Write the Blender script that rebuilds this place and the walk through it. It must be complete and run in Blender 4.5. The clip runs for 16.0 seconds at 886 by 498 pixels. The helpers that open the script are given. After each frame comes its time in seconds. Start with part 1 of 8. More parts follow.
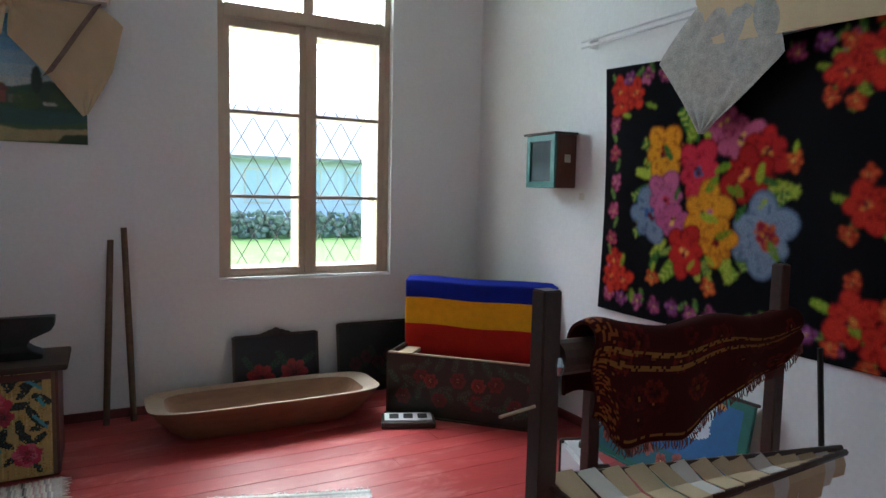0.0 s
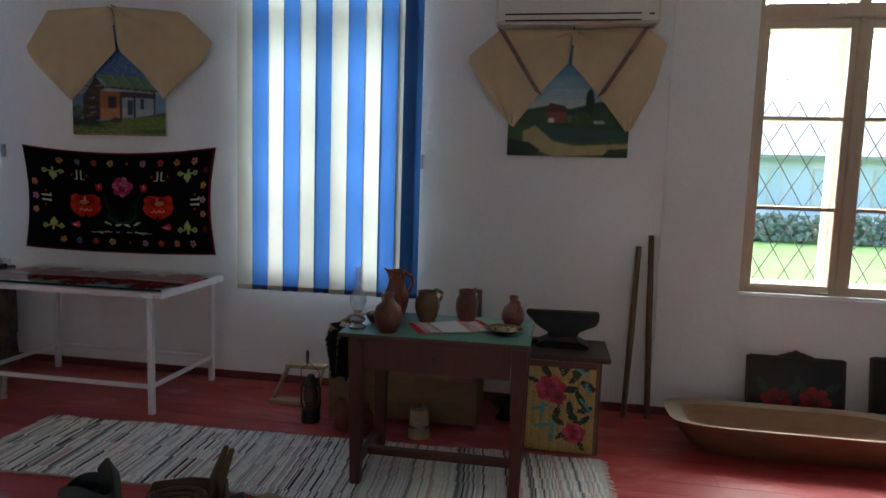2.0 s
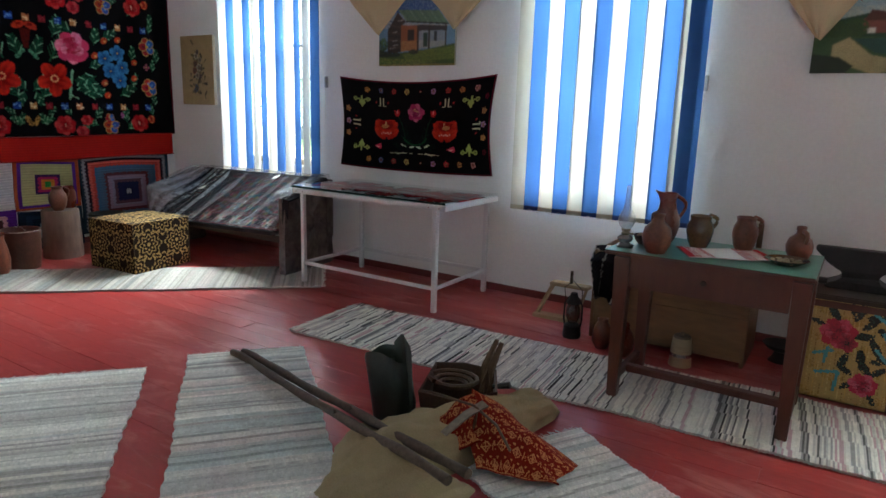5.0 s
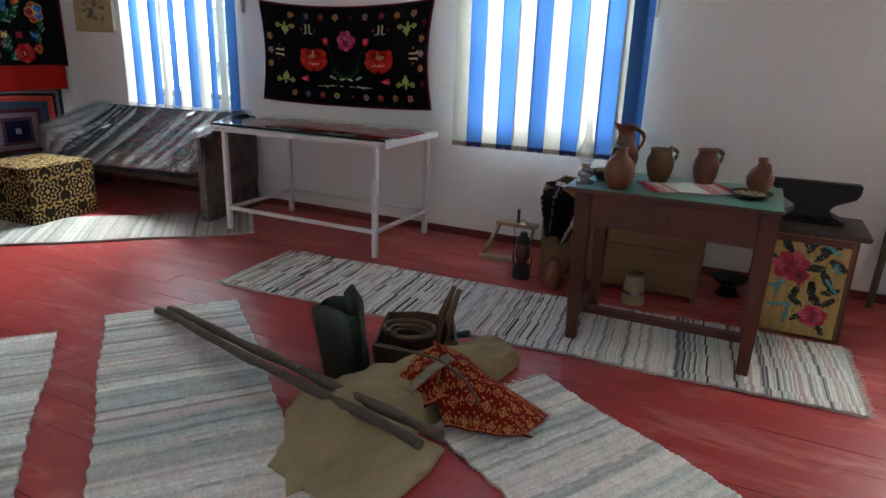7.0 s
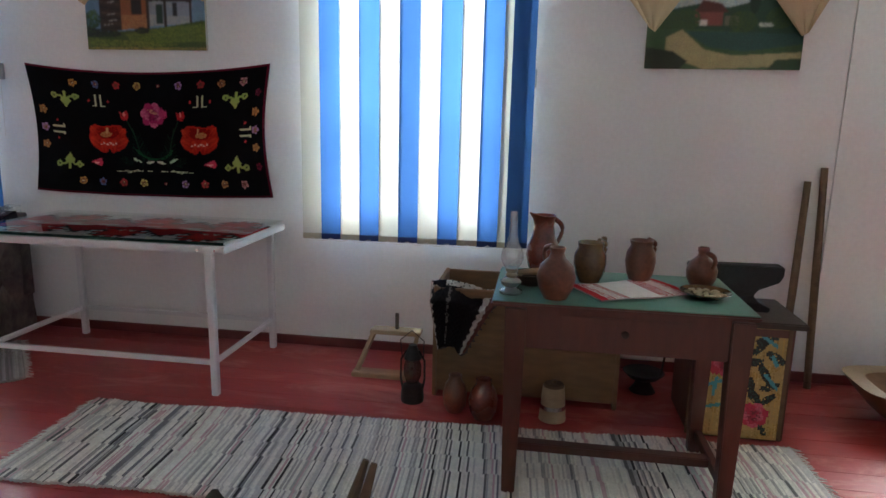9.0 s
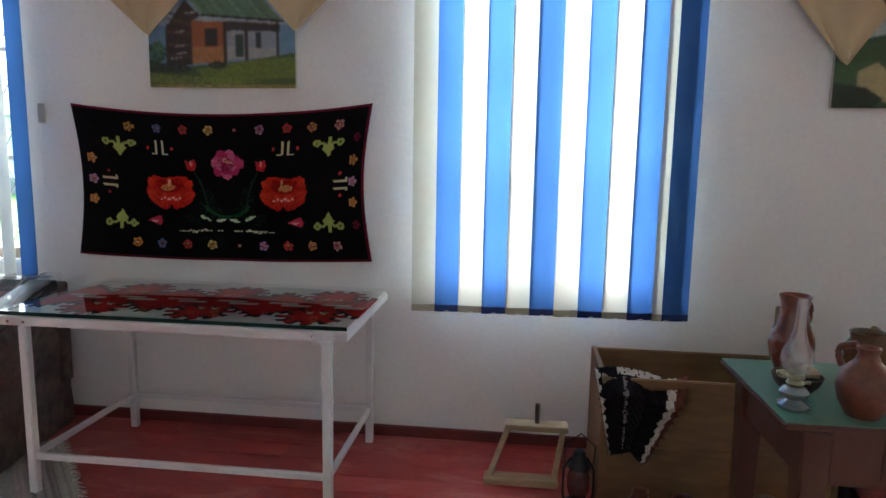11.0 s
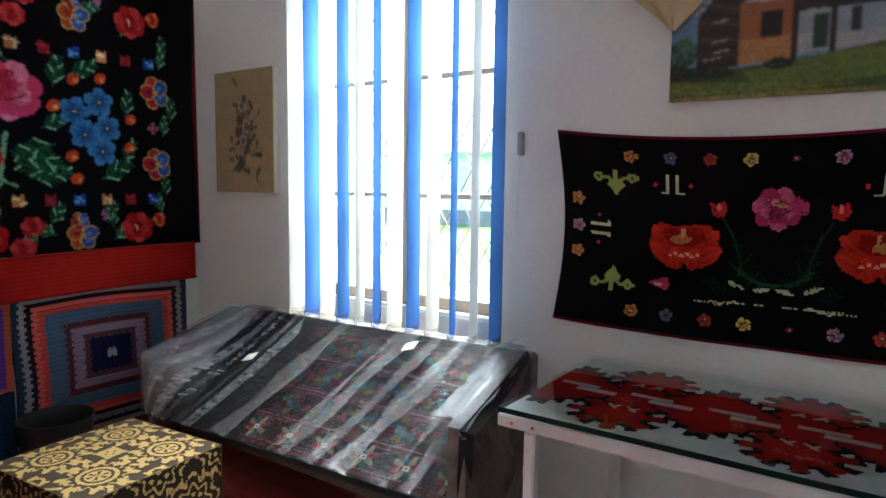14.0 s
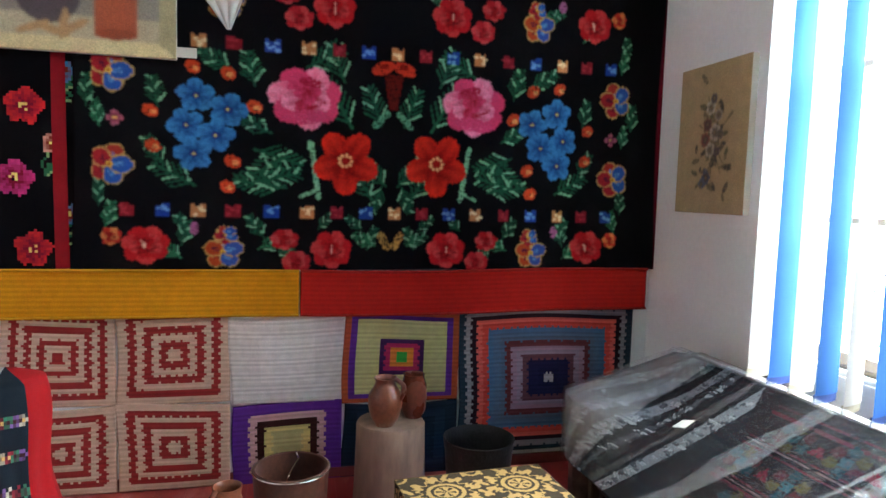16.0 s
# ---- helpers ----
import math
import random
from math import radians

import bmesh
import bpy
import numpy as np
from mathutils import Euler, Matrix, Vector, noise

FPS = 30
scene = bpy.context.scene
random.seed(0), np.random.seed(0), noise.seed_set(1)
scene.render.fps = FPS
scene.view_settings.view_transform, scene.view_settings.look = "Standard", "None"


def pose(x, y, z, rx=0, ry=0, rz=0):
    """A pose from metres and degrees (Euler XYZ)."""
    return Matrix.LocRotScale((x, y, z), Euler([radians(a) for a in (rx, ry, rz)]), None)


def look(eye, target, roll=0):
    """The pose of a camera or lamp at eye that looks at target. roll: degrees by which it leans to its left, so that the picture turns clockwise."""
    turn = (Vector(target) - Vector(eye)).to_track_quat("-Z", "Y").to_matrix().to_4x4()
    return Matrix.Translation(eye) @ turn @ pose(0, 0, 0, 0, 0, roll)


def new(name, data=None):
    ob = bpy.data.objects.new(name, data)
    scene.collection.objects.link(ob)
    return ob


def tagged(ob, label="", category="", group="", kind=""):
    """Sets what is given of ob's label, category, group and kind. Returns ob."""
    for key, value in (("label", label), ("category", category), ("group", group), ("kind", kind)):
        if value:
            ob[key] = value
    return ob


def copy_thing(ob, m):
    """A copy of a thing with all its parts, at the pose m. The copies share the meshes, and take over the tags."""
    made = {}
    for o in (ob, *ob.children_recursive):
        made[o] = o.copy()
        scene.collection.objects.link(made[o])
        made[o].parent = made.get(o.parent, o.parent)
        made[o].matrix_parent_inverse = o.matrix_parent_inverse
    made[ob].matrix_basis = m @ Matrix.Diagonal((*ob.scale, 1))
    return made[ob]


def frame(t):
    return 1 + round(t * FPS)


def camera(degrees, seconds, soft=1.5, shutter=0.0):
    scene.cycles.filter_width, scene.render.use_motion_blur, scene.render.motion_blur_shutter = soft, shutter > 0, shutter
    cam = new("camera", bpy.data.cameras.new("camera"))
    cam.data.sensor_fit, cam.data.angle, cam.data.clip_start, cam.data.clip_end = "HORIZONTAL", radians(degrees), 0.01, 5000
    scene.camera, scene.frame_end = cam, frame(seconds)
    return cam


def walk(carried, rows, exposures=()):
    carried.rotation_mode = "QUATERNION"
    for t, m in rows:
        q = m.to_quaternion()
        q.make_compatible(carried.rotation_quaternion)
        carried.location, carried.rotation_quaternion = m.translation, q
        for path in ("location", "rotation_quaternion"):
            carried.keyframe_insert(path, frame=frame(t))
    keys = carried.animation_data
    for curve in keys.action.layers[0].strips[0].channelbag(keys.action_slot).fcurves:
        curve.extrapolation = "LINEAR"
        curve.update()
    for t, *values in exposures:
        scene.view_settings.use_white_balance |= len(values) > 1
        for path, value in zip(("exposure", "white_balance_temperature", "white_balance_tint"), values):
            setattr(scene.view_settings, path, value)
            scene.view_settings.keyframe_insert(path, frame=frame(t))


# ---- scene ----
cam = camera(68.6, 16.0)
EXPOSURE = 2.75
STOPS = [(0, 0.28, 5750), (0.7, 0.2, 5750), (1.0, 0.15, 5800), (1.5, 0.05, 5950), (2.0, 0.2, 6050), (2.5, 0.65, 6150), (3.5, 0.93, 6200), (5, 0.95, 6200), (7.5, 1.02, 6200), (8.2, 1.02, 6200), (10.5, 1.15, 6250), (11.5, 1.1, 6250), (12.5, 0.92, 6250), (13.2, 0.87, 6200), (14.2, 1.12, 6250), (15, 1.12, 6300), (15.5, 1.06, 6250), (16, 1.72, 6150)]
PATH = [
    (0, (0.057, 0.29, 1.459), (0.981, 2.056, 1.293), 1.2),
    (0.5, (-0.07, 0.291, 1.418), (0.506, 2.2, 1.266), 1.6),
    (1, (-0.178, 0.303, 1.417), (-0.005, 2.289, 1.261), 1.7),
    (1.5, (-0.408, 0.367, 1.512), (-0.518, 2.354, 1.315), 1.9),
    (2, (-0.476, 0.367, 1.534), (-0.806, 2.328, 1.323), 1.8),
    (2.5, (-0.491, 0.335, 1.528), (-1.13, 2.219, 1.322), 1.7),
    (3, (-0.486, 0.314, 1.517), (-1.391, 2.085, 1.311), 1.7),
    (3.5, (-0.468, 0.306, 1.497), (-1.536, 1.985, 1.296), 1.6),
    (4, (-0.439, 0.286, 1.477), (-1.522, 1.956, 1.274), 1.6),
    (4.5, (-0.415, 0.253, 1.448), (-1.482, 1.91, 1.11), 1.7),
    (5, (-0.449, 0.229, 1.438), (-1.503, 1.876, 1.019), 1.7),
    (5.2, (-0.483, 0.217, 1.423), (-1.531, 1.859, 0.973), 1.7),
    (7.3, (-0.756, 0.473, 1.384), (-1.545, 2.213, 0.791), 1.7),
    (7.5, (-0.801, 0.581, 1.394), (-1.575, 2.335, 0.821), 1.5),
    (8, (-0.969, 0.788, 1.406), (-1.584, 2.648, 1.002), 1.5),
    (8.2, (-1.049, 0.84, 1.407), (-1.55, 2.734, 1.006), 1.6),
    (10.3, (-1.835, 1.421, 1.453), (-2.043, 3.377, 1.096), 1.2),
    (10.5, (-1.942, 1.474, 1.448), (-2.146, 3.436, 1.122), 1.2),
    (11, (-2.197, 1.599, 1.461), (-2.424, 3.566, 1.182), 1.0),
    (11.5, (-2.469, 1.669, 1.449), (-2.766, 3.626, 1.164), 1.2),
    (12, (-2.73, 1.736, 1.491), (-3.034, 3.696, 1.233), 1.0),
    (12.5, (-2.942, 1.882, 1.507), (-3.425, 3.811, 1.293), 0.8),
    (13, (-3.09, 2.014, 1.479), (-3.88, 3.838, 1.265), 0.9),
    (13.5, (-3.235, 2.14, 1.491), (-4.222, 3.869, 1.296), 0.9),
    (14, (-3.361, 2.297, 1.477), (-4.497, 3.932, 1.279), 0.7),
    (14.5, (-3.421, 2.488, 1.473), (-4.885, 3.839, 1.291), 1.0),
    (15, (-3.535, 2.627, 1.454), (-5.212, 3.698, 1.255), 1.5),
    (15.5, (-3.691, 2.726, 1.489), (-5.52, 3.516, 1.311), 1.6),
    (16, (-3.767, 2.859, 1.481), (-5.708, 3.309, 1.307), 1.7),
]
walk(cam, [(t, look(eye, target, roll)) for t, eye, target, roll in PATH], [(t, EXPOSURE + e, kelvin, 6) for t, e, kelvin in STOPS])

# ---- daylight: overcast sky, with the sky's light standing in the window heads ----
world = bpy.data.worlds.new("overcast_sky")
scene.world = world
world.use_nodes = True
wn = world.node_tree
sky = wn.nodes.new("ShaderNodeTexSky")
sky.sky_type = 'NISHITA'
sky.sun_disc = False
sky.sun_elevation, sky.sun_rotation = radians(48), radians(20)
sky.air_density, sky.dust_density, sky.ozone_density = 1.0, 4.0, 1.0
wn.nodes["Background"].inputs["Strength"].default_value = 0.11
wn.links.new(sky.outputs["Color"], wn.nodes["Background"].inputs["Color"])
sun = new("sun", bpy.data.lights.new("sun", 'SUN'))
sun.data.energy, sun.data.angle, sun.data.color = 0.6, radians(40), (1.0, 0.96, 0.9)
sun.matrix_world = look((0, 0, 0), (-math.sin(radians(20)) * -0.67, -0.67 * math.cos(radians(20)), -0.74))


def window_light(name, x, z, width, height, y, watts, down=0.0, colour=(0.86, 0.982, 1.03)):
    lamp = new(name, bpy.data.lights.new(name, 'AREA'))
    lamp.data.shape, lamp.data.size, lamp.data.size_y = 'RECTANGLE', width, height
    lamp.data.energy, lamp.data.color = watts, colour
    lamp.matrix_world = pose(x, y, z, -90 + down, 0, 0)
    return lamp


# x of the window's middle, half the opening's width
WINDOWS = {"A": (-5.40, 0.60), "B": (-2.07, 0.56), "R": (1.355, 0.62)}
SILL, HEAD = 0.85, 3.25
window_light("sky_light_window_B", -2.07, 2.6, 2.4, 2.8, 6.5, 62, 8)
window_light("sky_light_window_A", -5.40, 3.35, 3.6, 1.9, 6.5, 140, 12)
window_light("sky_light_window_R", 1.355, 3.35, 2.6, 1.9, 6.5, 60, 14)

# ---- modelling helpers ----


def lin(code):
    """Linear colour from a hex code."""
    out = []
    for n in (0, 2, 4):
        c = int(code[n:n + 2], 16) / 255
        out.append(c / 12.92 if c < 0.04045 else ((c + 0.055) / 1.055) ** 2.4)
    return tuple(out)


def part(name, bm, material, parent=None, label=""):
    mesh = bpy.data.meshes.new(name)
    bm.normal_update()
    bm.to_mesh(mesh)
    bm.free()
    mesh.materials.append(material)
    ob = new(name, mesh)
    if parent:
        ob.parent = parent
    if label:
        tagged(ob, label)
    return ob


def thing(name, m, label, category, group=""):
    ob = new(name)
    ob.empty_display_size = 0.1
    ob.matrix_world = m
    return tagged(ob, label, category, group)


def smooth(ob, angle=40):
    ob.data.polygons.foreach_set("use_smooth", [True] * len(ob.data.polygons))
    ob.data.set_sharp_from_angle(angle=radians(angle))
    return ob


def add_box(bm, x0, x1, y0, y1, z0, z1, bevel=0.0):
    made = bmesh.ops.create_cube(bm, size=1.0)["verts"]
    for v in made:
        v.co = Vector(((x0 + x1) / 2 + v.co.x * (x1 - x0), (y0 + y1) / 2 + v.co.y * (y1 - y0), (z0 + z1) / 2 + v.co.z * (z1 - z0)))
    if bevel:
        edges = {e for v in made for e in v.link_edges}
        bmesh.ops.bevel(bm, geom=list(edges), offset=bevel, segments=2, affect='EDGES')
    return bm


def boxed(x0, x1, y0, y1, z0, z1, bevel=0.0):
    return add_box(bmesh.new(), x0, x1, y0, y1, z0, z1, bevel)


def add_tube(bm, points, radius, seg=8, taper=None, caps=True):
    """A tube along points; radius may be a list."""
    points = [Vector(p) for p in points]
    n = len(points)
    radii = radius if isinstance(radius, (list, tuple)) else [radius] * n
    rings = []
    up = Vector((0.13, 0.21, 0.97))
    for i, p in enumerate(points):
        d = (points[min(i + 1, n - 1)] - points[max(i - 1, 0)]).normalized()
        a = d.cross(up)
        if a.length < 0.05:
            a = d.cross(Vector((1, 0, 0)))
        a.normalize()
        b = d.cross(a)
        rings.append([bm.verts.new(p + radii[i] * (math.cos(2 * math.pi * k / seg) * a + math.sin(2 * math.pi * k / seg) * b)) for k in range(seg)])
    for r0, r1 in zip(rings, rings[1:]):
        for k in range(seg):
            bm.faces.new((r0[k], r0[(k + 1) % seg], r1[(k + 1) % seg], r1[k]))
    if caps:
        bm.faces.new(rings[0][::-1])
        bm.faces.new(rings[-1])
    return bm


def tube(points, radius, seg=8):
    return add_tube(bmesh.new(), points, radius, seg)


def lathe(profile, seg=28, centre=(0, 0), wobble=0.0):
    """A turned body from (radius, height) pairs, hollow where the profile turns back."""
    bm = bmesh.new()
    rings = []
    for r, z in profile:
        if r < 1e-4:
            rings.append([bm.verts.new((centre[0], centre[1], z))])
            continue
        rings.append([bm.verts.new((centre[0] + r * math.cos(2 * math.pi * k / seg) * (1 + wobble * noise.noise((k * 0.4, z * 9, r))),
                                    centre[1] + r * math.sin(2 * math.pi * k / seg), z)) for k in range(seg)])
    for r0, r1 in zip(rings, rings[1:]):
        for k in range(seg):
            a, b = k, (k + 1) % seg
            if len(r0) == 1 and len(r1) == 1:
                continue
            if len(r0) == 1:
                bm.faces.new((r0[0], r1[b], r1[a]))
            elif len(r1) == 1:
                bm.faces.new((r0[a], r0[b], r1[0]))
            else:
                bm.faces.new((r0[a], r0[b], r1[b], r1[a]))
    bmesh.ops.recalc_face_normals(bm, faces=bm.faces)
    return bm


def loft(lines, thick=0.0):
    """A sheet through rows of points, all of one length; thick gives it a second skin."""
    bm = bmesh.new()
    rows = [[bm.verts.new(p) for p in row] for row in lines]
    for a, b in zip(rows, rows[1:]):
        for k in range(len(a) - 1):
            bm.faces.new((a[k], a[k + 1], b[k + 1], b[k]))
    if thick:
        bmesh.ops.recalc_face_normals(bm, faces=bm.faces)
        bmesh.ops.solidify(bm, geom=list(bm.faces), thickness=thick)
    return bm


def spread(points, n):
    """n points evenly along a polyline."""
    pts = [Vector(p) for p in points]
    ends = [0.0]
    for a, b in zip(pts, pts[1:]):
        ends.append(ends[-1] + (b - a).length)
    out = []
    for i in range(n):
        s = ends[-1] * i / (n - 1)
        k = max(j for j in range(len(pts) - 1) if ends[j] <= s + 1e-9)
        f = (s - ends[k]) / max(ends[k + 1] - ends[k], 1e-9)
        out.append(pts[k].lerp(pts[k + 1], min(f, 1)))
    return out


class Canvas:
    """A woven or painted pattern: cells of dye over a sheet of so many metres."""

    def __init__(self, width, height, cell, base):
        self.w, self.h = width, height
        self.nx, self.ny = max(2, round(width / cell)), max(2, round(height / cell))
        self.a = np.empty((self.ny, self.nx, 3))
        self.a[:] = lin(base)
        u, v = (np.arange(self.nx) + 0.5) * width / self.nx, (np.arange(self.ny) + 0.5) * height / self.ny
        self.U, self.V = np.meshgrid(u, v)
        self.rng = np.random.default_rng(7)
        self.rough = self.rng.random((self.ny, self.nx))

    def put(self, mask, code, share=1.0):
        self.a[mask & (self.rough < share) if share < 1 else mask] = lin(code)

    def rect(self, u0, u1, v0, v1, code, share=1.0):
        self.put((self.U >= u0) & (self.U < u1) & (self.V >= v0) & (self.V < v1), code, share)

    def ell(self, u, v, ru, rv, code, turn=0.0, share=1.0):
        c, s = math.cos(radians(turn)), math.sin(radians(turn))
        x, y = (self.U - u) * c + (self.V - v) * s, -(self.U - u) * s + (self.V - v) * c
        self.put((x / ru) ** 2 + (y / rv) ** 2 < 1, code, share)

    def poly(self, pts, code, share=1.0):
        inside = np.zeros_like(self.U, bool)
        for (x0, y0), (x1, y1) in zip(pts, pts[1:] + pts[:1]):
            if y0 == y1:
                continue
            inside ^= ((y0 > self.V) != (y1 > self.V)) & (self.U < (x1 - x0) * (self.V - y0) / (y1 - y0) + x0)
        self.put(inside, code, share)

    def line(self, u0, v0, u1, v1, r, code, share=1.0):
        du, dv = u1 - u0, v1 - v0
        f = np.clip(((self.U - u0) * du + (self.V - v0) * dv) / (du * du + dv * dv), 0, 1)
        self.put(np.hypot(self.U - u0 - f * du, self.V - v0 - f * dv) < r, code, share)

    def leaf(self, u, v, size, turn, code, vein=None):
        d = radians(turn)
        mu, mv = u + 0.5 * size * math.cos(d), v + 0.5 * size * math.sin(d)
        self.ell(mu, mv, size * 0.5, size * 0.2, code, turn, 0.92)
        if vein:
            for k in range(-2, 3):
                for s in (-1, 1):
                    bu, bv = mu + 0.17 * k * size * math.cos(d), mv + 0.17 * k * size * math.sin(d)
                    e = d + s * 0.9
                    self.line(bu, bv, bu + 0.16 * size * math.cos(e), bv + 0.16 * size * math.sin(e), size * 0.022, vein)

    def spray(self, u, v, size, turn, code, vein):
        """A fern of thin stitched strokes."""
        d = radians(turn)
        for k in range(6):
            f = 0.12 + 0.15 * k
            bu, bv = u + size * f * math.cos(d), v + size * f * math.sin(d)
            for s in (-1, 1):
                e = d + s * 0.75
                l = size * (0.40 - 0.04 * k)
                self.line(bu, bv, bu + l * math.cos(e), bv + l * math.sin(e), min(size * 0.032, 0.0055), vein if (k + (s > 0)) % 3 == 0 else code, 0.9)
        self.line(u, v, u + size * math.cos(d), v + size * math.sin(d), size * 0.03, code)

    def petal(self, u, v, ru, rv, turn, heart, rim):
        """A petal shaded from its heart to its rim in stitched steps."""
        c, s = math.cos(radians(turn)), math.sin(radians(turn))
        x, y = (self.U - u) * c + (self.V - v) * s, -(self.U - u) * s + (self.V - v) * c
        q = np.sqrt((x / ru) ** 2 + (y / rv) ** 2)
        inside = q < 1 + 0.12 * (self.rough - 0.5)
        t = np.clip(0.5 - 0.55 * x / ru + 0.35 * (self.rough - 0.5) + 0.2 * np.sin(y / rv * 7), 0, 1)
        t = np.round(t * 4)[..., None] / 4
        mixed = np.array(lin(heart)) * t + np.array(lin(rim)) * (1 - t)
        self.a[inside] = mixed[inside]

    def flower(self, u, v, r, n, petal, edge, heart, turn=0.0):
        for k in range(n):
            d = radians(turn) + 2 * math.pi * k / n
            self.petal(u + 0.56 * r * math.cos(d), v + 0.56 * r * math.sin(d), r * 0.44, r * (0.42 if n < 7 else 0.33), math.degrees(d), edge, petal)
        for k in range(n):
            d = radians(turn) + 2 * math.pi * (k + 0.5) / n
            self.line(u, v, u + 0.55 * r * math.cos(d), v + 0.55 * r * math.sin(d), r * 0.03, edge, 0.8)
        self.ell(u, v, r * 0.22, r * 0.22, heart, 0, 0.6)
        self.ell(u, v, r * 0.08, r * 0.08, edge)

    def rose(self, u, v, r, dark, mid, light):
        for k in range(7):
            d = 2 * math.pi * k / 7 + 0.3
            self.petal(u + 0.6 * r * math.cos(d), v + 0.54 * r * math.sin(d), r * 0.42, r * 0.40, math.degrees(d), mid, light if k % 2 else mid)
        for k in range(5):
            d = 2 * math.pi * k / 5 + 0.9
            self.petal(u + 0.34 * r * math.cos(d), v + 0.3 * r * math.sin(d), r * 0.36, r * 0.32, math.degrees(d), dark, mid if k % 2 else light)
        for k in range(4):
            d = 2 * math.pi * k / 4 + 0.2
            self.petal(u + 0.16 * r * math.cos(d), v + 0.16 * r + 0.14 * r * math.sin(d), r * 0.22, r * 0.18, math.degrees(d), dark, mid)
        for k in range(3):
            self.line(u - 0.3 * r + 0.2 * r * k, v - (0.42 - 0.06 * k) * r, u + 0.1 * r + 0.2 * r * k, v - (0.3 - 0.1 * k) * r, r * 0.035, dark, 0.7)

    def soften(self, times=1):
        """Wet brushwork: cells run into their neighbours."""
        for _ in range(times):
            p = np.pad(self.a, ((1, 1), (1, 1), (0, 0)), mode="edge")
            self.a = (2 * self.a + p[:-2, 1:-1] + p[2:, 1:-1] + p[1:-1, :-2] + p[1:-1, 2:]) / 6
        self.a *= (0.9 + 0.2 * self.rng.random((self.ny, self.nx, 1)))
        return self


def dyed(name, canvas, material, m=None, warp=None, thick=0.008, parent=None, label="", rear=True):
    """A sheet whose cells carry the canvas; local x to the right, z up, y into the wall. warp(u, v) gives a point."""
    nx, ny = canvas.nx, canvas.ny
    u, v = np.meshgrid(np.linspace(0, canvas.w, nx + 1), np.linspace(0, canvas.h, ny + 1))
    x, y, z = warp(u, v) if warp else (u, np.zeros_like(u), v)
    front = np.stack([x, y, z], -1).reshape(-1, 3)
    index = np.arange((nx + 1) * (ny + 1)).reshape(ny + 1, nx + 1)
    quads = np.stack([index[:-1, :-1], index[:-1, 1:], index[1:, 1:], index[1:, :-1]], -1).reshape(-1, 4)
    colour = canvas.a.reshape(-1, 3)
    # the rim and a plain back
    ring = np.concatenate([index[0, :-1], index[:-1, -1], index[-1, :0:-1], index[:0:-1, 0]])
    du = np.gradient(np.stack([x, y, z], -1), axis=1).reshape(-1, 3)
    dv = np.gradient(np.stack([x, y, z], -1), axis=0).reshape(-1, 3)
    n = np.cross(dv, du)
    n /= np.maximum(np.linalg.norm(n, axis=1, keepdims=True), 1e-9)
    back = front + n * thick if rear else front[ring] + n[ring] * thick
    base = len(front)
    k = np.arange(len(ring))
    far = base + (ring if rear else k)
    rim = np.stack([ring, far, np.roll(far, -1), np.roll(ring, -1)], -1)
    verts = np.concatenate([front, back])
    faces = np.concatenate([quads, rim, quads[:, ::-1] + base] if rear else [quads, rim])
    edge = canvas.a[0].mean(0)
    colour = np.concatenate([colour, np.tile(edge, (len(faces) - len(quads), 1))])
    mesh = bpy.data.meshes.new(name)
    mesh.from_pydata(verts.tolist(), [], faces.tolist())
    dye = mesh.color_attributes.new("dye", 'FLOAT_COLOR', 'CORNER')
    dye.data.foreach_set("color", np.repeat(np.concatenate([colour, np.ones((len(colour), 1))], 1), 4, axis=0).ravel().astype(np.float32))
    smoothed = np.zeros(len(faces), bool)
    smoothed[:len(quads)] = True
    mesh.polygons.foreach_set("use_smooth", smoothed)
    mesh.materials.append(material)
    ob = new(name, mesh)
    if parent:
        ob.parent = parent
    if m:
        ob.matrix_basis = m
    if label:
        tagged(ob, label)
    return ob

# ---- materials ----


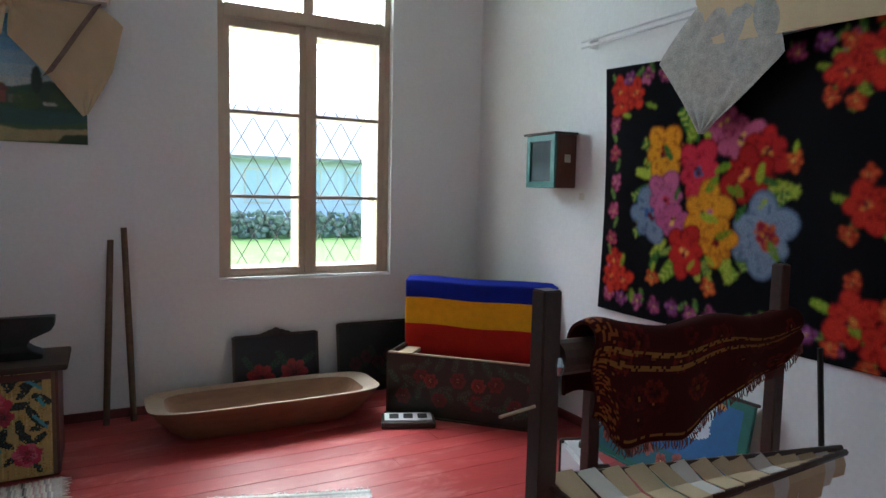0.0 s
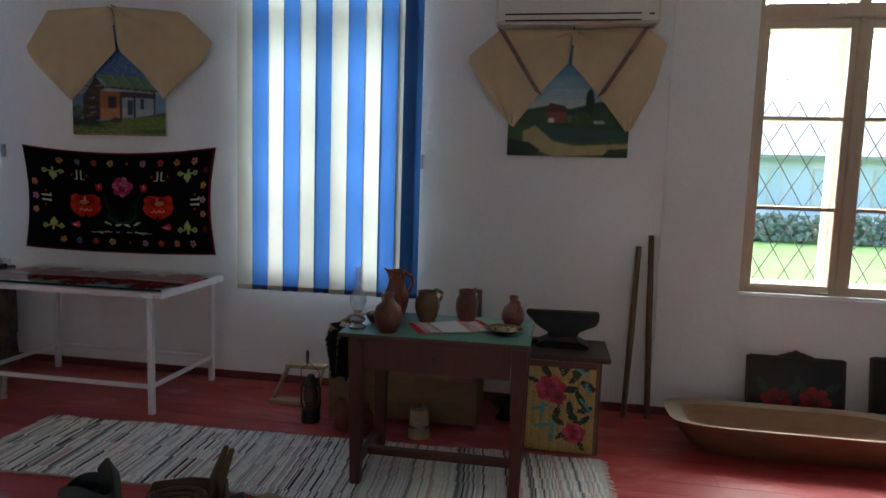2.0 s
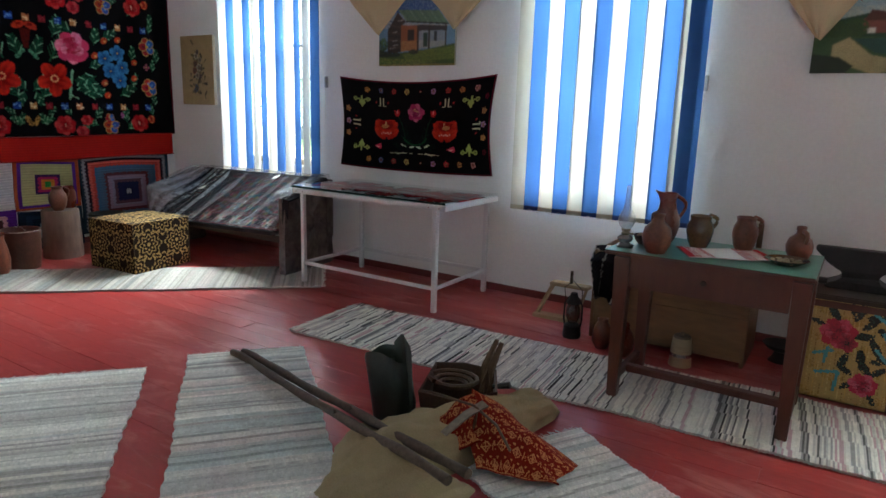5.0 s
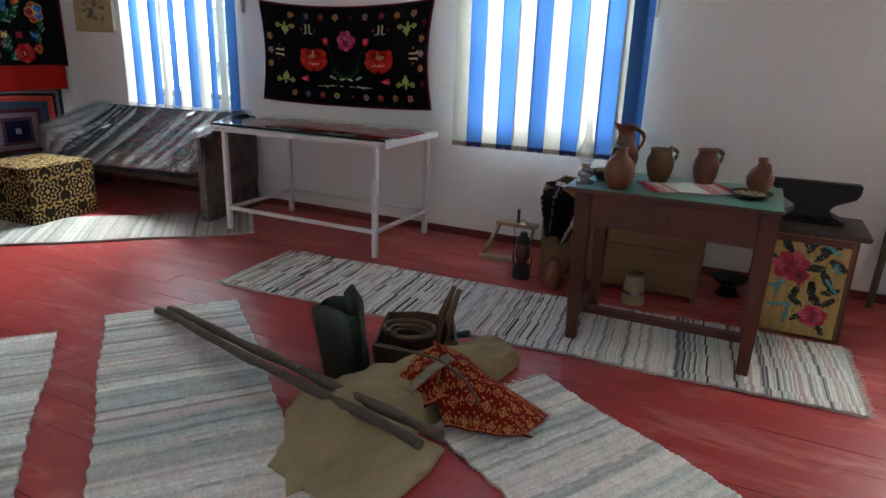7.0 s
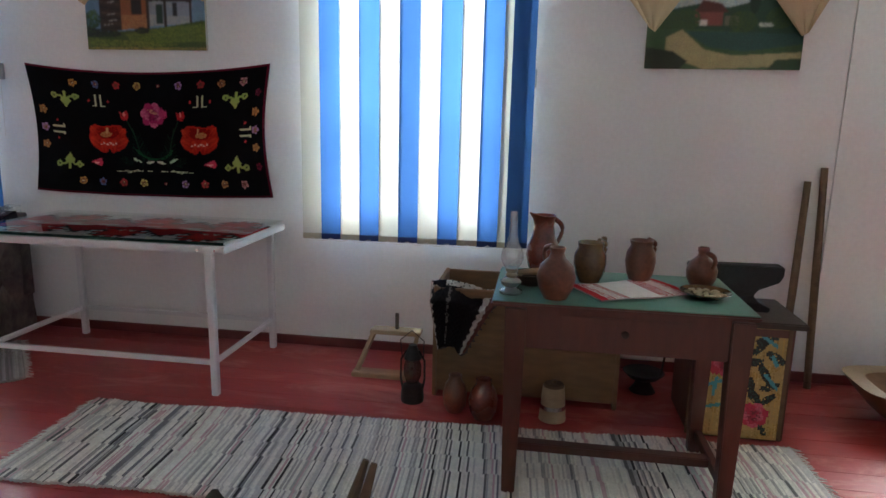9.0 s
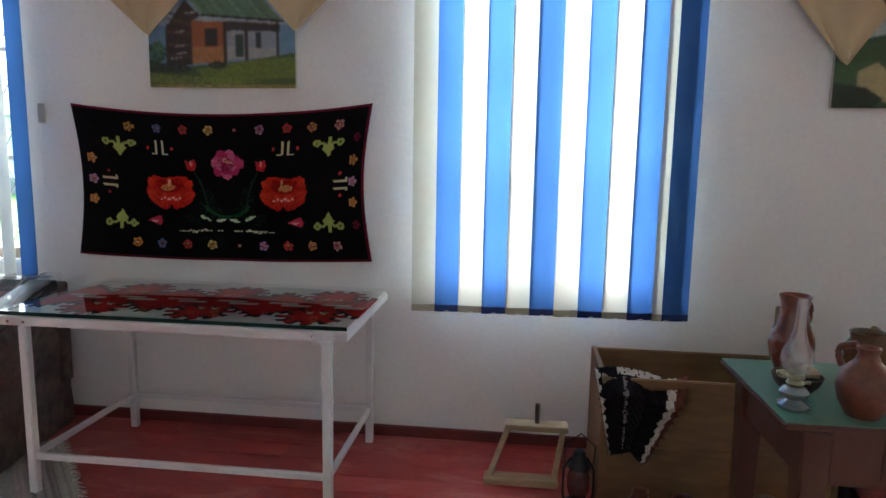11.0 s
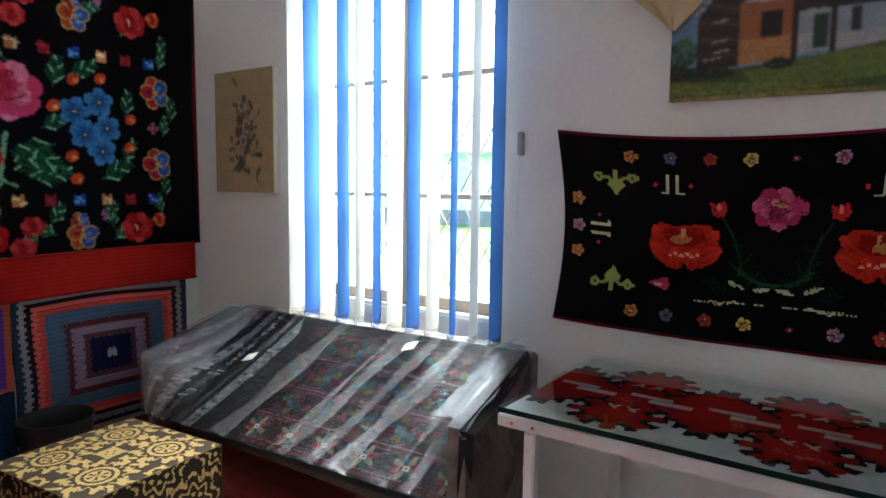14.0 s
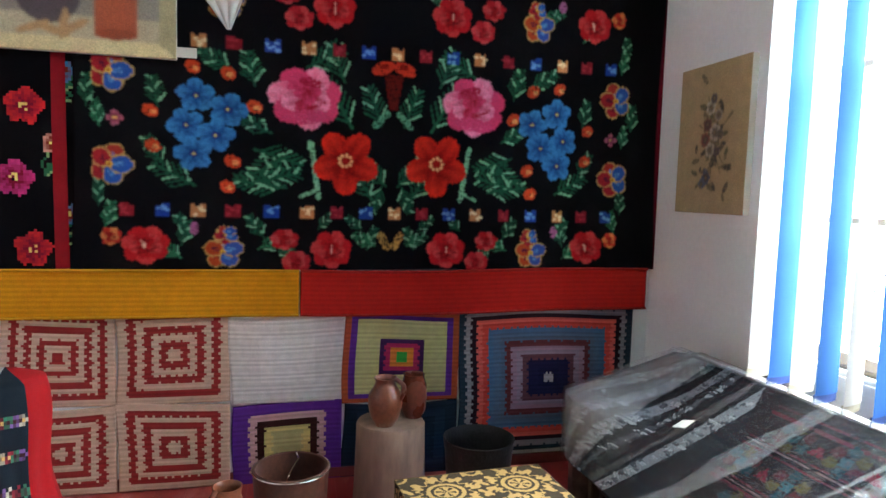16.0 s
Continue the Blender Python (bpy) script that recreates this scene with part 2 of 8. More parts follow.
def material(name, colour=None, rough=0.6, metal=0.0, scale=6.0, vary=0.12, bump=0.15, grain=60.0, attribute=None, random_tone=0.0, coat=0.0, stretch=(1, 1, 1), world_space=False, shine=0.5, worn=None):
    """Principled paint with a broad tone, a fine grain and relief; attribute reads the dye of a pattern instead of one colour."""
    m = bpy.data.materials.new(name)
    m.use_nodes = True
    t = m.node_tree
    b = t.nodes["Principled BSDF"]
    b.inputs["Metallic"].default_value = metal
    b.inputs["Specular IOR Level"].default_value = shine
    b.inputs["Coat Weight"].default_value = coat
    b.inputs["Coat Roughness"].default_value = 0.12
    where = t.nodes.new("ShaderNodeTexCoord").outputs["Object"]
    if world_space:
        where = t.nodes.new("ShaderNodeNewGeometry").outputs["Position"]
    mapping = t.nodes.new("ShaderNodeMapping")
    mapping.inputs["Scale"].default_value = stretch
    t.links.new(where, mapping.inputs["Vector"])
    broad, fine = t.nodes.new("ShaderNodeTexNoise"), t.nodes.new("ShaderNodeTexNoise")
    for node, s, d in ((broad, scale, 4), (fine, grain, 3)):
        node.inputs["Scale"].default_value, node.inputs["Detail"].default_value = s, d
        t.links.new(mapping.outputs[0], node.inputs["Vector"])
    add = t.nodes.new("ShaderNodeMath")
    add.operation = 'ADD'
    t.links.new(broad.outputs[0], add.inputs[0])
    t.links.new(fine.outputs[0], add.inputs[1])
    span = t.nodes.new("ShaderNodeMapRange")
    span.inputs["From Min"].default_value, span.inputs["From Max"].default_value = 0.6, 1.4
    span.inputs["To Min"].default_value, span.inputs["To Max"].default_value = 1 - vary, 1 + vary
    t.links.new(add.outputs[0], span.inputs["Value"])
    tone = span.outputs[0]
    if random_tone:
        info, r = t.nodes.new("ShaderNodeObjectInfo"), t.nodes.new("ShaderNodeMapRange")
        r.inputs["To Min"].default_value, r.inputs["To Max"].default_value = 1 - random_tone, 1 + random_tone
        t.links.new(info.outputs["Random"], r.inputs["Value"])
        mul = t.nodes.new("ShaderNodeMath")
        mul.operation = 'MULTIPLY'
        t.links.new(tone, mul.inputs[0])
        t.links.new(r.outputs[0], mul.inputs[1])
        tone = mul.outputs[0]
    mix = t.nodes.new("ShaderNodeVectorMath")
    mix.operation = 'SCALE'
    if attribute:
        a = t.nodes.new("ShaderNodeAttribute")
        a.attribute_name = attribute
        t.links.new(a.outputs["Color"], mix.inputs[0])
    else:
        mix.inputs[0].default_value = colour
    t.links.new(tone, mix.inputs["Scale"])
    base = mix.outputs[0]
    if worn:
        patch, fade, rub = t.nodes.new("ShaderNodeTexNoise"), t.nodes.new("ShaderNodeMapRange"), t.nodes.new("ShaderNodeMix")
        patch.inputs["Scale"].default_value, patch.inputs["Detail"].default_value, patch.inputs["Distortion"].default_value = 3.4, 10, 0.8
        patch.inputs["Roughness"].default_value = 0.68
        t.links.new(mapping.outputs[0], patch.inputs["Vector"])
        fade.inputs["From Min"].default_value, fade.inputs["From Max"].default_value = 0.52, 0.64
        fade.inputs["To Max"].default_value = 0.6
        t.links.new(patch.outputs[0], fade.inputs["Value"])
        rub.data_type = 'RGBA'
        rub.inputs["B"].default_value = (*worn, 1)
        t.links.new(fade.outputs[0], rub.inputs["Factor"])
        t.links.new(base, rub.inputs["A"])
        base = rub.outputs["Result"]
    t.links.new(base, b.inputs["Base Color"])
    rr = t.nodes.new("ShaderNodeMapRange")
    rr.inputs["To Min"].default_value, rr.inputs["To Max"].default_value = max(0.03, rough - 0.12), min(1.0, rough + 0.12)
    t.links.new(broad.outputs[0], rr.inputs["Value"])
    t.links.new(rr.outputs[0], b.inputs["Roughness"])
    if bump:
        relief = t.nodes.new("ShaderNodeBump")
        relief.inputs["Strength"].default_value, relief.inputs["Distance"].default_value = bump, 0.004
        t.links.new(fine.outputs[0], relief.inputs["Height"])
        t.links.new(relief.outputs[0], b.inputs["Normal"])
    return m


def clear(name, tint=(1, 1, 1), rough=0.02, wrinkle=0.0, ior=1.45, even=0.0, haze=0.0):
    """Thin glass or film: clear, with a Fresnel gloss."""
    m = bpy.data.materials.new(name)
    m.use_nodes = True
    t = m.node_tree
    t.nodes.remove(t.nodes["Principled BSDF"])
    see, shine, mix, f = (t.nodes.new("ShaderNode" + k) for k in ("BsdfTransparent", "BsdfGlossy", "MixShader", "Fresnel"))
    see.inputs["Color"].default_value = (*tint, 1)
    shine.inputs["Roughness"].default_value = rough
    f.inputs["IOR"].default_value = ior
    if wrinkle:
        where, wave, bumped = t.nodes.new("ShaderNodeTexCoord"), t.nodes.new("ShaderNodeTexNoise"), t.nodes.new("ShaderNodeBump")
        stretch = t.nodes.new("ShaderNodeMapping")
        stretch.inputs["Rotation"].default_value = (0, 0, radians(35))
        stretch.inputs["Scale"].default_value = (2, 12, 6)
        wave.inputs["Scale"].default_value, wave.inputs["Detail"].default_value = 3.0, 5
        wave.inputs["Distortion"].default_value = 1.2
        bumped.inputs["Strength"].default_value, bumped.inputs["Distance"].default_value = wrinkle, 0.03
        t.links.new(where.outputs["Object"], stretch.inputs["Vector"])
        t.links.new(stretch.outputs[0], wave.inputs["Vector"])
        t.links.new(wave.outputs[0], bumped.inputs["Height"])
        t.links.new(bumped.outputs[0], shine.inputs["Normal"])
        t.links.new(bumped.outputs[0], f.inputs["Normal"])
    mix.inputs[0].default_value = even
    if not even:
        t.links.new(f.outputs[0], mix.inputs[0])
    under = see.outputs[0]
    if haze:
        milk, blend = t.nodes.new("ShaderNodeBsdfDiffuse"), t.nodes.new("ShaderNodeMixShader")
        milk.inputs["Color"].default_value = (0.8, 0.82, 0.84, 1)
        blend.inputs[0].default_value = haze
        t.links.new(see.outputs[0], blend.inputs[1])
        t.links.new(milk.outputs[0], blend.inputs[2])
        under = blend.outputs[0]
    t.links.new(under, mix.inputs[1])
    t.links.new(shine.outputs[0], mix.inputs[2])
    t.links.new(mix.outputs[0], t.nodes["Material Output"].inputs["Surface"])
    return m


def translucent(name, colour, share=0.55):
    """Thin cloth that lets daylight through."""
    m = bpy.data.materials.new(name)
    m.use_nodes = True
    t = m.node_tree
    t.nodes.remove(t.nodes["Principled BSDF"])
    a, b, mix = (t.nodes.new("ShaderNode" + k) for k in ("BsdfDiffuse", "BsdfTranslucent", "MixShader"))
    where, weave, span = t.nodes.new("ShaderNodeTexCoord"), t.nodes.new("ShaderNodeTexNoise"), t.nodes.new("ShaderNodeMapRange")
    weave.inputs["Scale"].default_value, weave.inputs["Detail"].default_value = 260, 2
    span.inputs["To Min"].default_value, span.inputs["To Max"].default_value = 0.88, 1.1
    scale = t.nodes.new("ShaderNodeVectorMath")
    scale.operation = 'SCALE'
    scale.inputs[0].default_value = colour
    t.links.new(where.outputs["Object"], weave.inputs["Vector"])
    t.links.new(weave.outputs[0], span.inputs["Value"])
    t.links.new(span.outputs[0], scale.inputs["Scale"])
    t.links.new(scale.outputs[0], a.inputs["Color"])
    t.links.new(scale.outputs[0], b.inputs["Color"])
    mix.inputs[0].default_value = share
    t.links.new(a.outputs[0], mix.inputs[1])
    t.links.new(b.outputs[0], mix.inputs[2])
    t.links.new(mix.outputs[0], t.nodes["Material Output"].inputs["Surface"])
    return m


WALL = material("wall_paint", (0.83, 0.83, 0.82), 0.8, scale=1.6, vary=0.05, bump=0.12, grain=45, world_space=True)
CEILING = material("ceiling_paint", (0.86, 0.86, 0.85), 0.85, scale=1.2, vary=0.03, bump=0.05, grain=50)
FLOOR = material("red_floor_paint", (0.37, 0.042, 0.04), 0.34, scale=3.0, vary=0.14, bump=0.2, grain=26, random_tone=0.1, stretch=(0.5, 1.4, 1), world_space=True, worn=(0.56, 0.20, 0.18))
FLOOR_GAP = material("floor_joint_dirt", (0.19, 0.03, 0.026), 0.8, scale=8)
SKIRT = material("red_brown_skirting", (0.16, 0.03, 0.025), 0.45, scale=5, vary=0.2)
FRAME = material("beige_window_paint", (0.52, 0.40, 0.29), 0.45, scale=7, vary=0.1, bump=0.08, stretch=(1, 1, 0.3))
FRAME_OUT = material("outer_window_paint", (0.75, 0.68, 0.54), 0.5, scale=7, vary=0.1, bump=0.08)
GLASS = clear("window_glass", (0.97, 0.99, 0.985))
TABLE_GLASS = clear("table_glass", (0.93, 0.97, 0.95), ior=1.5)
GLASS_EDGE = material("green_glass_edge", (0.006, 0.03, 0.024), 0.6, bump=0, shine=0.1)
LAMP_GLASS = clear("lamp_glass", (0.96, 0.97, 0.97), even=0.2, haze=0.14)
# the films' white haze paints in the bright reflections on the plastic
FILM = clear("wrapping_film", (0.95, 0.96, 0.97), rough=0.16, wrinkle=0.8, even=0.09, haze=0.012)
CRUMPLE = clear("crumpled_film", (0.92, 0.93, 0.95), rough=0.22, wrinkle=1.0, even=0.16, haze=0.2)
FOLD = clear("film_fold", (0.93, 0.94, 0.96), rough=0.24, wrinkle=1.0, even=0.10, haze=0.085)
WIRE = material("grille_wire", (0.05, 0.045, 0.04), 0.5, 0.6, bump=0)
SLAT_CREAM = translucent("cream_blind_cloth", (0.60, 0.59, 0.53), 0.235)
SLAT_BLUE = translucent("blue_blind_cloth", (0.046, 0.123, 0.345), 0.34)
WEIGHT_CREAM = material("cream_hem", (0.42, 0.38, 0.28), 0.8)
WEIGHT_BLUE = material("blue_hem", (0.012, 0.035, 0.16), 0.8)
PLASTIC = material("cream_plastic", (0.72, 0.68, 0.6), 0.4, scale=9, vary=0.04, bump=0.02)
GREY_PLASTIC = material("grey_plastic", (0.42, 0.42, 0.42), 0.45, vary=0.05, bump=0.02)
WOVEN = material("woven_wool", None, 0.95, attribute="dye", scale=9, vary=0.2, bump=0.5, grain=320, shine=0.12)
RAG = material("rag_weave", None, 0.95, attribute="dye", scale=14, vary=0.16, bump=0.9, grain=170, shine=0.12)
PAINTED = material("oil_paint", None, 0.5, attribute="dye", scale=18, vary=0.18, bump=0.4, grain=150)
KNIT = material("crochet_wool", None, 0.95, attribute="dye", scale=30, vary=0.15, bump=0.8, grain=240, shine=0.12)
CANVAS_EDGE = material("canvas_edge", (0.6, 0.56, 0.48), 0.8, vary=0.06)
WHITE_METAL = material("white_enamel", (0.74, 0.74, 0.75), 0.35, scale=8, vary=0.06, bump=0.04, coat=0.2)
LINEN = material("ecru_linen", (0.60, 0.47, 0.29), 0.9, scale=7, vary=0.12, bump=0.4, grain=300, shine=0.2)
WHITE_LINEN = material("white_linen", (0.68, 0.66, 0.6), 0.9, scale=9, vary=0.12, bump=0.4, grain=280)

# ---- the room ----
# Y0 is assumed: the unseen south wall stands close to bounce window light back
X0, X1, Y0, Y1, TOP = -7.05, 2.74, -0.9, 4.82, 3.5
DEEP = 0.62


def structure(name, bm, mat, label):
    return tagged(part(name, bm, mat), label, kind="structure")


bm = bmesh.new()
edges = [X0 - 0.3]
for x, half in WINDOWS.values():
    edges += [x - half, x + half]
edges.append(X1 + 0.3)
for a, b in zip(edges[::2], edges[1::2]):
    add_box(bm, a, b, Y1, Y1 + DEEP, 0, TOP)
for x, half in WINDOWS.values():
    add_box(bm, x - half, x + half, Y1, Y1 + DEEP, 0, SILL)
    add_box(bm, x - half, x + half, Y1, Y1 + DEEP, HEAD, TOP)
structure("wall_north", bm, WALL, "white plastered wall with three tall windows")
structure("wall_west", boxed(X0 - 0.3, X0, Y0 - 0.3, Y1, 0, TOP), WALL, "white plastered wall hung with woven rugs")
structure("wall_east", boxed(X1, X1 + 0.3, Y0 - 0.3, Y1, 0, TOP), WALL, "white plastered wall with a rug and a box")
structure("wall_south", boxed(X0, X1, Y0 - 0.3, Y0, 0, TOP), WALL, "plain unseen white wall behind the visitor, set near to bounce light")
structure("ceiling", boxed(X0 - 0.3, X1 + 0.3, Y0 - 0.3, Y1 + DEEP, TOP + 0.003, TOP + 0.2), CEILING, "plain white ceiling")
# the wall beside the right-hand window stands a little proud
structure("wall_pilaster", boxed(0.225, 0.735, Y1 - 0.014, Y1 - 0.001, 0.06, TOP - 0.002), WALL, "shallow step in the plaster beside the window")
bm = boxed(X0, X1, Y1 - 0.02, Y1 - 0.002, 0.002, 0.06, 0.004)
structure("baseboard", bm, SKIRT, "low red-brown painted skirting board")
structure("baseboard_west", boxed(X0 + 0.001, X0 + 0.02, Y0, Y1 - 0.022, 0.002, 0.06, 0.004), SKIRT, "low red-brown painted skirting board")
structure("baseboard_east", boxed(X1 - 0.02, X1 - 0.001, Y0, Y1 - 0.022, 0.002, 0.06, 0.004), SKIRT, "low red-brown painted skirting board")


def sheet(x0, x1, y, z0, z1):
    return loft([[(x0, y, z0), (x1, y, z0)], [(x0, y, z1), (x1, y, z1)]])


def casement(root, x, half, y, paint, deep, label):
    """One layer of the double window: frame, transom, two leaves of three panes and a light above each."""
    l, r, m = x - half, x + half, x
    part("window_frame", boxed(l, l + 0.045, y, y + deep, SILL, HEAD, 0.004), paint, root, label)
    part("window_frame", boxed(r - 0.045, r, y, y + deep, SILL, HEAD, 0.004), paint, root, label)
    part("window_frame", boxed(l + 0.045, r - 0.045, y, y + deep, SILL, SILL + 0.03, 0.004), paint, root, label)
    part("window_frame", boxed(l + 0.045, r - 0.045, y, y + deep, HEAD - 0.05, HEAD, 0.004), paint, root, label)
    part("transom", boxed(l + 0.045, r - 0.045, y - 0.012, y + deep, 2.61, 2.70, 0.008), paint, root)
    part("mullion", boxed(m - 0.022, m + 0.022, y - 0.008, y + deep, SILL + 0.03, 2.61, 0.005), paint, root)
    part("mullion", boxed(m - 0.035, m + 0.035, y - 0.004, y + deep, 2.70, HEAD - 0.05, 0.005), paint, root)
    for a, b in ((l + 0.045, m - 0.022), (m + 0.022, r - 0.045)):
        leaf = part("casement", boxed(a, a + 0.042, y + 0.004, y + deep - 0.006, SILL + 0.03, 2.61, 0.004), paint, root)
        part("stile", boxed(b - 0.042, b, y + 0.004, y + deep - 0.006, SILL + 0.03, 2.61, 0.004), paint, leaf)
        for z0, z1 in ((SILL + 0.03, SILL + 0.075), (1.408, 1.432), (1.982, 2.006), (2.552, 2.61)):
            part("glazing_bar", boxed(a + 0.042, b - 0.042, y + 0.008, y + deep - 0.01, z0, z1, 0.003), paint, leaf)
        for z0, z1 in ((SILL + 0.075, 1.408), (1.432, 1.982), (2.006, 2.552)):
            part("pane", sheet(a + 0.042, b - 0.042, y + 0.02, z0, z1), GLASS, leaf).visible_shadow = False
    for a, b in ((l + 0.045, m - 0.035), (m + 0.035, r - 0.045)):
        part("pane", sheet(a, b, y + 0.02, 2.70, HEAD - 0.05), GLASS, root).visible_shadow = False


def window(number, x, half):
    root = thing("window_%d" % number, Matrix(), "tall double casement window in beige paint behind a wire grille", "window")
    root["kind"] = "structure"
    casement(root, x, half, 4.875, FRAME, 0.05, "beige painted frame")
    casement(root, x, half, 5.06, FRAME_OUT, 0.045, "pale outer frame")
    bm = bmesh.new()
    step, rise = 0.165, 0.285
    for s in (-1, 1):
        for k in range(-14, 16):
            x0 = x + k * step
            z0, z1 = SILL, HEAD
            xa, xb = x0, x0 + s * (z1 - z0) * step / rise
            lo, hi = x - half, x + half
            f = sorted(((lo - xa) / (xb - xa), (hi - xa) / (xb - xa)))
            f0, f1 = max(0, f[0]), min(1, f[1])
            if f1 - f0 > 0.01:
                add_tube(bm, [(xa + (xb - xa) * f0, 5.135, z0 + (z1 - z0) * f0), (xa + (xb - xa) * f1, 5.135, z0 + (z1 - z0) * f1)], 0.0036, 5)
    part("wire_grille", bm, WIRE, root, "diamond wire grille")
    part("window_sill", boxed(x - half, x + half, 4.83, 4.873, SILL + 0.001, SILL + 0.018, 0.004), WALL, root)
    return root


for number, (x, half) in enumerate(WINDOWS.values(), 1):
    window(number, x, half)


# ---- vertical blinds ----
def blind(x0, x1, y, z0, z1, turns, pitch):
    root = thing("vertical_blind", pose(x0, y, 0), "blue and cream vertical slat blind hanging before a window", "blind", "window blinds")
    part("headrail", boxed(-0.02, x1 - x0 + 0.02, -0.02, 0.03, z1 + 0.015, z1 + 0.06, 0.006), PLASTIC, root)
    for x in (0.1, x1 - x0 - 0.1):
        part("bracket", boxed(x - 0.02, x + 0.02, 0.03, Y1 - y, z1 + 0.03, z1 + 0.055, 0.003), PLASTIC, root)
    count = len(turns)
    for k, turn in enumerate(turns):
        blue = k % 2 == 1
        a = radians(turn)
        c = min((k + 0.5) * pitch, x1 - x0 - 0.055)
        half = 0.0635
        lines = []
        for z in (z0 + 0.03, (z0 + z1) / 2, z1 + 0.012):
            row = []
            for j in range(7):
                s = -1 + j / 3
                bow = 0.006 * (1 - s * s)
                row.append((c + half * s * math.cos(a) + bow * math.sin(a), half * s * math.sin(a) - bow * math.cos(a), z))
            lines.append(row)
        slat = smooth(part("slat", loft(lines), SLAT_BLUE if blue else SLAT_CREAM, root))
        hem = loft([[(p[0], p[1] - 0.003, zz) for p in lines[0]] for zz in (z0 + 0.001 * (k % 3), z0 + 0.034)], 0.006)
        part("weight", hem, WEIGHT_BLUE if blue else WEIGHT_CREAM, slat)
    bm = bmesh.new()
    for k in range(count - 1):
        pts = [((k + 0.5 + j / 8) * pitch, -0.03, z0 + 0.012 - 0.018 * math.sin(math.pi * j / 8)) for j in range(9)]
        add_tube(bm, pts, 0.0014, 4)
    part("bead_chain", bm, PLASTIC, root)
    return root


blind(-6.055, -4.70, 4.715, 0.775, 3.22, (95, 99, 97, 104, 111, 111, 93, 97, 97, 110, 105, 94), 0.1127)
blind(-2.703, -1.39, 4.715, 0.708, 3.22, (5, 9, 4, 10, 6, 8, 11, 7, 5, 10, 6, 9), 0.1155)
for x in (-4.70, -1.385):
    holder = thing("chain_holder", pose(x, Y1, 1.655), "small grey plastic blind chain holder on the wall", "chain holder", "blind chain holders")
    part("clip", boxed(-0.011, 0.011, -0.035, -0.001, -0.05, 0.05, 0.004), GREY_PLASTIC, holder)
    part("cord", tube([(0.0, -0.03, -0.045), (-0.005, -0.032, -0.4)], 0.0015, 5), PLASTIC, holder)

# ---- outside ----
GRASS = material("grass", (0.13, 0.24, 0.05), 0.9, scale=0.7, vary=0.3, bump=0.4, grain=14)
PALE_BLUE = material("pale_blue_render", (0.70, 0.77, 0.80), 0.85, scale=0.8, vary=0.1)
TEAL = material("teal_shutter", (0.58, 0.69, 0.71), 0.6)
STONE = material("dark_plinth", (0.20, 0.21, 0.21), 0.9, scale=2, vary=0.35)
ROOF = material("grey_roof", (0.42, 0.43, 0.45), 0.7, scale=2, vary=0.2)
LEAF = material("far_foliage", (0.19, 0.23, 0.17), 0.9, scale=1.5, vary=0.3)
structure("ground", boxed(-400, 400, 5.6, 500, -1.2, -0.9), GRASS, "open green grass around the house")
house = thing("outbuilding", pose(9.0, 36.0, -0.9), "pale blue single-storey house with grey roof on the grass", "house")
part("wall", boxed(-9, 9, 0, 8, 0.9, 4.4), PALE_BLUE, house)
part("plinth", boxed(-9.1, 9.1, -0.1, 8.1, 0, 0.9, 0.02), STONE, house, "dark stone plinth")
part("roof", loft([[(-9.8, -0.9, 4.2), (-8.5, 4, 7.4), (-9.8, 8.9, 4.2)], [(9.8, -0.9, 4.2), (8.5, 4, 7.4), (9.8, 8.9, 4.2)]], 0.2), ROOF, house)
for x in (-7.2, -4.4, -1.6, 1.2, 4.0, 6.8):
    w = part("window", boxed(x - 0.7, x + 0.7, -0.07, -0.01, 1.7, 3.6, 0.01), FRAME_OUT, house)
    for s in (-1, 1):
        part("shutter", boxed(x + s * 0.33 - 0.29, x + s * 0.33 + 0.29, -0.11, -0.072, 1.78, 3.5, 0.01), TEAL, w)
rng = random.Random(8)
bm = bmesh.new()
for k in range(1700):
    made = bmesh.ops.create_icosphere(bm, subdivisions=1, radius=rng.uniform(0.07, 0.19))["verts"]
    c = Vector((rng.uniform(-3, 20), 33.5 + rng.uniform(-0.5, 0.5), -0.9 + rng.uniform(0.1, 1.3)))
    for v in made:
        v.co = v.co * rng.uniform(0.7, 1.25) + c
hedge = part("hedge", bm, LEAF)
tagged(hedge, "dark clipped hedge row before the pale house", "hedge", kind="stuff")
rng = random.Random(4)


def tree(x, y, size):
    root = thing("tree", pose(x, y, -0.9), "leafy green tree standing on the far grass", "tree", "far trees")
    part("trunk", tube([(0, 0, 0), (0.05, 0, size * 0.3), (0.1, 0.1, size * 0.6)], [0.2, 0.15, 0.06], 7), STONE, root)
    bm = bmesh.new()
    for k in range(70):
        c = Vector((rng.gauss(0, 0.24), rng.gauss(0, 0.24), rng.gauss(0.62, 0.17))) * size
        made = bmesh.ops.create_icosphere(bm, subdivisions=1, radius=size * rng.uniform(0.05, 0.11))["verts"]
        for v in made:
            v.co = v.co * rng.uniform(0.7, 1.3) + c
    part("crown", bm, LEAF, root)


copy_thing(house, pose(-31.0, 34.0, -0.9))
for x, y, s in ((-15, 48, 8), (-10, 43, 6.5), (-6, 50, 8)):
    tree(x, y, s)

# ---- woven rugs on the walls ----
GREEN, GREENB, BLACK = "2c6a48", "7cb48c", "08070b"


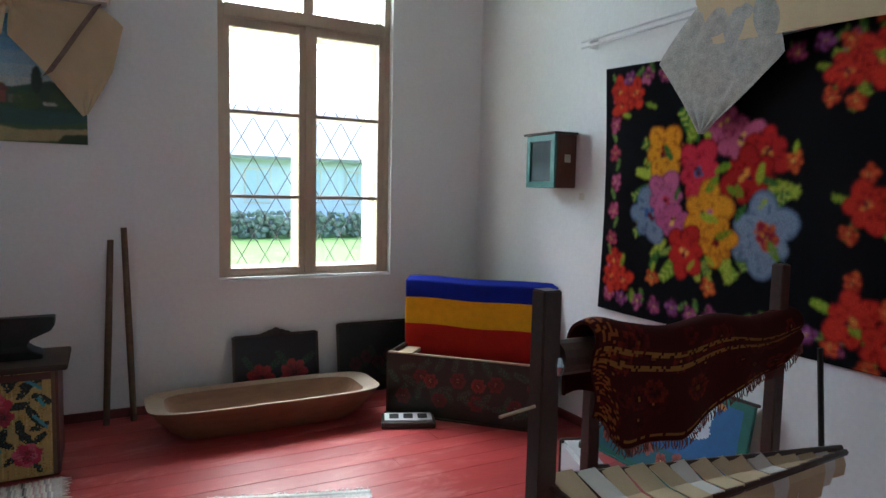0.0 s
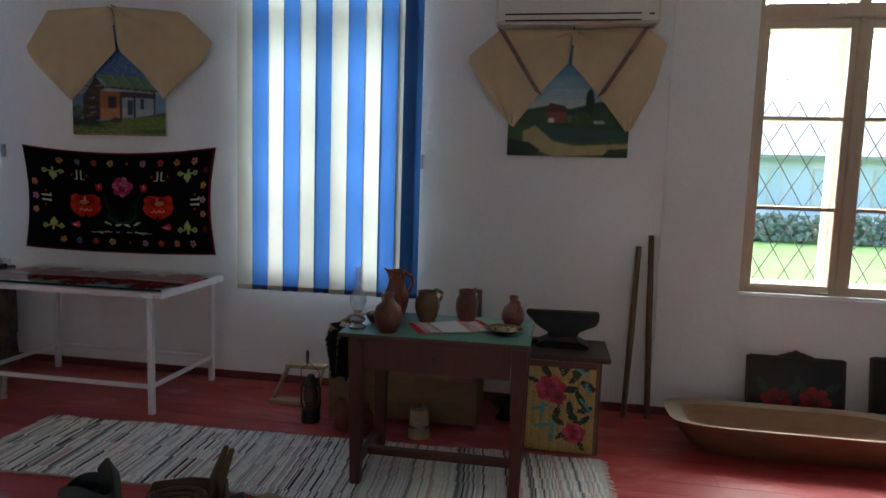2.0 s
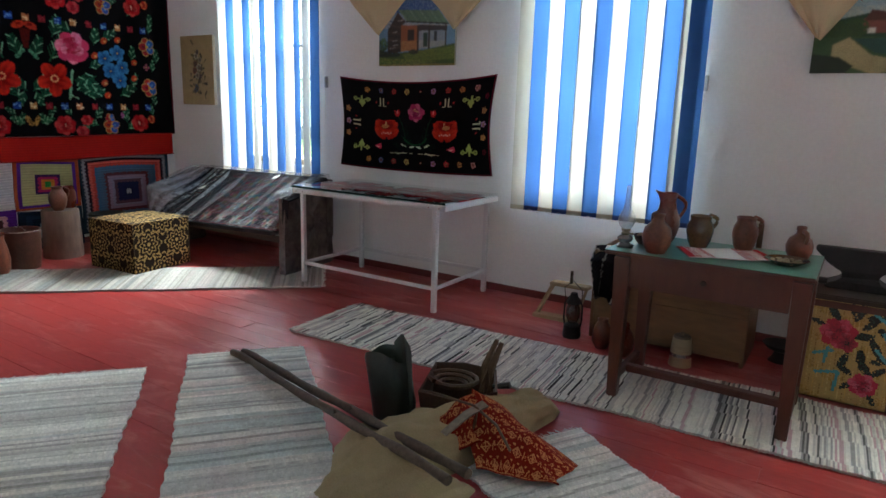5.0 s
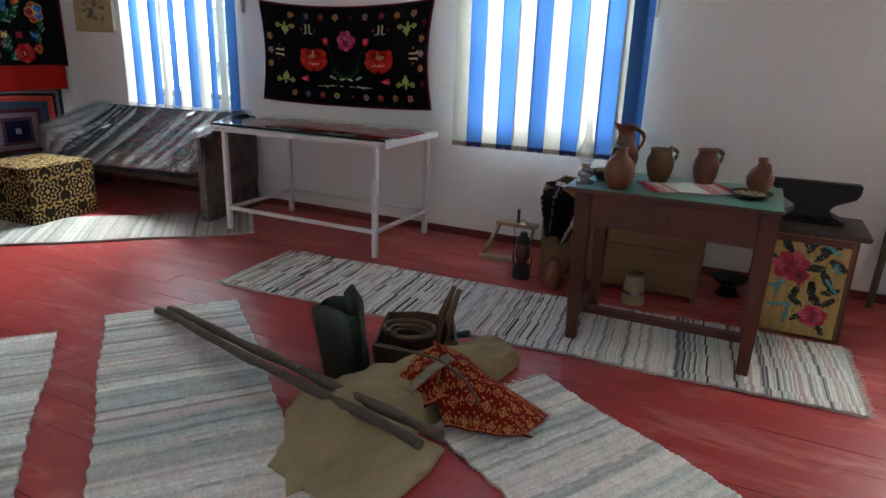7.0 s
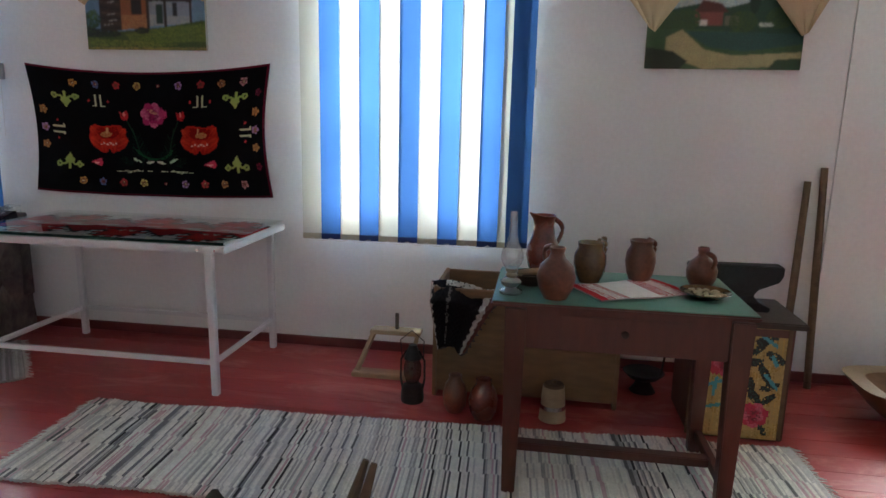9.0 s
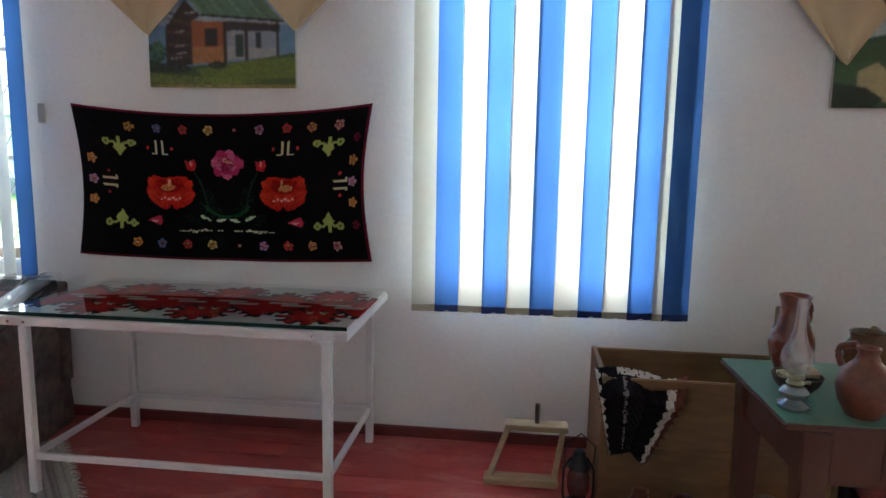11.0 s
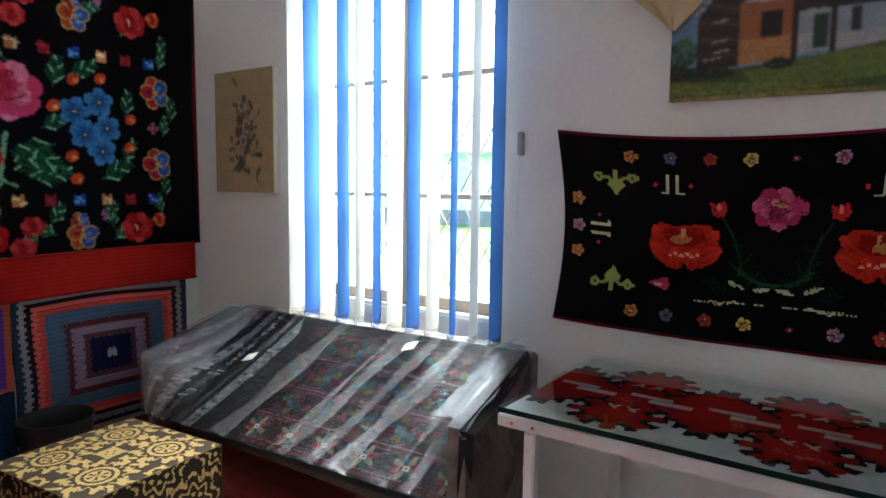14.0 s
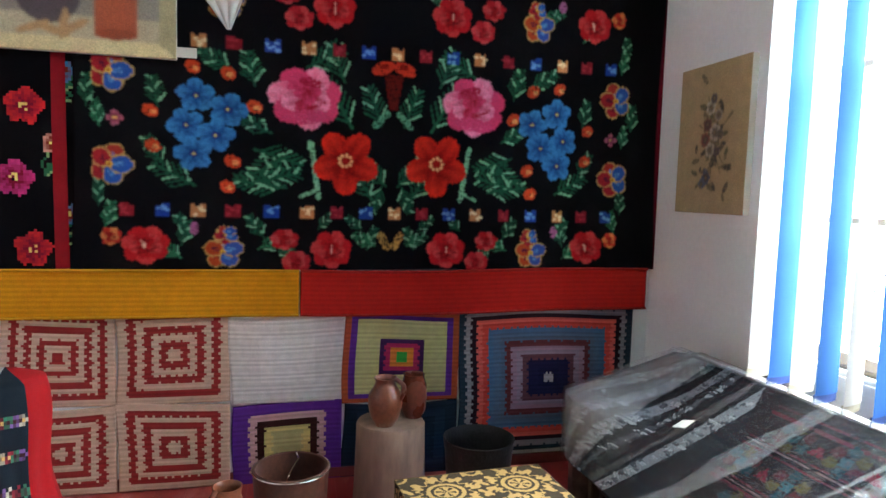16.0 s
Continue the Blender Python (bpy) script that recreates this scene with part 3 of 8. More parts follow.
def pansy(c, u, v, r, turn=0, left="98202a", right="2a56a4"):
    """Five overlapping petals with a pale stitched rim and a yellow heart."""
    for k, tint in enumerate((left, right, "a03028", left, right)):
        d = math.radians((235, 305, 90, 160, 20)[k] + turn)
        x, y = u + 0.48 * r * math.cos(d), v + 0.48 * r * math.sin(d)
        c.ell(x, y, 0.50 * r, 0.46 * r, "c09a58", math.degrees(d), 0.85)
        c.ell(x, y, 0.43 * r, 0.38 * r, tint, math.degrees(d))
        c.ell(x - 0.12 * r * math.cos(d), y - 0.12 * r * math.sin(d), 0.2 * r, 0.14 * r, "5c1430" if tint == left else "5a8cc8", math.degrees(d), 0.7)
    c.ell(u, v, 0.15 * r, 0.13 * r, "d8b040")
    c.ell(u, v - 0.02 * r, 0.06 * r, 0.06 * r, "7c2018")


def tulip(c, u, v, r, turn=0):
    """A full red flower, open to one side, with a pale wedge in its throat."""
    c.rose(u, v, r, "6c0a12", "a8161e", "c03c3c")
    d = math.radians(turn)
    c.poly([(u, v - 0.35 * r), (u + 0.34 * r * math.cos(d + 0.6), v + 0.34 * r * math.sin(d + 0.6)), (u + 0.1 * r * math.cos(d), v + 0.1 * r * math.sin(d))], "d8b8a0", 0.8)


def big_floral():
    """The large black rug: two mirrored bouquets between rows of small squares."""
    c = Canvas(2.98, 1.53, 0.0062, BLACK)
    mid = 1.47
    for s in (-1, 1):
        for u, v, t, z in ((0.5, 0.55, -35, 0.2), (0.5, 0.4, 10, 0.2), (0.06, 0.72, 70, 0.2), (0.05, 0.42, -70, 0.14), (0.62, 0.88, 80, 0.16), (1.0, 0.76, 80, 0.14), (0.98, 0.5, 60, 0.14), (1.3, 0.75, 90, 0.14), (1.24, 0.3, 90, 0.12), (1.24, 1.12, 90, 0.12), (0.14, 0.2, 40, 0.1), (0.36, 0.2, 130, 0.1), (0.86, 0.16, 60, 0.12)):
            c.spray(mid + s * u, v, z, t if s > 0 else 180 - t, "1d5038", GREENB)
        for u, v, t, z in ((0.62, 0.58, 200, 0.2), (0.64, 0.42, 165, 0.2), (0.2, 0.7, 60, 0.26), (0.12, 0.62, -60, 0.24), (0.1, 0.35, 60, 0.2), (0.42, 0.98, 150, 0.2), (0.7, 0.95, 30, 0.16), (0.85, 0.4, 30, 0.2), (0.24, 0.92, 70, 0.2), (0.03, 0.42, 50, 0.16), (0.56, 0.66, 30, 0.14), (0.12, 0.1, 110, 0.12), (0.9, 0.12, 100, 0.12), (0.58, 0.16, 60, 0.12)):
            c.spray(mid + s * u, v, z, t if s > 0 else 180 - t, "1d5038", GREENB)
        for u, v, t in ((0.45, 0.02, 60), (0.08, 0.12, 30), (0.6, 0.1, 150), (0.9, 0.06, 40), (1.2, 0.2, 100), (1.24, 0.66, 80), (1.22, 1.05, 80), (0.3, 1.32, 160), (0.75, 1.3, 20), (0.98, 1.2, 60)):
            c.spray(mid + s * u, v, 0.12, t if s > 0 else 180 - t, "2c6a48", GREENB)
        c.line(mid + s * 0.4, 0.62, mid + s * 0.36, 0.36, 0.012, GREENB, 0.8)
        c.line(mid + s * 0.36, 0.4, mid + s * 0.44, 0.36, 0.008, GREENB, 0.8)
        c.rose(mid + s * 0.415, 0.835, 0.158, "9c1832", "cc3c66", "e48aa4")
        c.ell(mid + s * 0.42, 0.745, 0.1, 0.035, "c8406c", -8 * s, 0.8)
        c.ell(mid + s * 0.40, 0.91, 0.06, 0.022, "a01838", 10 * s, 0.8)
        for q in range(5):
            d = math.radians(90 + 72 * q + 36)
            c.petal(mid + s * 0.23 + 0.085 * math.cos(d), 0.535 + 0.085 * math.sin(d), 0.078, 0.062, math.degrees(d), "7c0c0c", "c82618")
        c.ell(mid + s * 0.23, 0.54, 0.034, 0.03, "8c1410")
        for q in range(9):
            d = 2 * math.pi * q / 9
            c.ell(mid + s * 0.23 + 0.03 * math.cos(d), 0.54 + 0.028 * math.sin(d), 0.009, 0.008, "e0b078")
        for du, dv, n in ((0.72, 0.76, 0), (0.85, 0.82, 20), (0.89, 0.68, 40), (0.77, 0.64, 10), (0.86, 0.55, 30)):
            c.flower(mid + s * du, dv, 0.08, 5, "3f7fb8", "1f4c80", "a86030", n)
            c.ell(mid + s * du, dv, 0.018, 0.018, "28346c")
            c.ell(mid + s * du, dv, 0.007, 0.007, "d8b060")
        for du, dv in ((0.7, 0.52), (0.72, 0.4), (0.62, 0.78), (1.03, 0.74), (1.02, 0.58), (0.72, 0.93), (0.86, 0.95)):
            c.ell(mid + s * du, dv, 0.034, 0.028, "c04020", 40 * s, 0.9)
            c.ell(mid + s * du + 0.01, dv - 0.006, 0.015, 0.012, "d89458", 0, 0.8)
        for dv in (0.91, 0.49):
            pansy(c, mid + s * 1.19, dv, 0.1, 20 * s)
        c.flower(mid + s * 1.17, 0.70, 0.035, 4, "a85a70", "602038", "c8a060")
        for dv in (0.1, 1.27):
            tulip(c, mid + s * 0.29, dv, 0.1, 60)
            tulip(c, mid + s * 1.04, dv + 0.02, 0.095, 100)
            c.rose(mid + s * 0.5, dv + 0.05, 0.055, "6c0a12", "a01820", "c04848")
            c.rose(mid + s * 0.45, dv - 0.06, 0.06, "6c0a12", "a8202a", "c04848")
            c.rose(mid + s * 1.18, dv + 0.06, 0.045, "6c0a12", "a8281e", "d08048")
            pansy(c, mid + s * 0.73, dv - 0.01, 0.085, 0, "a8401e", "34509c")
            pansy(c, mid + s * 0.72, dv + 0.07, 0.05, 30)
            c.ell(mid + s * 0.85, dv + 0.1, 0.02, 0.03, "a05a88", 0, 0.8)
        c.ell(mid + s * 0.055, 1.0, 0.06, 0.032, "b8321e", -20 * s, 0.9)
        c.ell(mid + s * 0.05, 1.01, 0.025, 0.014, "7c1410", -20 * s, 0.9)
        c.line(mid + s * 0.03, 0.78, mid + s * 0.09, 0.72, 0.016, "5c9c78", 0.6)
        c.line(mid + s * 0.02, 0.12, mid + s * 0.05, 0.17, 0.02, "b88a48", 0.6)
    c.poly([(mid - 0.05, 0.97), (mid + 0.05, 0.97), (mid + 0.02, 0.8), (mid - 0.02, 0.8)], "5c1410", 0.85)
    rng = random.Random(3)
    for v in (0.285, 1.07):
        for k in range(17):
            u = 0.35 + k * 0.142
            col, pip = (("7c1a26", "9c2c38"), ("1c3c8c", "6c98d0"), ("b87848", "e8d0a0"))[k % 3]
            c.rect(u - 0.03, u + 0.03, v - 0.03, v + 0.03, col)
            for q in range(5):
                c.ell(u + rng.uniform(-0.024, 0.024), v + rng.uniform(-0.022, 0.022), 0.010, 0.008, pip, 0, 0.9)
            c.ell(u + rng.uniform(-0.02, 0.02), v + 0.028, 0.012, 0.008, BLACK)
    c.rect(2.94, 2.98, 0, 1.53, "6c1222")
    # the weaver's repeat runs wider towards one end
    off = c.U[0] - mid
    back = np.where(off < 0, -np.interp(-off, [0, 0.45, 0.80, 1.32, 1.47], [0, 0.44, 0.72, 1.19, 1.36]), np.interp(off, [0, 0.43, 0.85, 1.22, 1.51], [0, 0.43, 0.82, 1.19, 1.51]))
    c.a = c.a[:, np.clip(((back + mid) / c.w * c.nx).astype(int), 0, c.nx - 1)]
    return c.soften(1)


def hang(w, h, sag=0.05, pull=0.03, wave=0.006, out=0.012, lift=0.0):
    """Cloth pinned at its upper corners: the top sags, the sides draw in."""
    def warp(u, v):
        a, b = u / w, v / h
        x = u + pull * np.sin(np.pi * b) * np.where(a < 0.5, 1 - 2 * a, -(2 * a - 1))
        z = v - sag * 4 * a * (1 - a) * (0.35 + 0.65 * b) + lift * a
        y = -out - wave * np.sin(9 * a + 2 * b) - wave * 0.6 * np.sin(21 * a)
        return x, y, z
    return warp


def wall_rug(name, canvas, m, warp, label, mat=WOVEN, thick=0.008):
    root = thing(name, m, label, "wall rug")
    dyed("weave", canvas, mat, None, warp, thick, root, rear=False)
    return root


wall_rug("floral_wall_rug", big_floral(), pose(X0, 1.87, 1.075, 0, 0, 90), hang(2.98, 1.53, 0.0, 0.025, 0.006, 0.03, 0.012), "black woven wool rug with pink roses and red and blue flowers")

c = Canvas(1.82, 1.53, 0.012, BLACK)
for k in range(5):
    for v in (0.1, 0.42, 0.74, 1.06, 1.36):
        u = 0.12 + 0.36 * k + 0.05 * math.sin(v * 9)
        c.spray(u + 0.12, v, 0.16, 60, GREEN, "8ab070")
        c.flower(u, v, 0.085, 5, ("c8282c", "c83a80", "3c8ac0", "e0a890", "c8282c")[(k + int(v * 7)) % 5], "7c1430", "e8d070", 20 * k)
        c.flower(u + 0.16, v + 0.16, 0.05, 5, ("d8a08c", "3c8ac0", "d84a80")[(k + int(v * 5)) % 3], "803020", "e8d070")
c.rect(1.69, 1.75, 0, 1.53, "8c1822")
c.rect(0, 0.05, 0, 1.53, "8c1822")
wall_rug("dark_wall_rug", c, pose(X0, 0.115, 1.07, 0, 0, 90), hang(1.82, 1.53, 0, 0.006, 0.003, 0.012), "black woven wool rug with a deep red border and small flowers")

# small rug between the blinds
c = Canvas(1.60, 0.79, 0.0062, "0a080b")
c.rect(0, 1.60, 0.775, 0.79, "6a1026")
c.rect(1.585, 1.60, 0, 0.79, "6a1026")
c.rect(0, 1.6, 0, 0.01, "5a1022")
for u, v, t, z in ((0.72, 0.2, 100, 0.24), (0.9, 0.2, 80, 0.24), (0.66, 0.2, 150, 0.12), (0.95, 0.2, 30, 0.12), (0.8, 0.24, 20, 0.14), (0.8, 0.24, 160, 0.14)):
    c.spray(u, v, z * 0.8, t, "0c1a13", "122a1e")
c.rose(0.81, 0.525, 0.085, "70143c", "a4285a", "cc6484")
c.ell(0.81, 0.545, 0.035, 0.012, "c88a70", -20, 0.7)
c.ell(0.885, 0.53, 0.028, 0.03, "b83c68", 60, 0.9)
for d in (-1, 1):
    u = 0.81 + d * 0.2
    c.poly([(u - 0.035, 0.545), (u - 0.01, 0.53), (u + 0.02, 0.55), (u + 0.032, 0.515), (u + 0.015, 0.485), (u - 0.02, 0.49)], "b8262c", 0.95)
    c.ell(u, 0.525, 0.008, 0.014, "e08078")
    c.line(u - d * 0.02, 0.48, u - d * 0.07, 0.38, 0.004, "1a3626")
for u, d in ((0.49, 1), (1.14, -1)):
    cup = [(-0.125, 0.0), (-0.115, 0.055), (-0.09, 0.09), (-0.035, 0.075), (0.0, 0.082), (0.05, 0.092), (0.09, 0.085), (0.1, 0.045), (0.128, -0.005), (0.105, -0.05), (0.055, -0.082), (0.0, -0.068), (-0.05, -0.085), (-0.1, -0.052)]
    c.poly([(u + d * a * 1.1, 0.365 + b) for a, b in cup], "b02216")
    c.poly([(u + d * a, 0.365 + b) for a, b in ((-0.1, 0.05), (-0.06, 0.07), (0.06, 0.075), (0.08, 0.03), (0.03, 0.005), (-0.05, 0.005))], "84120e", 0.9)
    for a, b, r, q in ((-0.085, -0.025, 0.05, 150), (-0.03, -0.048, 0.045, 100), (0.035, -0.048, 0.045, 80), (0.09, -0.025, 0.05, 30), (-0.1, 0.045, 0.035, 130), (0.1, 0.04, 0.035, 50)):
        c.petal(u + d * a, 0.365 + b, r, r * 0.6, q if d > 0 else 180 - q, "9c1810", "cc3420")
    c.ell(u - d * 0.015, 0.392, 0.04, 0.017, "b07848", 5, 0.85)
    c.line(u - 0.01, 0.4, u - 0.005, 0.43, 0.005, "c89868", 0.9)
    for k in range(6):
        c.ell(u - 0.05 + 0.02 * k, 0.328 + 0.008 * (k % 2), 0.009, 0.005, "d8a090")


def lily(c, u, v, s):
    """A stitched green lily: a drop between two curling arms."""
    for k in range(40):
        f = k / 39
        if f < 0.6:
            a, b = 0.014 + 0.085 * f, 0.018 * math.sin(f * 5.2)
        else:
            e = (f - 0.6) / 0.4 * 4.4
            a, b = 0.066 + 0.013 * math.cos(e - 1.2), 0.018 + 0.012 * math.sin(e - 1.2)
        for d in (-1, 1):
            c.ell(u + d * a, v + s * b, 0.0075, 0.007, "98a45a")
    c.poly([(u - 0.022, v + s * 0.012), (u - 0.036, v - s * 0.012), (u - 0.016, v - s * 0.034), (u, v - s * 0.058), (u + 0.016, v - s * 0.034), (u + 0.036, v - s * 0.012), (u + 0.022, v + s * 0.012)], "a4b060")
    c.rect(u - 0.01, u + 0.01, min(v, v + s * 0.05), max(v, v + s * 0.05), "a4b060")


for u in (0.222, 1.39):
    for v, s in ((0.60, 1), (0.205, -1)):
        lily(c, u, v, s)
for u, v, h in ((0.44, 0.60, 1), (1.15, 0.60, 1), (0.155, 0.405, 0), (1.465, 0.40, 0)):
    for d in (-1, 1):
        if h:
            c.line(u + d * 0.018, v - 0.03, u + d * 0.018, v + 0.034, 0.006, "c8c69c")
            c.line(u + d * 0.018, v - 0.03, u + d * 0.04, v - 0.03, 0.005, "c8c69c")
        else:
            c.line(u - 0.03, v + d * 0.018, u + 0.036, v + d * 0.018, 0.006, "c8c69c")
            c.line(u + 0.036, v + d * 0.018, u + 0.036, v + d * 0.03, 0.005, "c8c69c")
        c.ell(u + (d * 0.066 if h else 0), v + (0 if h else d * 0.056), 0.008, 0.008, "c23030")
for u, d in ((0.405, -1), (1.20, -1)):
    c.poly([(u + d * 0.045, 0.21), (u - d * 0.03, 0.24), (u - d * 0.045, 0.205), (u - d * 0.03, 0.185)], "c0304a")
    c.ell(u, 0.207, 0.02, 0.006, "e09090")
for d in (-1, 1):
    c.line(0.81 + d * 0.03, 0.165, 0.81 + d * 0.27, 0.16, 0.004, "c8c49c", 0.7)
    c.line(0.81 + d * 0.12, 0.172, 0.81 + d * 0.19, 0.15, 0.004, "c8c49c", 0.7)
    c.ell(0.81 + d * 0.13, 0.235, 0.036, 0.008, "b8c8a0", 25 * d, 0.8)
    c.ell(0.81 + d * 0.04, 0.222, 0.03, 0.008, "c8d0b0", -10 * d, 0.8)
    c.line(0.81 + d * 0.15, 0.44, 0.81 + d * 0.11, 0.3, 0.004, "1a3626")
    for k in range(12):
        e = math.radians(200 + 12 * k) if d < 0 else math.radians(340 - 12 * k)
        c.ell(0.81 + 0.13 * math.cos(e), 0.33 + 0.09 * math.sin(e), 0.012, 0.008, "1c4a2c", 0, 0.8)
tints = ("c88a3c", "4a6a9c", "b83034", "d8c06a", "8c2038", "b88ac0", "c02e34", "c88a4c", "d89090")
for k, (a, b) in enumerate(((0.284, 0.311), (0.434, 0.447), (0.575, 0.586), (0.716, 0.72), (0.861, 0.87), (1.0, 1.01), (1.152, 1.15), (1.29, 1.285), (1.44, 1.426))):
    for u, v in ((a, 0.705), (b, 0.085)):
        c.flower(u, v, 0.012 if k == 4 else 0.026, 5, tints[k], "6c3a2c", "d0b888", 15 * k)
for k, v in enumerate((0.52, 0.41, 0.305)):
    for u in (0.065, 1.535):
        c.flower(u, v, 0.027, 5, ("c88a4c", "b88ac0", "c88a4c")[k], "9c6a40", "e6d8a8")
for v in (0.63, 0.19):
    c.flower(1.545, v, 0.022, 5, "7c1c30", "4c1020", "9c3040")
# the loom pulled the middle of the pattern a little to one end
drift = c.U[0] - 0.026 * np.sin(np.pi * c.U[0] / 1.6)
c.a = c.a[:, np.clip((drift / c.w * c.nx).astype(int), 0, c.nx - 1)]
wall_rug("black_wall_rug", c, pose(-4.53, Y1, 0.918, 0, 0, 0), hang(1.60, 0.79, 0.055, 0.045, 0.007, 0.016, 0.012), "small black wool rug with red poppies and a pink rose")

# rug on the east wall
c = Canvas(2.3, 1.42, 0.0072, BLACK)
rng = random.Random(5)


def bloom(c, u, v, r, petal, edge, heart, n=5):
    """A loose woven flower: uneven petals in two shades round a speckled heart."""
    off = rng.uniform(0, 6)
    for ring, col in ((1.0, edge), (0.86, petal)):
        for k in range(n):
            d = off + 2 * math.pi * k / n
            q = r * (0.5 + 0.08 * math.sin(k * 2.3 + off))
            c.ell(u + q * math.cos(d), v + q * math.sin(d), q * ring * 0.98, q * ring * (0.72 + 0.1 * math.sin(3 * k)), col, math.degrees(d) + 20 * math.sin(k))
    for k in range(n * 3):
        d, q = rng.uniform(0, 6.3), r * rng.uniform(0.3, 0.75)
        c.line(u + q * math.cos(d), v + q * math.sin(d), u + q * 1.25 * math.cos(d + 0.1), v + q * 1.25 * math.sin(d + 0.1), 0.008, edge, 0.7)
    for k in range(7):
        d, q = rng.uniform(0, 6.3), r * rng.uniform(0, 0.24)
        c.ell(u + q * math.cos(d), v + q * math.sin(d), r * 0.1, r * 0.09, heart if k % 3 else "5c1428")


for k in range(8):
    v = 0.1 + 0.165 * k
    c.leaf(0.1, v + 0.06, 0.08, 70 + 50 * (k % 2), "3c6a2c", "8c9c48")
    bloom(c, 0.09 + 0.012 * math.sin(k * 2), v, 0.05, ("b85478", "c4648c", "b84a5c")[k % 3], "7c2444", "d8b060")
for k in range(11):
    u = 0.2 + 0.125 * k
    for v in (0.09, 1.345):
        c.leaf(u + 0.04, v, 0.08, 40 + 60 * (k % 3), "3c6a2c", "8c9c48")
        bloom(c, u, v + 0.012 * math.sin(k * 3), 0.05, ("8c4a84", "b05a84", "a0486c")[k % 3], "5c1c44", "d8b060")
for u, v in ((0.13, 0.3), (0.2, 0.2), (0.1, 0.2), (0.14, 1.2), (0.24, 1.26), (0.12, 1.28)):
    bloom(c, u, v, 0.085, "c8321e", "8c1414", "d88a38")
for u, v in ((0.2, 0.35), (0.28, 0.16), (0.22, 1.13), (0.32, 1.2)):
    c.leaf(u, v, 0.08, rng.uniform(0, 360), "6c8a20", "a8b440")
for k in range(30):
    d = 2 * math.pi * k / 30
    c.leaf(0.72 + 0.33 * math.cos(d), 0.68 + 0.3 * math.sin(d), rng.uniform(0.1, 0.22), math.degrees(d) + rng.uniform(-50, 50), ("6c8a20", "98a82c", "3c6a2c")[k % 3], "b4bc50")
for u, v, r, p, e, h in ((0.46, 0.92, 0.15, "d89018", "a85c14", "8c2018"), (0.84, 1.05, 0.12, "b8587c", "8c3458", "d8b058"), (0.94, 0.97, 0.13, "b85878", "8c3458", "d8b058"), (1.08, 0.9, 0.13, "b42020", "7c1014", "d89038"), (0.98, 0.8, 0.15, "a81c1c", "74100f", "d89038"),
                         (0.38, 0.58, 0.15, "74849c", "4c5c7c", "385890"), (1.08, 0.52, 0.19, "7c8aa0", "586880", "d07020"), (0.48, 0.68, 0.14, "b85c84", "8c4068", "c83044"), (0.54, 0.56, 0.11, "b0507c", "8c4068", "d8b058"), (0.7, 0.82, 0.16, "c42840", "901428", "345c8c"),
                         (0.76, 0.6, 0.17, "d48c18", "a85c14", "b05a80"), (0.84, 0.47, 0.12, "d48c18", "a85c14", "8c2018"), (0.64, 0.4, 0.14, "bc2420", "861416", "d8a048")):
    bloom(c, u, v, r, p, e, h, 6)
bloom(c, 1.1, 0.52, 0.07, "8c1c34", "c05a20", "d8a030")
for k in range(16):
    c.leaf(rng.uniform(0.4, 1.15), rng.uniform(0.35, 1.0), rng.uniform(0.06, 0.12), rng.uniform(0, 360), ("6c8a20", "98a82c", "3c6a2c")[k % 3])
for u, v in ((0.42, 0.24), (0.8, 0.24), (1.22, 0.86)):
    bloom(c, u, v, 0.05, "d0682c", "982c18", "d8c058")
    c.leaf(u, v + 0.03, 0.06, 80, "98a82c")
# the second half of the repeat: sparse red sprays on black
for u, v, r in ((1.56, 0.66, 0.11), (1.52, 0.2, 0.13), (1.66, 0.12, 0.11), (1.58, 1.24, 0.15), (1.76, 1.2, 0.14), (1.44, 1.22, 0.1), (2.02, 0.7, 0.13), (2.1, 1.2, 0.14), (2.0, 0.2, 0.13)):
    for k in range(5):
        d = math.radians(72 * k + 20)
        c.leaf(u + r * 0.6 * math.cos(d), v + r * 0.6 * math.sin(d), r * 0.9, math.degrees(d), ("6c8a20", "3c6a2c")[k % 2], "a8b440")
        if k % 2:
            bloom(c, u + r * 1.2 * math.cos(d), v + r * 1.2 * math.sin(d), 0.045, "d05a2c", "98241a", "d8a048")
    bloom(c, u, v, r, "c02c20", "861416", "d88838", 6)
c.soften(2)
wall_rug("bouquet_wall_rug", c, pose(X1, 3.33, 0.80, 0, 0, -90), hang(2.3, 1.42, 0.03, 0.03, 0.007, 0.018), "black woven rug with a bright multicoloured flower bouquet")

# ---- bands and crocheted blanket under the floral rug ----
c = Canvas(1.88, 0.228, 0.012, "b0201a")
for k in range(0, c.ny, 2):
    c.a[k] *= 0.88
band = thing("red_wool_band", pose(X0, 2.895, 0.855, 0, 0, 90), "red ribbed wool band hung along the wall", "wool band", "wool bands")
dyed("weave", c, KNIT, None, lambda u, v: (u, -0.05 - 0.004 * np.sin(u * 9), v + 0.012 * (u / 1.88) ** 2 - 0.006 * np.sin(u * 3.3)), 0.02, band)
RED_HEM = material("red_wool_hem", (0.30, 0.018, 0.014), 0.95, scale=30, vary=0.2, bump=0.8, grain=240, shine=0.12)
YELLOW_HEM = material("yellow_wool_hem", (0.50, 0.24, 0.012), 0.95, scale=30, vary=0.2, bump=0.8, grain=240, shine=0.12)
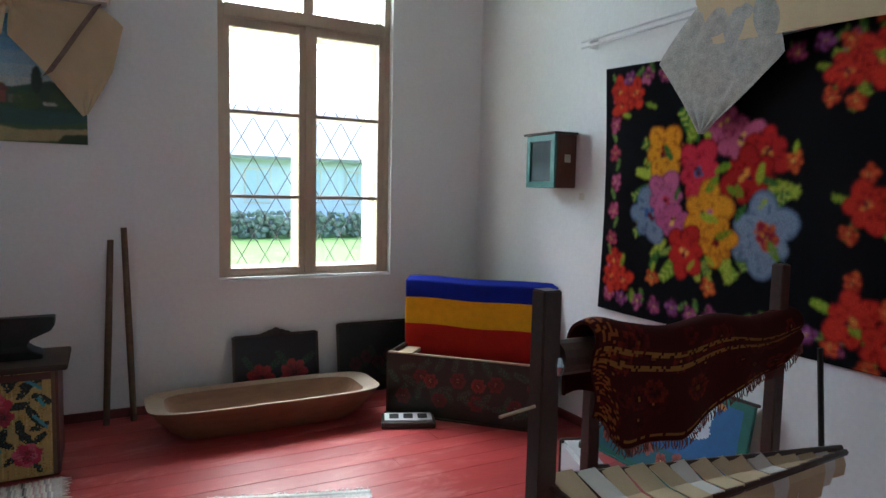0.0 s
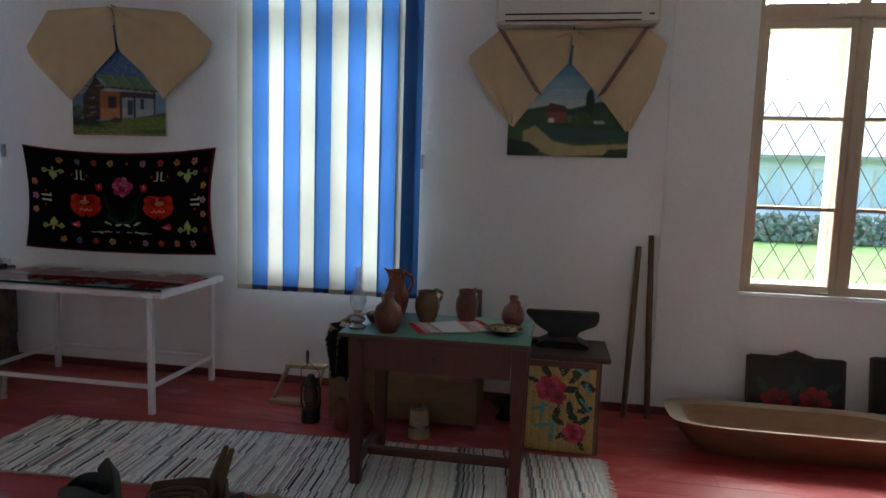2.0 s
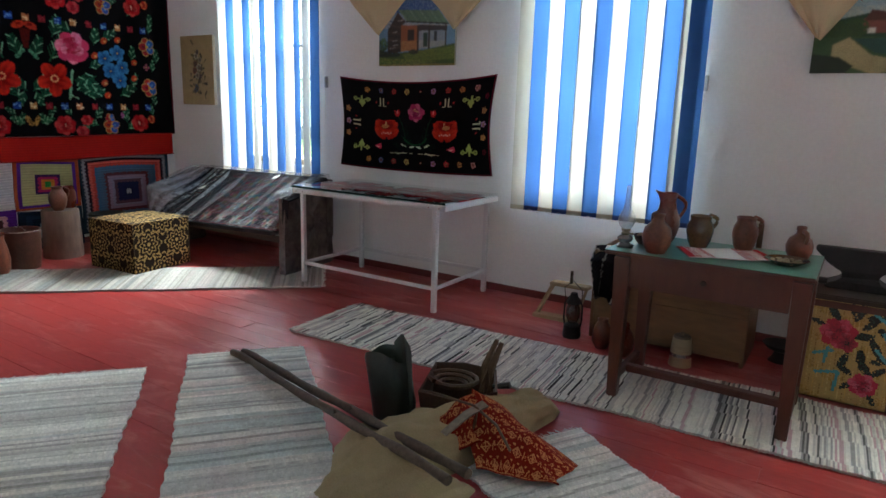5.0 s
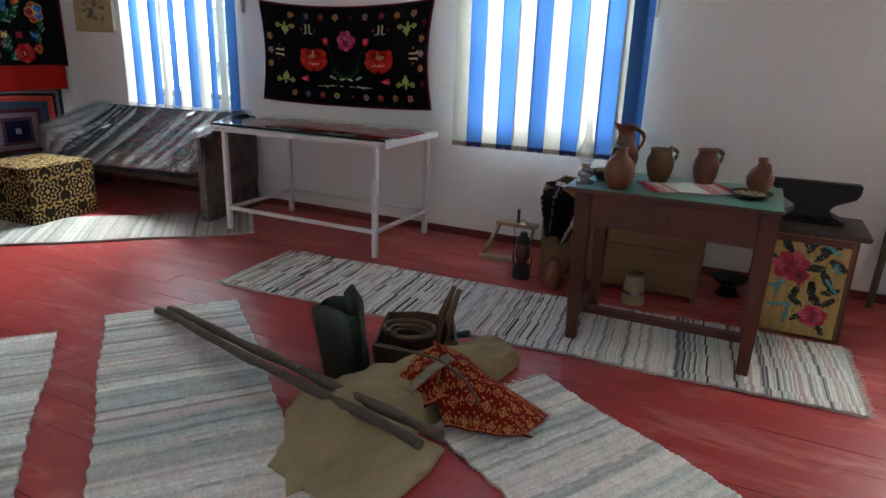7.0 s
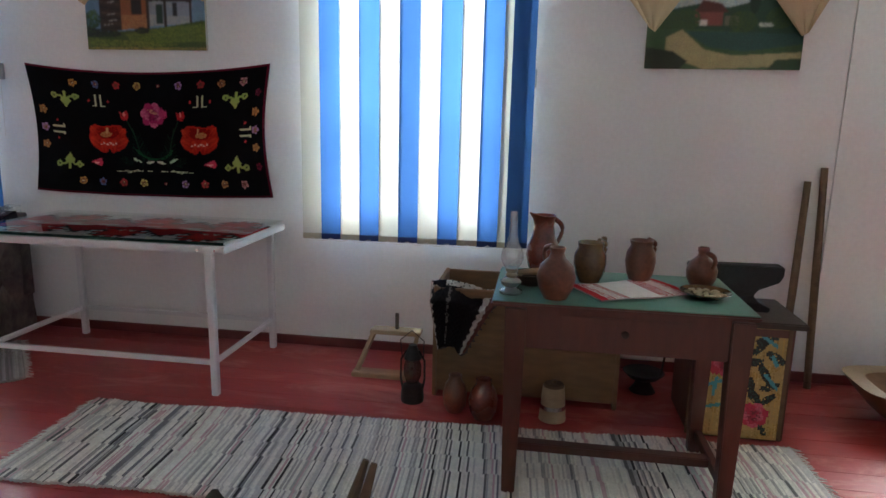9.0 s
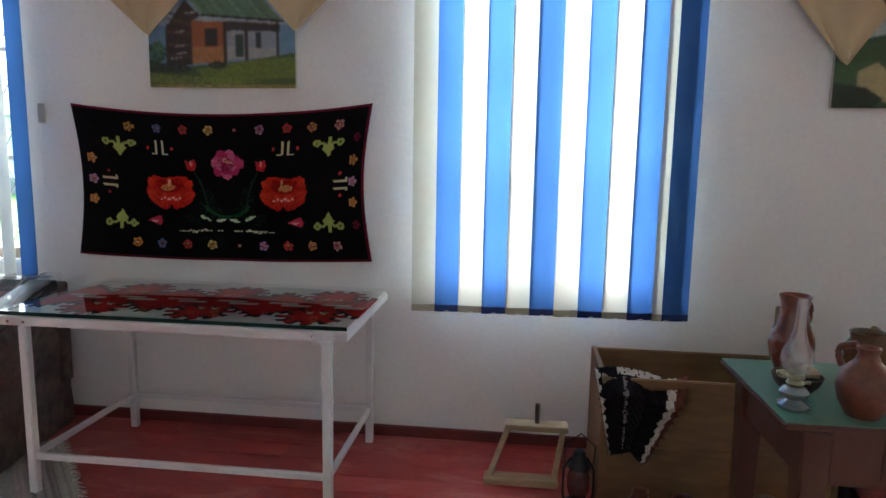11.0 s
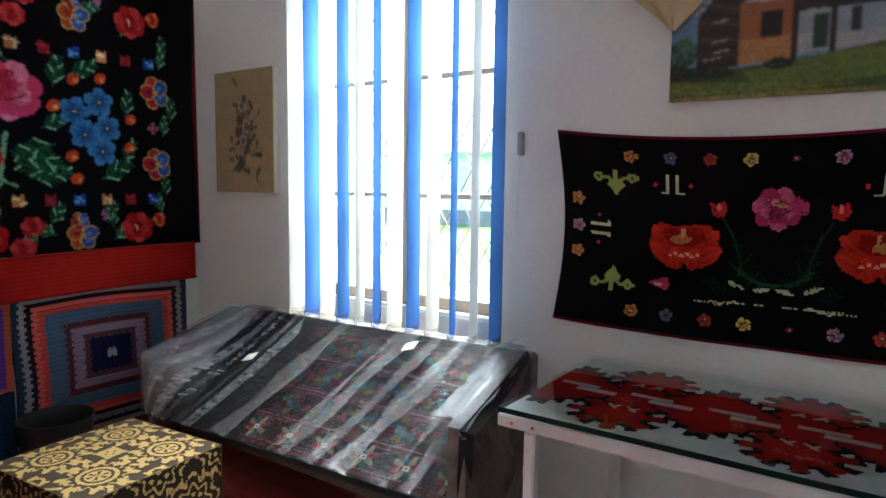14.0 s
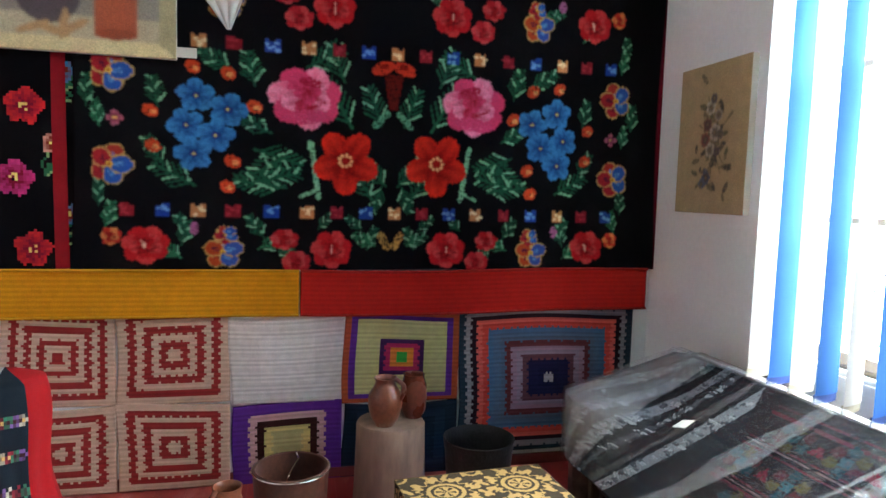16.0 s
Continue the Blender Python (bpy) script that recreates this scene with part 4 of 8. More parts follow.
for z in (0.004, 0.222):
    part("hem", tube([(0.0 + 0.047 * k, -0.056 - 0.004 * math.sin(0.42 * k), z + 0.012 * (k / 40) ** 2 - 0.006 * math.sin(0.155 * k)) for k in range(41)], 0.008, 6), RED_HEM, band)
c = Canvas(2.75, 0.226, 0.012, "d08a12")
band = thing("yellow_wool_band", pose(X0, 0.14, 0.855, 0, 0, 90), "mustard yellow ribbed wool band hung along the wall", "wool band", "wool bands")
for k in range(0, c.ny, 2):
    c.a[k] *= 0.86
dyed("weave", c, KNIT, None, lambda u, v: (u, -0.052 - 0.004 * np.sin(u * 7), v), 0.02, band)
for z in (0.004, 0.222):
    part("hem", tube([(0.06875 * k, -0.058 - 0.004 * math.sin(0.48 * k), z) for k in range(41)], 0.008, 6), YELLOW_HEM, band)


def square(w, h, rings, jag=0.0, cell=0.011):
    """One crocheted square: rings of wool from the edge inwards."""
    c = Canvas(w, h, cell, rings[0])
    for k in range(1, len(rings)):
        f = k / len(rings) / 2
        tooth = jag * (1 - 0.3 * k / len(rings)) * np.abs(((c.V * 26) % 1) - 0.5) * 2
        side = 0.2 * jag * np.abs(((c.U * 26) % 1) - 0.5) * 2
        inside = (c.U > f * w + tooth) & (c.U < w - f * w - tooth) & (c.V > f * h + side) & (c.V < h - f * h - side)
        c.put(inside, rings[k])
    stitch = 0.86 + 0.28 * (np.sin(c.V * 2 * math.pi / 0.026) * 0.5 + 0.5)
    c.a *= stitch[..., None]
    return c


BR, BE = "8c2c2c", "c0a590"
reds = [BE, BR, BE, BR, BE, BR, BE]
reds2 = [BE, BR, BE, BR, BE, BR, BE, BR]
blanket = thing("crochet_blanket", pose(X0, 0.6, 0.0, 0, 0, 90), "crocheted patchwork blanket of wool squares hung below the band", "blanket")
for k, (y0, z0, w, h, rings, jag, name) in enumerate((
        (0.60, 0.42, 0.48, 0.43, reds2, 0.014, "square"), (0.60, 0.0, 0.48, 0.42, reds, 0.014, "square"),
        (1.08, 0.42, 0.48, 0.43, reds, 0.014, "square"), (1.08, 0.0, 0.48, 0.42, reds2, 0.014, "square"),
        (1.565, 0.43, 0.485, 0.47, reds2, 0.02, "square"), (1.565, 0.005, 0.485, 0.42, reds, 0.02, "square"),
        (2.05, 0.43, 0.515, 0.47, reds, 0.02, "square"), (2.05, 0.005, 0.515, 0.42, reds, 0.02, "square"),
        (2.565, 0.41, 0.55, 0.45, ["ccc8c4", "d4d0cc"], 0.004, "square"),
        (2.58, 0.0, 0.53, 0.405, ["5c2c88", "5c2c88", "c09a98", "3a1c1c", "c8b878", "b0ac78", "b0ac78"], 0.012, "square"),
        (3.115, 0.39, 0.60, 0.47, ["a85030", "5c2c88", "b8b47c", "b8b47c", "b8b47c", "b8b47c", "402050", "a82858", "d08030", "3ca040"], 0.006, "square"),
        (3.115, 0.0, 0.60, 0.385, ["1c2c3c", "24384c", "1c2c3c", "70808c", "24384c"], 0.008, "square"),
        (3.72, 0.09, 1.0, 0.80, ["283a48", "8c8a90", "2a1a24", "c85a50", "b84038", "44607c", "4a6078", "4c5c70", "5c2c30", "8c7080", "887888", "5c3a44", "1c1c40", "1c1c40", "16183a", "a09a98"], 0.016, "square"))):
    c = square(w, h, rings, jag)
    dyed(name, c, KNIT, pose(y0 - 0.6, 0, z0), lambda u, v, w=w, h=h, k=k: (u + 0.010 * np.sin(v * 8 + k) * (w - u) / w, -0.022 - 0.006 * np.sin(5 * u + k) - 0.012 * np.exp(-((u - w / 2) / w * 3) ** 2 - ((v - h / 2) / h * 3) ** 2), v + 0.012 * np.sin(u * 6 + 2 * k) * v / h), 0.012, blanket)

# ---- rag runners on the floor ----
WHITES = ("e6e4dc", "dad8d2", "ecebe4", "c8c8c4", "e0dad4", "c4ccc8", "e4dad4")
DARKS = ("e0dcd2", "c4c0ba", "a8a4a0", "6c6868", "3a3638", "e4e0d6", "c4a4a6", "7c7a7c", "d4cec4")


def runner(x, y, turn, length, width, tints, seed, label, lean=0.0, wander=0.006):
    rng = np.random.default_rng(seed)
    c = Canvas(length, width, 0.0085, tints[0])
    n = int(length / 0.0085)
    if tints is DARKS:
        cols = np.array([lin(tints[i]) for i in rng.choice(len(tints), n, p=[.25, .16, .10, .06, .035, .18, .05, .045, .12])])
    else:
        pick, out = 0, []
        for k in range(n):
            if rng.random() < 0.25:
                pick = rng.integers(len(tints))
            out.append(np.array(lin(tints[pick])) * rng.uniform(0.82, 1.12) * (rng.uniform(0.4, 0.7) if rng.random() < 0.13 else 1))
        cols = np.array(out)
    shift = np.cumsum(rng.normal(0, 0.25, c.ny)) * 0.35
    for r in range(c.ny):
        k = np.clip(((np.arange(c.nx) + 0.5) / c.nx * n + shift[r] + lean * r).astype(int), 0, n - 1)
        c.a[r] = cols[k] * rng.uniform(0.92, 1.07, (c.nx, 1))
    if tints is not DARKS:
        c.soften(1)
    root = thing("rag_runner", pose(x, y, 0.013, -90, 0, turn), label, "rug", "rag runners on the floor")
    ph = seed * 1.7

    def warp(u, v):
        side = (v / width - 0.5) * 2
        z = v + wander * side * np.sin(u * 7 + ph) + 0.004 * np.sin(u * 60 + ph)
        lift = 0.002 + 0.003 * np.sin(u * 9 + ph) * np.sin(v * 8 + ph) + 0.0034 * np.sin(u * 2 * np.pi / 0.022)
        return u, -lift, z
    dyed("weave", c, RAG, None, warp, 0.012, root)
    r = random.Random(seed)
    for end, s in ((0, -1), (length, 1)):
        bm = bmesh.new()
        for k in range(int(width / 0.012)):
            v = 0.006 + k * 0.012
            l = r.uniform(0.02, 0.045)
            add_tube(bm, [(end, 0.001, v), (end + s * l * 0.5, 0.003, v + r.uniform(-0.008, 0.008)), (end + s * l, 0.006, v + r.uniform(-0.014, 0.014))], [0.0026, 0.0022, 0.0014], 4)
        tagged(part("fringe", bm, WHITE_LINEN, root), kind="stuff")
    return root


runner(-3.43, 3.08, 2.6, 3.31, 0.725, DARKS, 1, "striped rag runner in cream, grey and black under the table", 0.05)
runner(-3.57, 2.41, -39.7, 2.5, 0.66, WHITES, 2, "pale grey and white rag runner under the sticks")
runner(-4.04, 1.637, -40.4, 2.5, 0.70, DARKS[:3] + WHITES[:5], 3, "cream and grey striped rag runner on the red floor")
runner(-6.25, 1.89, 42.8, 3.06, 0.70, ("b8b4aa", "aca8a0", "c0bcb4", "a0a29e", "b4aaa4"), 4, "narrow off-white rag runner beneath the patterned pouf")
runner(-1.725, 2.35, -30.5, 2.3, 0.66, WHITES, 5, "white rag runner beside the canvas sack")
runner(0.45, 3.40, -107.5, 2.0, 0.78, WHITES, 6, "white fringed rag runner near the weaving stand")

# ---- pictures ----


def picture(name, canvas, m, label, deep=0.025, frame_mat=CANVAS_EDGE):
    root = thing(name, m, label, "painting", "paintings on the wall")
    part("stretcher", boxed(0, canvas.w, -deep, -0.001, 0, canvas.h, 0.003), frame_mat, root)
    canvas.soften(2)
    dyed("painted_canvas", canvas, PAINTED, pose(0, -deep - 0.002, 0), None, 0.0015, root)
    return root


c = Canvas(0.765, 0.80, 0.0048, "6f8fae")
for k in range(12):
    c.rect(0, 0.765, 0.3 + k * 0.042, 0.345 + k * 0.042, ("a9b6bf", "94a9bb", "7f9cb8", "5f8cba", "4a80b8", "3f78b4")[min(5, k // 2)], 0.8)
c.rect(0, 0.765, 0.42, 0.8, "30588f", 0.75)
c.poly([(0.09, 0.285), (0.195, 0.43), (0.28, 0.35), (0.235, 0.32), (0.235, 0.11), (0.09, 0.10)], "38271f")
for k in range(9):
    c.line(0.1, 0.12 + k * 0.031, 0.225, 0.125 + k * 0.026, 0.004, ("1c1410", "5c4638")[k % 2], 0.7)
for u, v in ((0.14, 0.2), (0.15, 0.165), (0.12, 0.14), (0.2, 0.36), (0.15, 0.27)):
    c.line(u, v, u + 0.05, v + 0.006, 0.003, "b8b0a8", 0.7)
c.poly([(0.229, 0.325), (0.41, 0.32), (0.40, 0.125), (0.232, 0.115)], "96562e")
c.poly([(0.232, 0.195), (0.405, 0.2), (0.40, 0.125), (0.232, 0.115)], "b07a48", 0.7)
c.poly([(0.408, 0.135), (0.408, 0.31), (0.69, 0.29), (0.68, 0.15)], "8c96a4")
c.poly([(0.408, 0.135), (0.408, 0.2), (0.68, 0.19), (0.68, 0.15)], "a8a8a4", 0.7)
c.poly([(0.40, 0.325), (0.40, 0.275), (0.69, 0.27), (0.69, 0.31)], "33262a")
c.poly([(0.44, 0.28), (0.55, 0.27), (0.57, 0.24), (0.43, 0.25)], "9aa0a4", 0.8)
c.rect(0.296, 0.365, 0.2, 0.288, "1e1412")
c.rect(0.456, 0.498, 0.15, 0.26, "1c3c30")
c.rect(0.562, 0.594, 0.19, 0.266, "22262c")
for u in (0.403, 0.515, 0.676):
    c.line(u, 0.12 if u < 0.6 else 0.14, u, 0.315, 0.009, "2e1f18")
c.poly([(0.195, 0.45), (0.285, 0.357), (0.70, 0.325), (0.605, 0.425)], "5f7c62")
for k in range(12):
    c.line(0.215 + k * 0.034, 0.445 - k * 0.0015, 0.29 + k * 0.035, 0.362 - k * 0.003, 0.003, ("8ca88c", "48624e", "6c8c60")[k % 3], 0.7)
c.line(0.285, 0.352, 0.70, 0.32, 0.006, "1c1816")
c.line(0.26, 0.335, 0.69, 0.308, 0.003, "a89c90", 0.7)
c.poly([(0, 0), (0, 0.14), (0.1, 0.1), (0.3, 0.11), (0.5, 0.13), (0.765, 0.17), (0.765, 0)], "3f5420")
c.poly([(0.25, 0.09), (0.5, 0.13), (0.765, 0.15), (0.765, 0.05), (0.3, 0.03)], "6a7a2c", 0.75)
c.poly([(0, 0.02), (0, 0.07), (0.3, 0.05), (0.6, 0.03), (0.4, 0.015)], "7c8436", 0.55)
c.poly([(0, 0), (0, 0.012), (0.765, 0.012), (0.765, 0)], "9c8a44", 0.7)
c.ell(0.04, 0.17, 0.055, 0.05, "2c4a2c", 0, 0.9)
c.ell(0.05, 0.2, 0.03, 0.03, "4c6c40", 0, 0.7)
c.poly([(0, 0.07), (0, 0.13), (0.22, 0.1), (0.22, 0.075)], "16201a", 0.85)
c.ell(0.36, 0.11, 0.05, 0.018, "1e2418", 0, 0.85)
picture("cottage_painting", c, pose(-4.08, Y1, 1.79), "oil painting of a log cottage with a green roof")

c = Canvas(0.785, 0.72, 0.0048, "7fa6bc")
for k in range(12):
    c.rect(0, 0.785, 0.3 + k * 0.036, 0.34 + k * 0.036, ("b8c0b8", "a0b6bc", "86a9bc", "6a9ebe", "5494ba", "4890b8")[min(5, k // 2)], 0.85)
c.poly([(0, 0.2), (0, 0.27), (0.1, 0.3), (0.25, 0.33), (0.4, 0.31), (0.6, 0.36), (0.785, 0.3), (0.785, 0.18)], "2c4a34")
c.ell(0.53, 0.36, 0.028, 0.08, "1c3424")
c.poly([(0.24, 0.22), (0.24, 0.3), (0.33, 0.32), (0.38, 0.3), (0.38, 0.22)], "8a4c40")
c.poly([(0.24, 0.29), (0.27, 0.35), (0.37, 0.33), (0.4, 0.29)], "5c3028")
c.rect(0.26, 0.3, 0.22, 0.25, "e0d8cc")
c.rect(0.39, 0.47, 0.22, 0.27, "6f6c58")
for u, v in ((0.48, 0.24), (0.12, 0.24), (0.66, 0.26), (0.2, 0.25)):
    c.ell(u, v, 0.07, 0.055, "3c5428", 0, 0.85)
c.rect(0.56, 0.63, 0.215, 0.235, "d8d4c4", 0.8)
c.poly([(0, 0), (0, 0.2), (0.3, 0.2), (0.785, 0.17), (0.785, 0)], "3f5a34")
c.poly([(0.18, 0.2), (0.3, 0.1), (0.45, 0.07), (0.785, 0.09), (0.785, 0.02), (0.3, 0.0), (0.1, 0.07), (0.1, 0.16)], "a89a6c")
c.poly([(0.2, 0.19), (0.32, 0.11), (0.5, 0.09), (0.785, 0.13), (0.785, 0.18), (0.4, 0.19)], "2f5248")
c.poly([(0, 0), (0, 0.11), (0.14, 0.09), (0.22, 0.04), (0.18, 0)], "1c2c18")
c.poly([(0.62, 0.0), (0.66, 0.05), (0.785, 0.06), (0.785, 0)], "2c4020")
picture("village_painting", c, pose(-0.805, Y1, 1.715), "oil painting of a village lane under a blue sky")

c = Canvas(0.52, 0.705, 0.0048, "b09a72")
rng = random.Random(3)
for k in range(14):
    a, l = rng.uniform(30, 150) if k < 9 else rng.uniform(200, 340), rng.uniform(0.1, 0.24)
    c.line(0.27, 0.34, 0.27 + l * math.cos(math.radians(a)) * 0.7, 0.34 + l * math.sin(math.radians(a)), 0.004, "5c5438", 0.8)
for k in range(46):
    c.leaf(0.27 + rng.gauss(0, 0.055), 0.36 + rng.gauss(0, 0.11), rng.uniform(0.04, 0.075), rng.uniform(0, 360), rng.choice(("3c3a2c", "5c5a3c", "4a4438", "6c6448")))
for u, v, r, tint in ((0.25, 0.50, 0.036, "cdc6b4"), (0.31, 0.46, 0.03, "a8a090"), (0.23, 0.42, 0.034, "6c4438"), (0.29, 0.38, 0.042, "c8beac"), (0.22, 0.35, 0.036, "8c4c3c"), (0.33, 0.37, 0.026, "7c7468"), (0.26, 0.30, 0.036, "c4baa4"), (0.31, 0.29, 0.024, "5c4a58"), (0.24, 0.17, 0.034, "4c5870"), (0.21, 0.14, 0.026, "5c6c88"), (0.27, 0.54, 0.026, "5c5464")):
    c.flower(u, v, r, 6, tint, "4a4036", "8c7a58", 20 * u * 100)
for k in range(8):
    c.ell(0.25 + rng.gauss(0, 0.04), 0.19 + rng.gauss(0, 0.05), 0.014, 0.01, rng.choice(("4c5870", "6c6448", "3c3a34")), rng.uniform(0, 180), 0.8)
picture("bouquet_painting", c, pose(-6.78, Y1, 1.418), "small beige painting of a dried flower bouquet", 0.035)

c = Canvas(0.78, 0.62, 0.007, "c8b98c")
c.rect(0.07, 0.71, 0.06, 0.56, "8c8478")
c.poly([(0.07, 0.06), (0.0, 0.0), (0.78, 0.0), (0.71, 0.06)], "d0c290")
c.poly([(0.71, 0.06), (0.78, 0), (0.78, 0.62), (0.71, 0.56)], "a89c74")
c.rect(0.07, 0.71, 0.06, 0.16, "b4a888")
c.ell(0.26, 0.24, 0.13, 0.12, "4c4044")
c.rect(0.44, 0.62, 0.08, 0.3, "a8502c")
c.ell(0.53, 0.09, 0.09, 0.025, "94421f")
c.ell(0.53, 0.3, 0.09, 0.025, "5c2c1c")
for u, v, t in ((0.2, 0.1, 20), (0.28, 0.09, -15), (0.36, 0.11, 30), (0.32, 0.12, 80)):
    c.ell(u, v, 0.07, 0.018, "b08a5c", t)
picture("still_life_painting", c, pose(X0 + 0.045, 1.555, 2.045, 0, 0, 90), "still life painting of clay pots with a cream border", 0.03)
tag = thing("paper_label", pose(X0 + 0.05, 2.335, 2.06, 0, 0, 90), "small white paper label beside the painting", "paper label")
part("card", boxed(0, 0.085, -0.004, -0.001, 0, 0.045), WHITE_LINEN, tag)

# ---- linen towels over the pictures ----
BROWN_LACE = material("brown_embroidery", (0.22, 0.15, 0.12), 0.9, scale=30, vary=0.4, bump=0.5, grain=200)


def half_towel(name, root, outer, inner, depth, mat=LINEN, pleats=3.0, label=""):
    """One wing of a draped towel between its outer and its inner edge."""
    n, m = 22, 13
    a, b = spread([(p[0], 0, p[1]) for p in outer], n), spread([(p[0], 0, p[1]) for p in inner], n)
    rows = []
    for i in range(n):
        row = []
        for j in range(m):
            f = j / (m - 1)
            p = a[i].lerp(b[i], f)
            y = -depth - 0.016 * abs(math.sin(pleats * math.pi * f + i * 0.05)) * min(1, i / 4 + 0.25) - 0.012 * math.sin(i * 0.3)
            row.append((p.x, y, p.z))
        rows.append(row)
    return smooth(part(name, loft(rows, 0.003), mat, root, label), 60)


def towel(m, left, right, pin, apex, label, lace=False):
    root = thing("draped_towel", m, label, "towel", "linen towels over pictures")
    for side, s in ((left, -1), (right, 1)):
        outer = [(pin[0], pin[1]), *side]
        tip = side[-1]
        inner = [(pin[0] + s * 0.004, pin[1] - 0.05), (apex[0] + s * 0.012, apex[1]), ((apex[0] + tip[0]) / 2 - s * 0.0, (apex[1] + tip[1]) / 2), (tip[0] - s * 0.03, tip[1] - 0.02)]
        half_towel("wing", root, outer, inner, 0.05)
        if lace:
            a, b = Vector((side[0][0], 0, side[0][1])), Vector(((apex[0] + tip[0]) / 2, 0, (apex[1] + tip[1]) / 2))
            off = Vector((0.05 * s, 0, 0.03))
            rows = []
            for i in range(12):
                p = a.lerp(b, i / 11)
                rows.append([(p.x + off.x * j, -0.082 + 0.004 * math.sin(i), p.z + off.z * j) for j in (-0.5, 0, 0.5)])
            part("embroidered_band", loft(rows, 0.003), BROWN_LACE, root, "brown embroidered band")
    smooth(part("knot", tube([(pin[0] - 0.03, -0.07, pin[1] - 0.01), (pin[0], -0.085, pin[1] - 0.03), (pin[0] + 0.02, -0.08, pin[1] - 0.09)], [0.012, 0.022, 0.008], 8), LINEN, root))
    part("pin", tube([(pin[0], 0.0, pin[1] + 0.005), (pin[0], -0.07, pin[1] + 0.005)], 0.004, 6), WIRE, root)
    return root


towel(pose(0, Y1, 0), [(-4.235, 2.69), (-4.445, 2.42), (-4.36, 2.3), (-4.09, 2.06)], [(-3.15, 2.665), (-2.925, 2.455), (-3.0, 2.33), (-3.28, 2.08)], (-3.71, 2.715), (-3.67, 2.40), "ecru linen towel draped over the cottage painting")
towel(pose(0, Y1, 0), [(-0.875, 2.53), (-1.095, 2.35), (-1.0, 2.18), (-0.80, 1.92)], [(0.05, 2.535), (0.185, 2.44), (0.12, 2.15), (-0.01, 1.90)], (-0.40, 2.53), (-0.42, 2.31), "ecru linen towel with brown embroidery over the village painting", True)
tip = thing("towel_corner", pose(X0, 2.3, 2.15, 0, 0, 90), "white towel corner with a red edge hung over the rug", "towel")
half_towel("wing", tip, [(0.05, 0.55), (0.07, 0.3), (0.25, 0.05)], [(0.42, 0.55), (0.36, 0.3), (0.27, 0.05)], 0.06, WHITE_LINEN)

# ---- rail and cloth on the east wall ----
rail = thing("curtain_rail", pose(X1, 0, 2.41), "white metal curtain rail fixed to the wall", "curtain rail")
for dz in (0, -0.035):
    part("track", tube([(-0.06, 3.52, dz), (-0.06, 1.2, dz)], 0.009, 8), WHITE_METAL, rail)
for y in (3.45, 2.4, 1.3):
    part("bracket", boxed(-0.062, -0.001, y - 0.01, y + 0.01, -0.05, 0.012, 0.003), WHITE_METAL, rail)
LACE = material("grey_lace", (0.42, 0.40, 0.36), 0.9, scale=26, vary=0.35, bump=0.6, grain=160)
east = thing("lace_towel", pose(X1, 0, 0, 0, 0, -90), "white lace towel hanging in a point over the rug", "towel")
half_towel("point", east, [(-2.62, 2.42), (-2.86, 2.17), (-2.58, 1.785)], [(-2.2, 2.42), (-2.14, 2.1), (-2.555, 1.79)], 0.07, LACE, 4)
half_towel("swag", east, [(-2.62, 2.75), (-2.63, 2.42), (-2.5, 2.2)], [(-1.3, 2.75), (-1.3, 2.3), (-1.3, 2.14)], 0.085, LINEN, 7)

# ---- materials of the things ----
RED_WOOD = material("red_brown_wood", (0.095, 0.027, 0.015), 0.42, scale=5, vary=0.3, bump=0.2, grain=40, stretch=(1, 1, 0.2), coat=0.15)
GREEN_TOP = material("green_table_paint", (0.10, 0.25, 0.18), 0.35, scale=6, vary=0.15, bump=0.1)
OLD_WOOD = material("old_brown_wood", (0.14, 0.085, 0.045), 0.65, scale=5, vary=0.3, bump=0.4, grain=36, stretch=(0.25, 1, 1))
DARK_WOOD = material("dark_worn_wood", (0.05, 0.03, 0.02), 0.6, scale=6, vary=0.35, bump=0.4, grain=40)
PALE_WOOD = material("pale_worn_wood", (0.38, 0.28, 0.17), 0.6, scale=6, vary=0.25, bump=0.3, grain=40, stretch=(0.25, 1, 1))
GREY_WOOD = material("weathered_stick", (0.10, 0.07, 0.05), 0.75, scale=9, vary=0.4, bump=0.8, grain=60)
CLAY = material("terracotta", (0.16, 0.05, 0.025), 0.36, scale=9, vary=0.42, bump=0.25, grain=60, coat=0.25)
CLAY_RED = material("red_terracotta", (0.16, 0.036, 0.02), 0.28, scale=8, vary=0.4, bump=0.2, grain=60, coat=0.4)
GLAZE = material("olive_glaze", (0.13, 0.065, 0.022), 0.2, scale=11, vary=0.35, bump=0.1, coat=0.5)
PALE_CLAY = material("terracotta", (0.16, 0.05, 0.025), 0.36, scale=9, vary=0.42, bump=0.25, grain=60, coat=0.25)
DARK_CLAY = material("dark_terracotta", (0.07, 0.026, 0.016), 0.42, scale=9, vary=0.42, bump=0.25, grain=60)
BLACK_HOLE = material("dark_inside", (0.02, 0.014, 0.01), 0.8, bump=0)
IRON = material("black_iron", (0.022, 0.02, 0.02), 0.5, 0.5, scale=16, vary=0.4, bump=0.5, grain=70)
TIN = material("bright_tin", (0.6, 0.6, 0.6), 0.25, 1.0, vary=0.1, bump=0.05)
BRASS = material("lamp_brass", (0.35, 0.30, 0.2), 0.3, 0.9, vary=0.15)
SACK = material("khaki_canvas", (0.33, 0.26, 0.15), 0.9, scale=8, vary=0.2, bump=0.4, grain=220, shine=0.15)
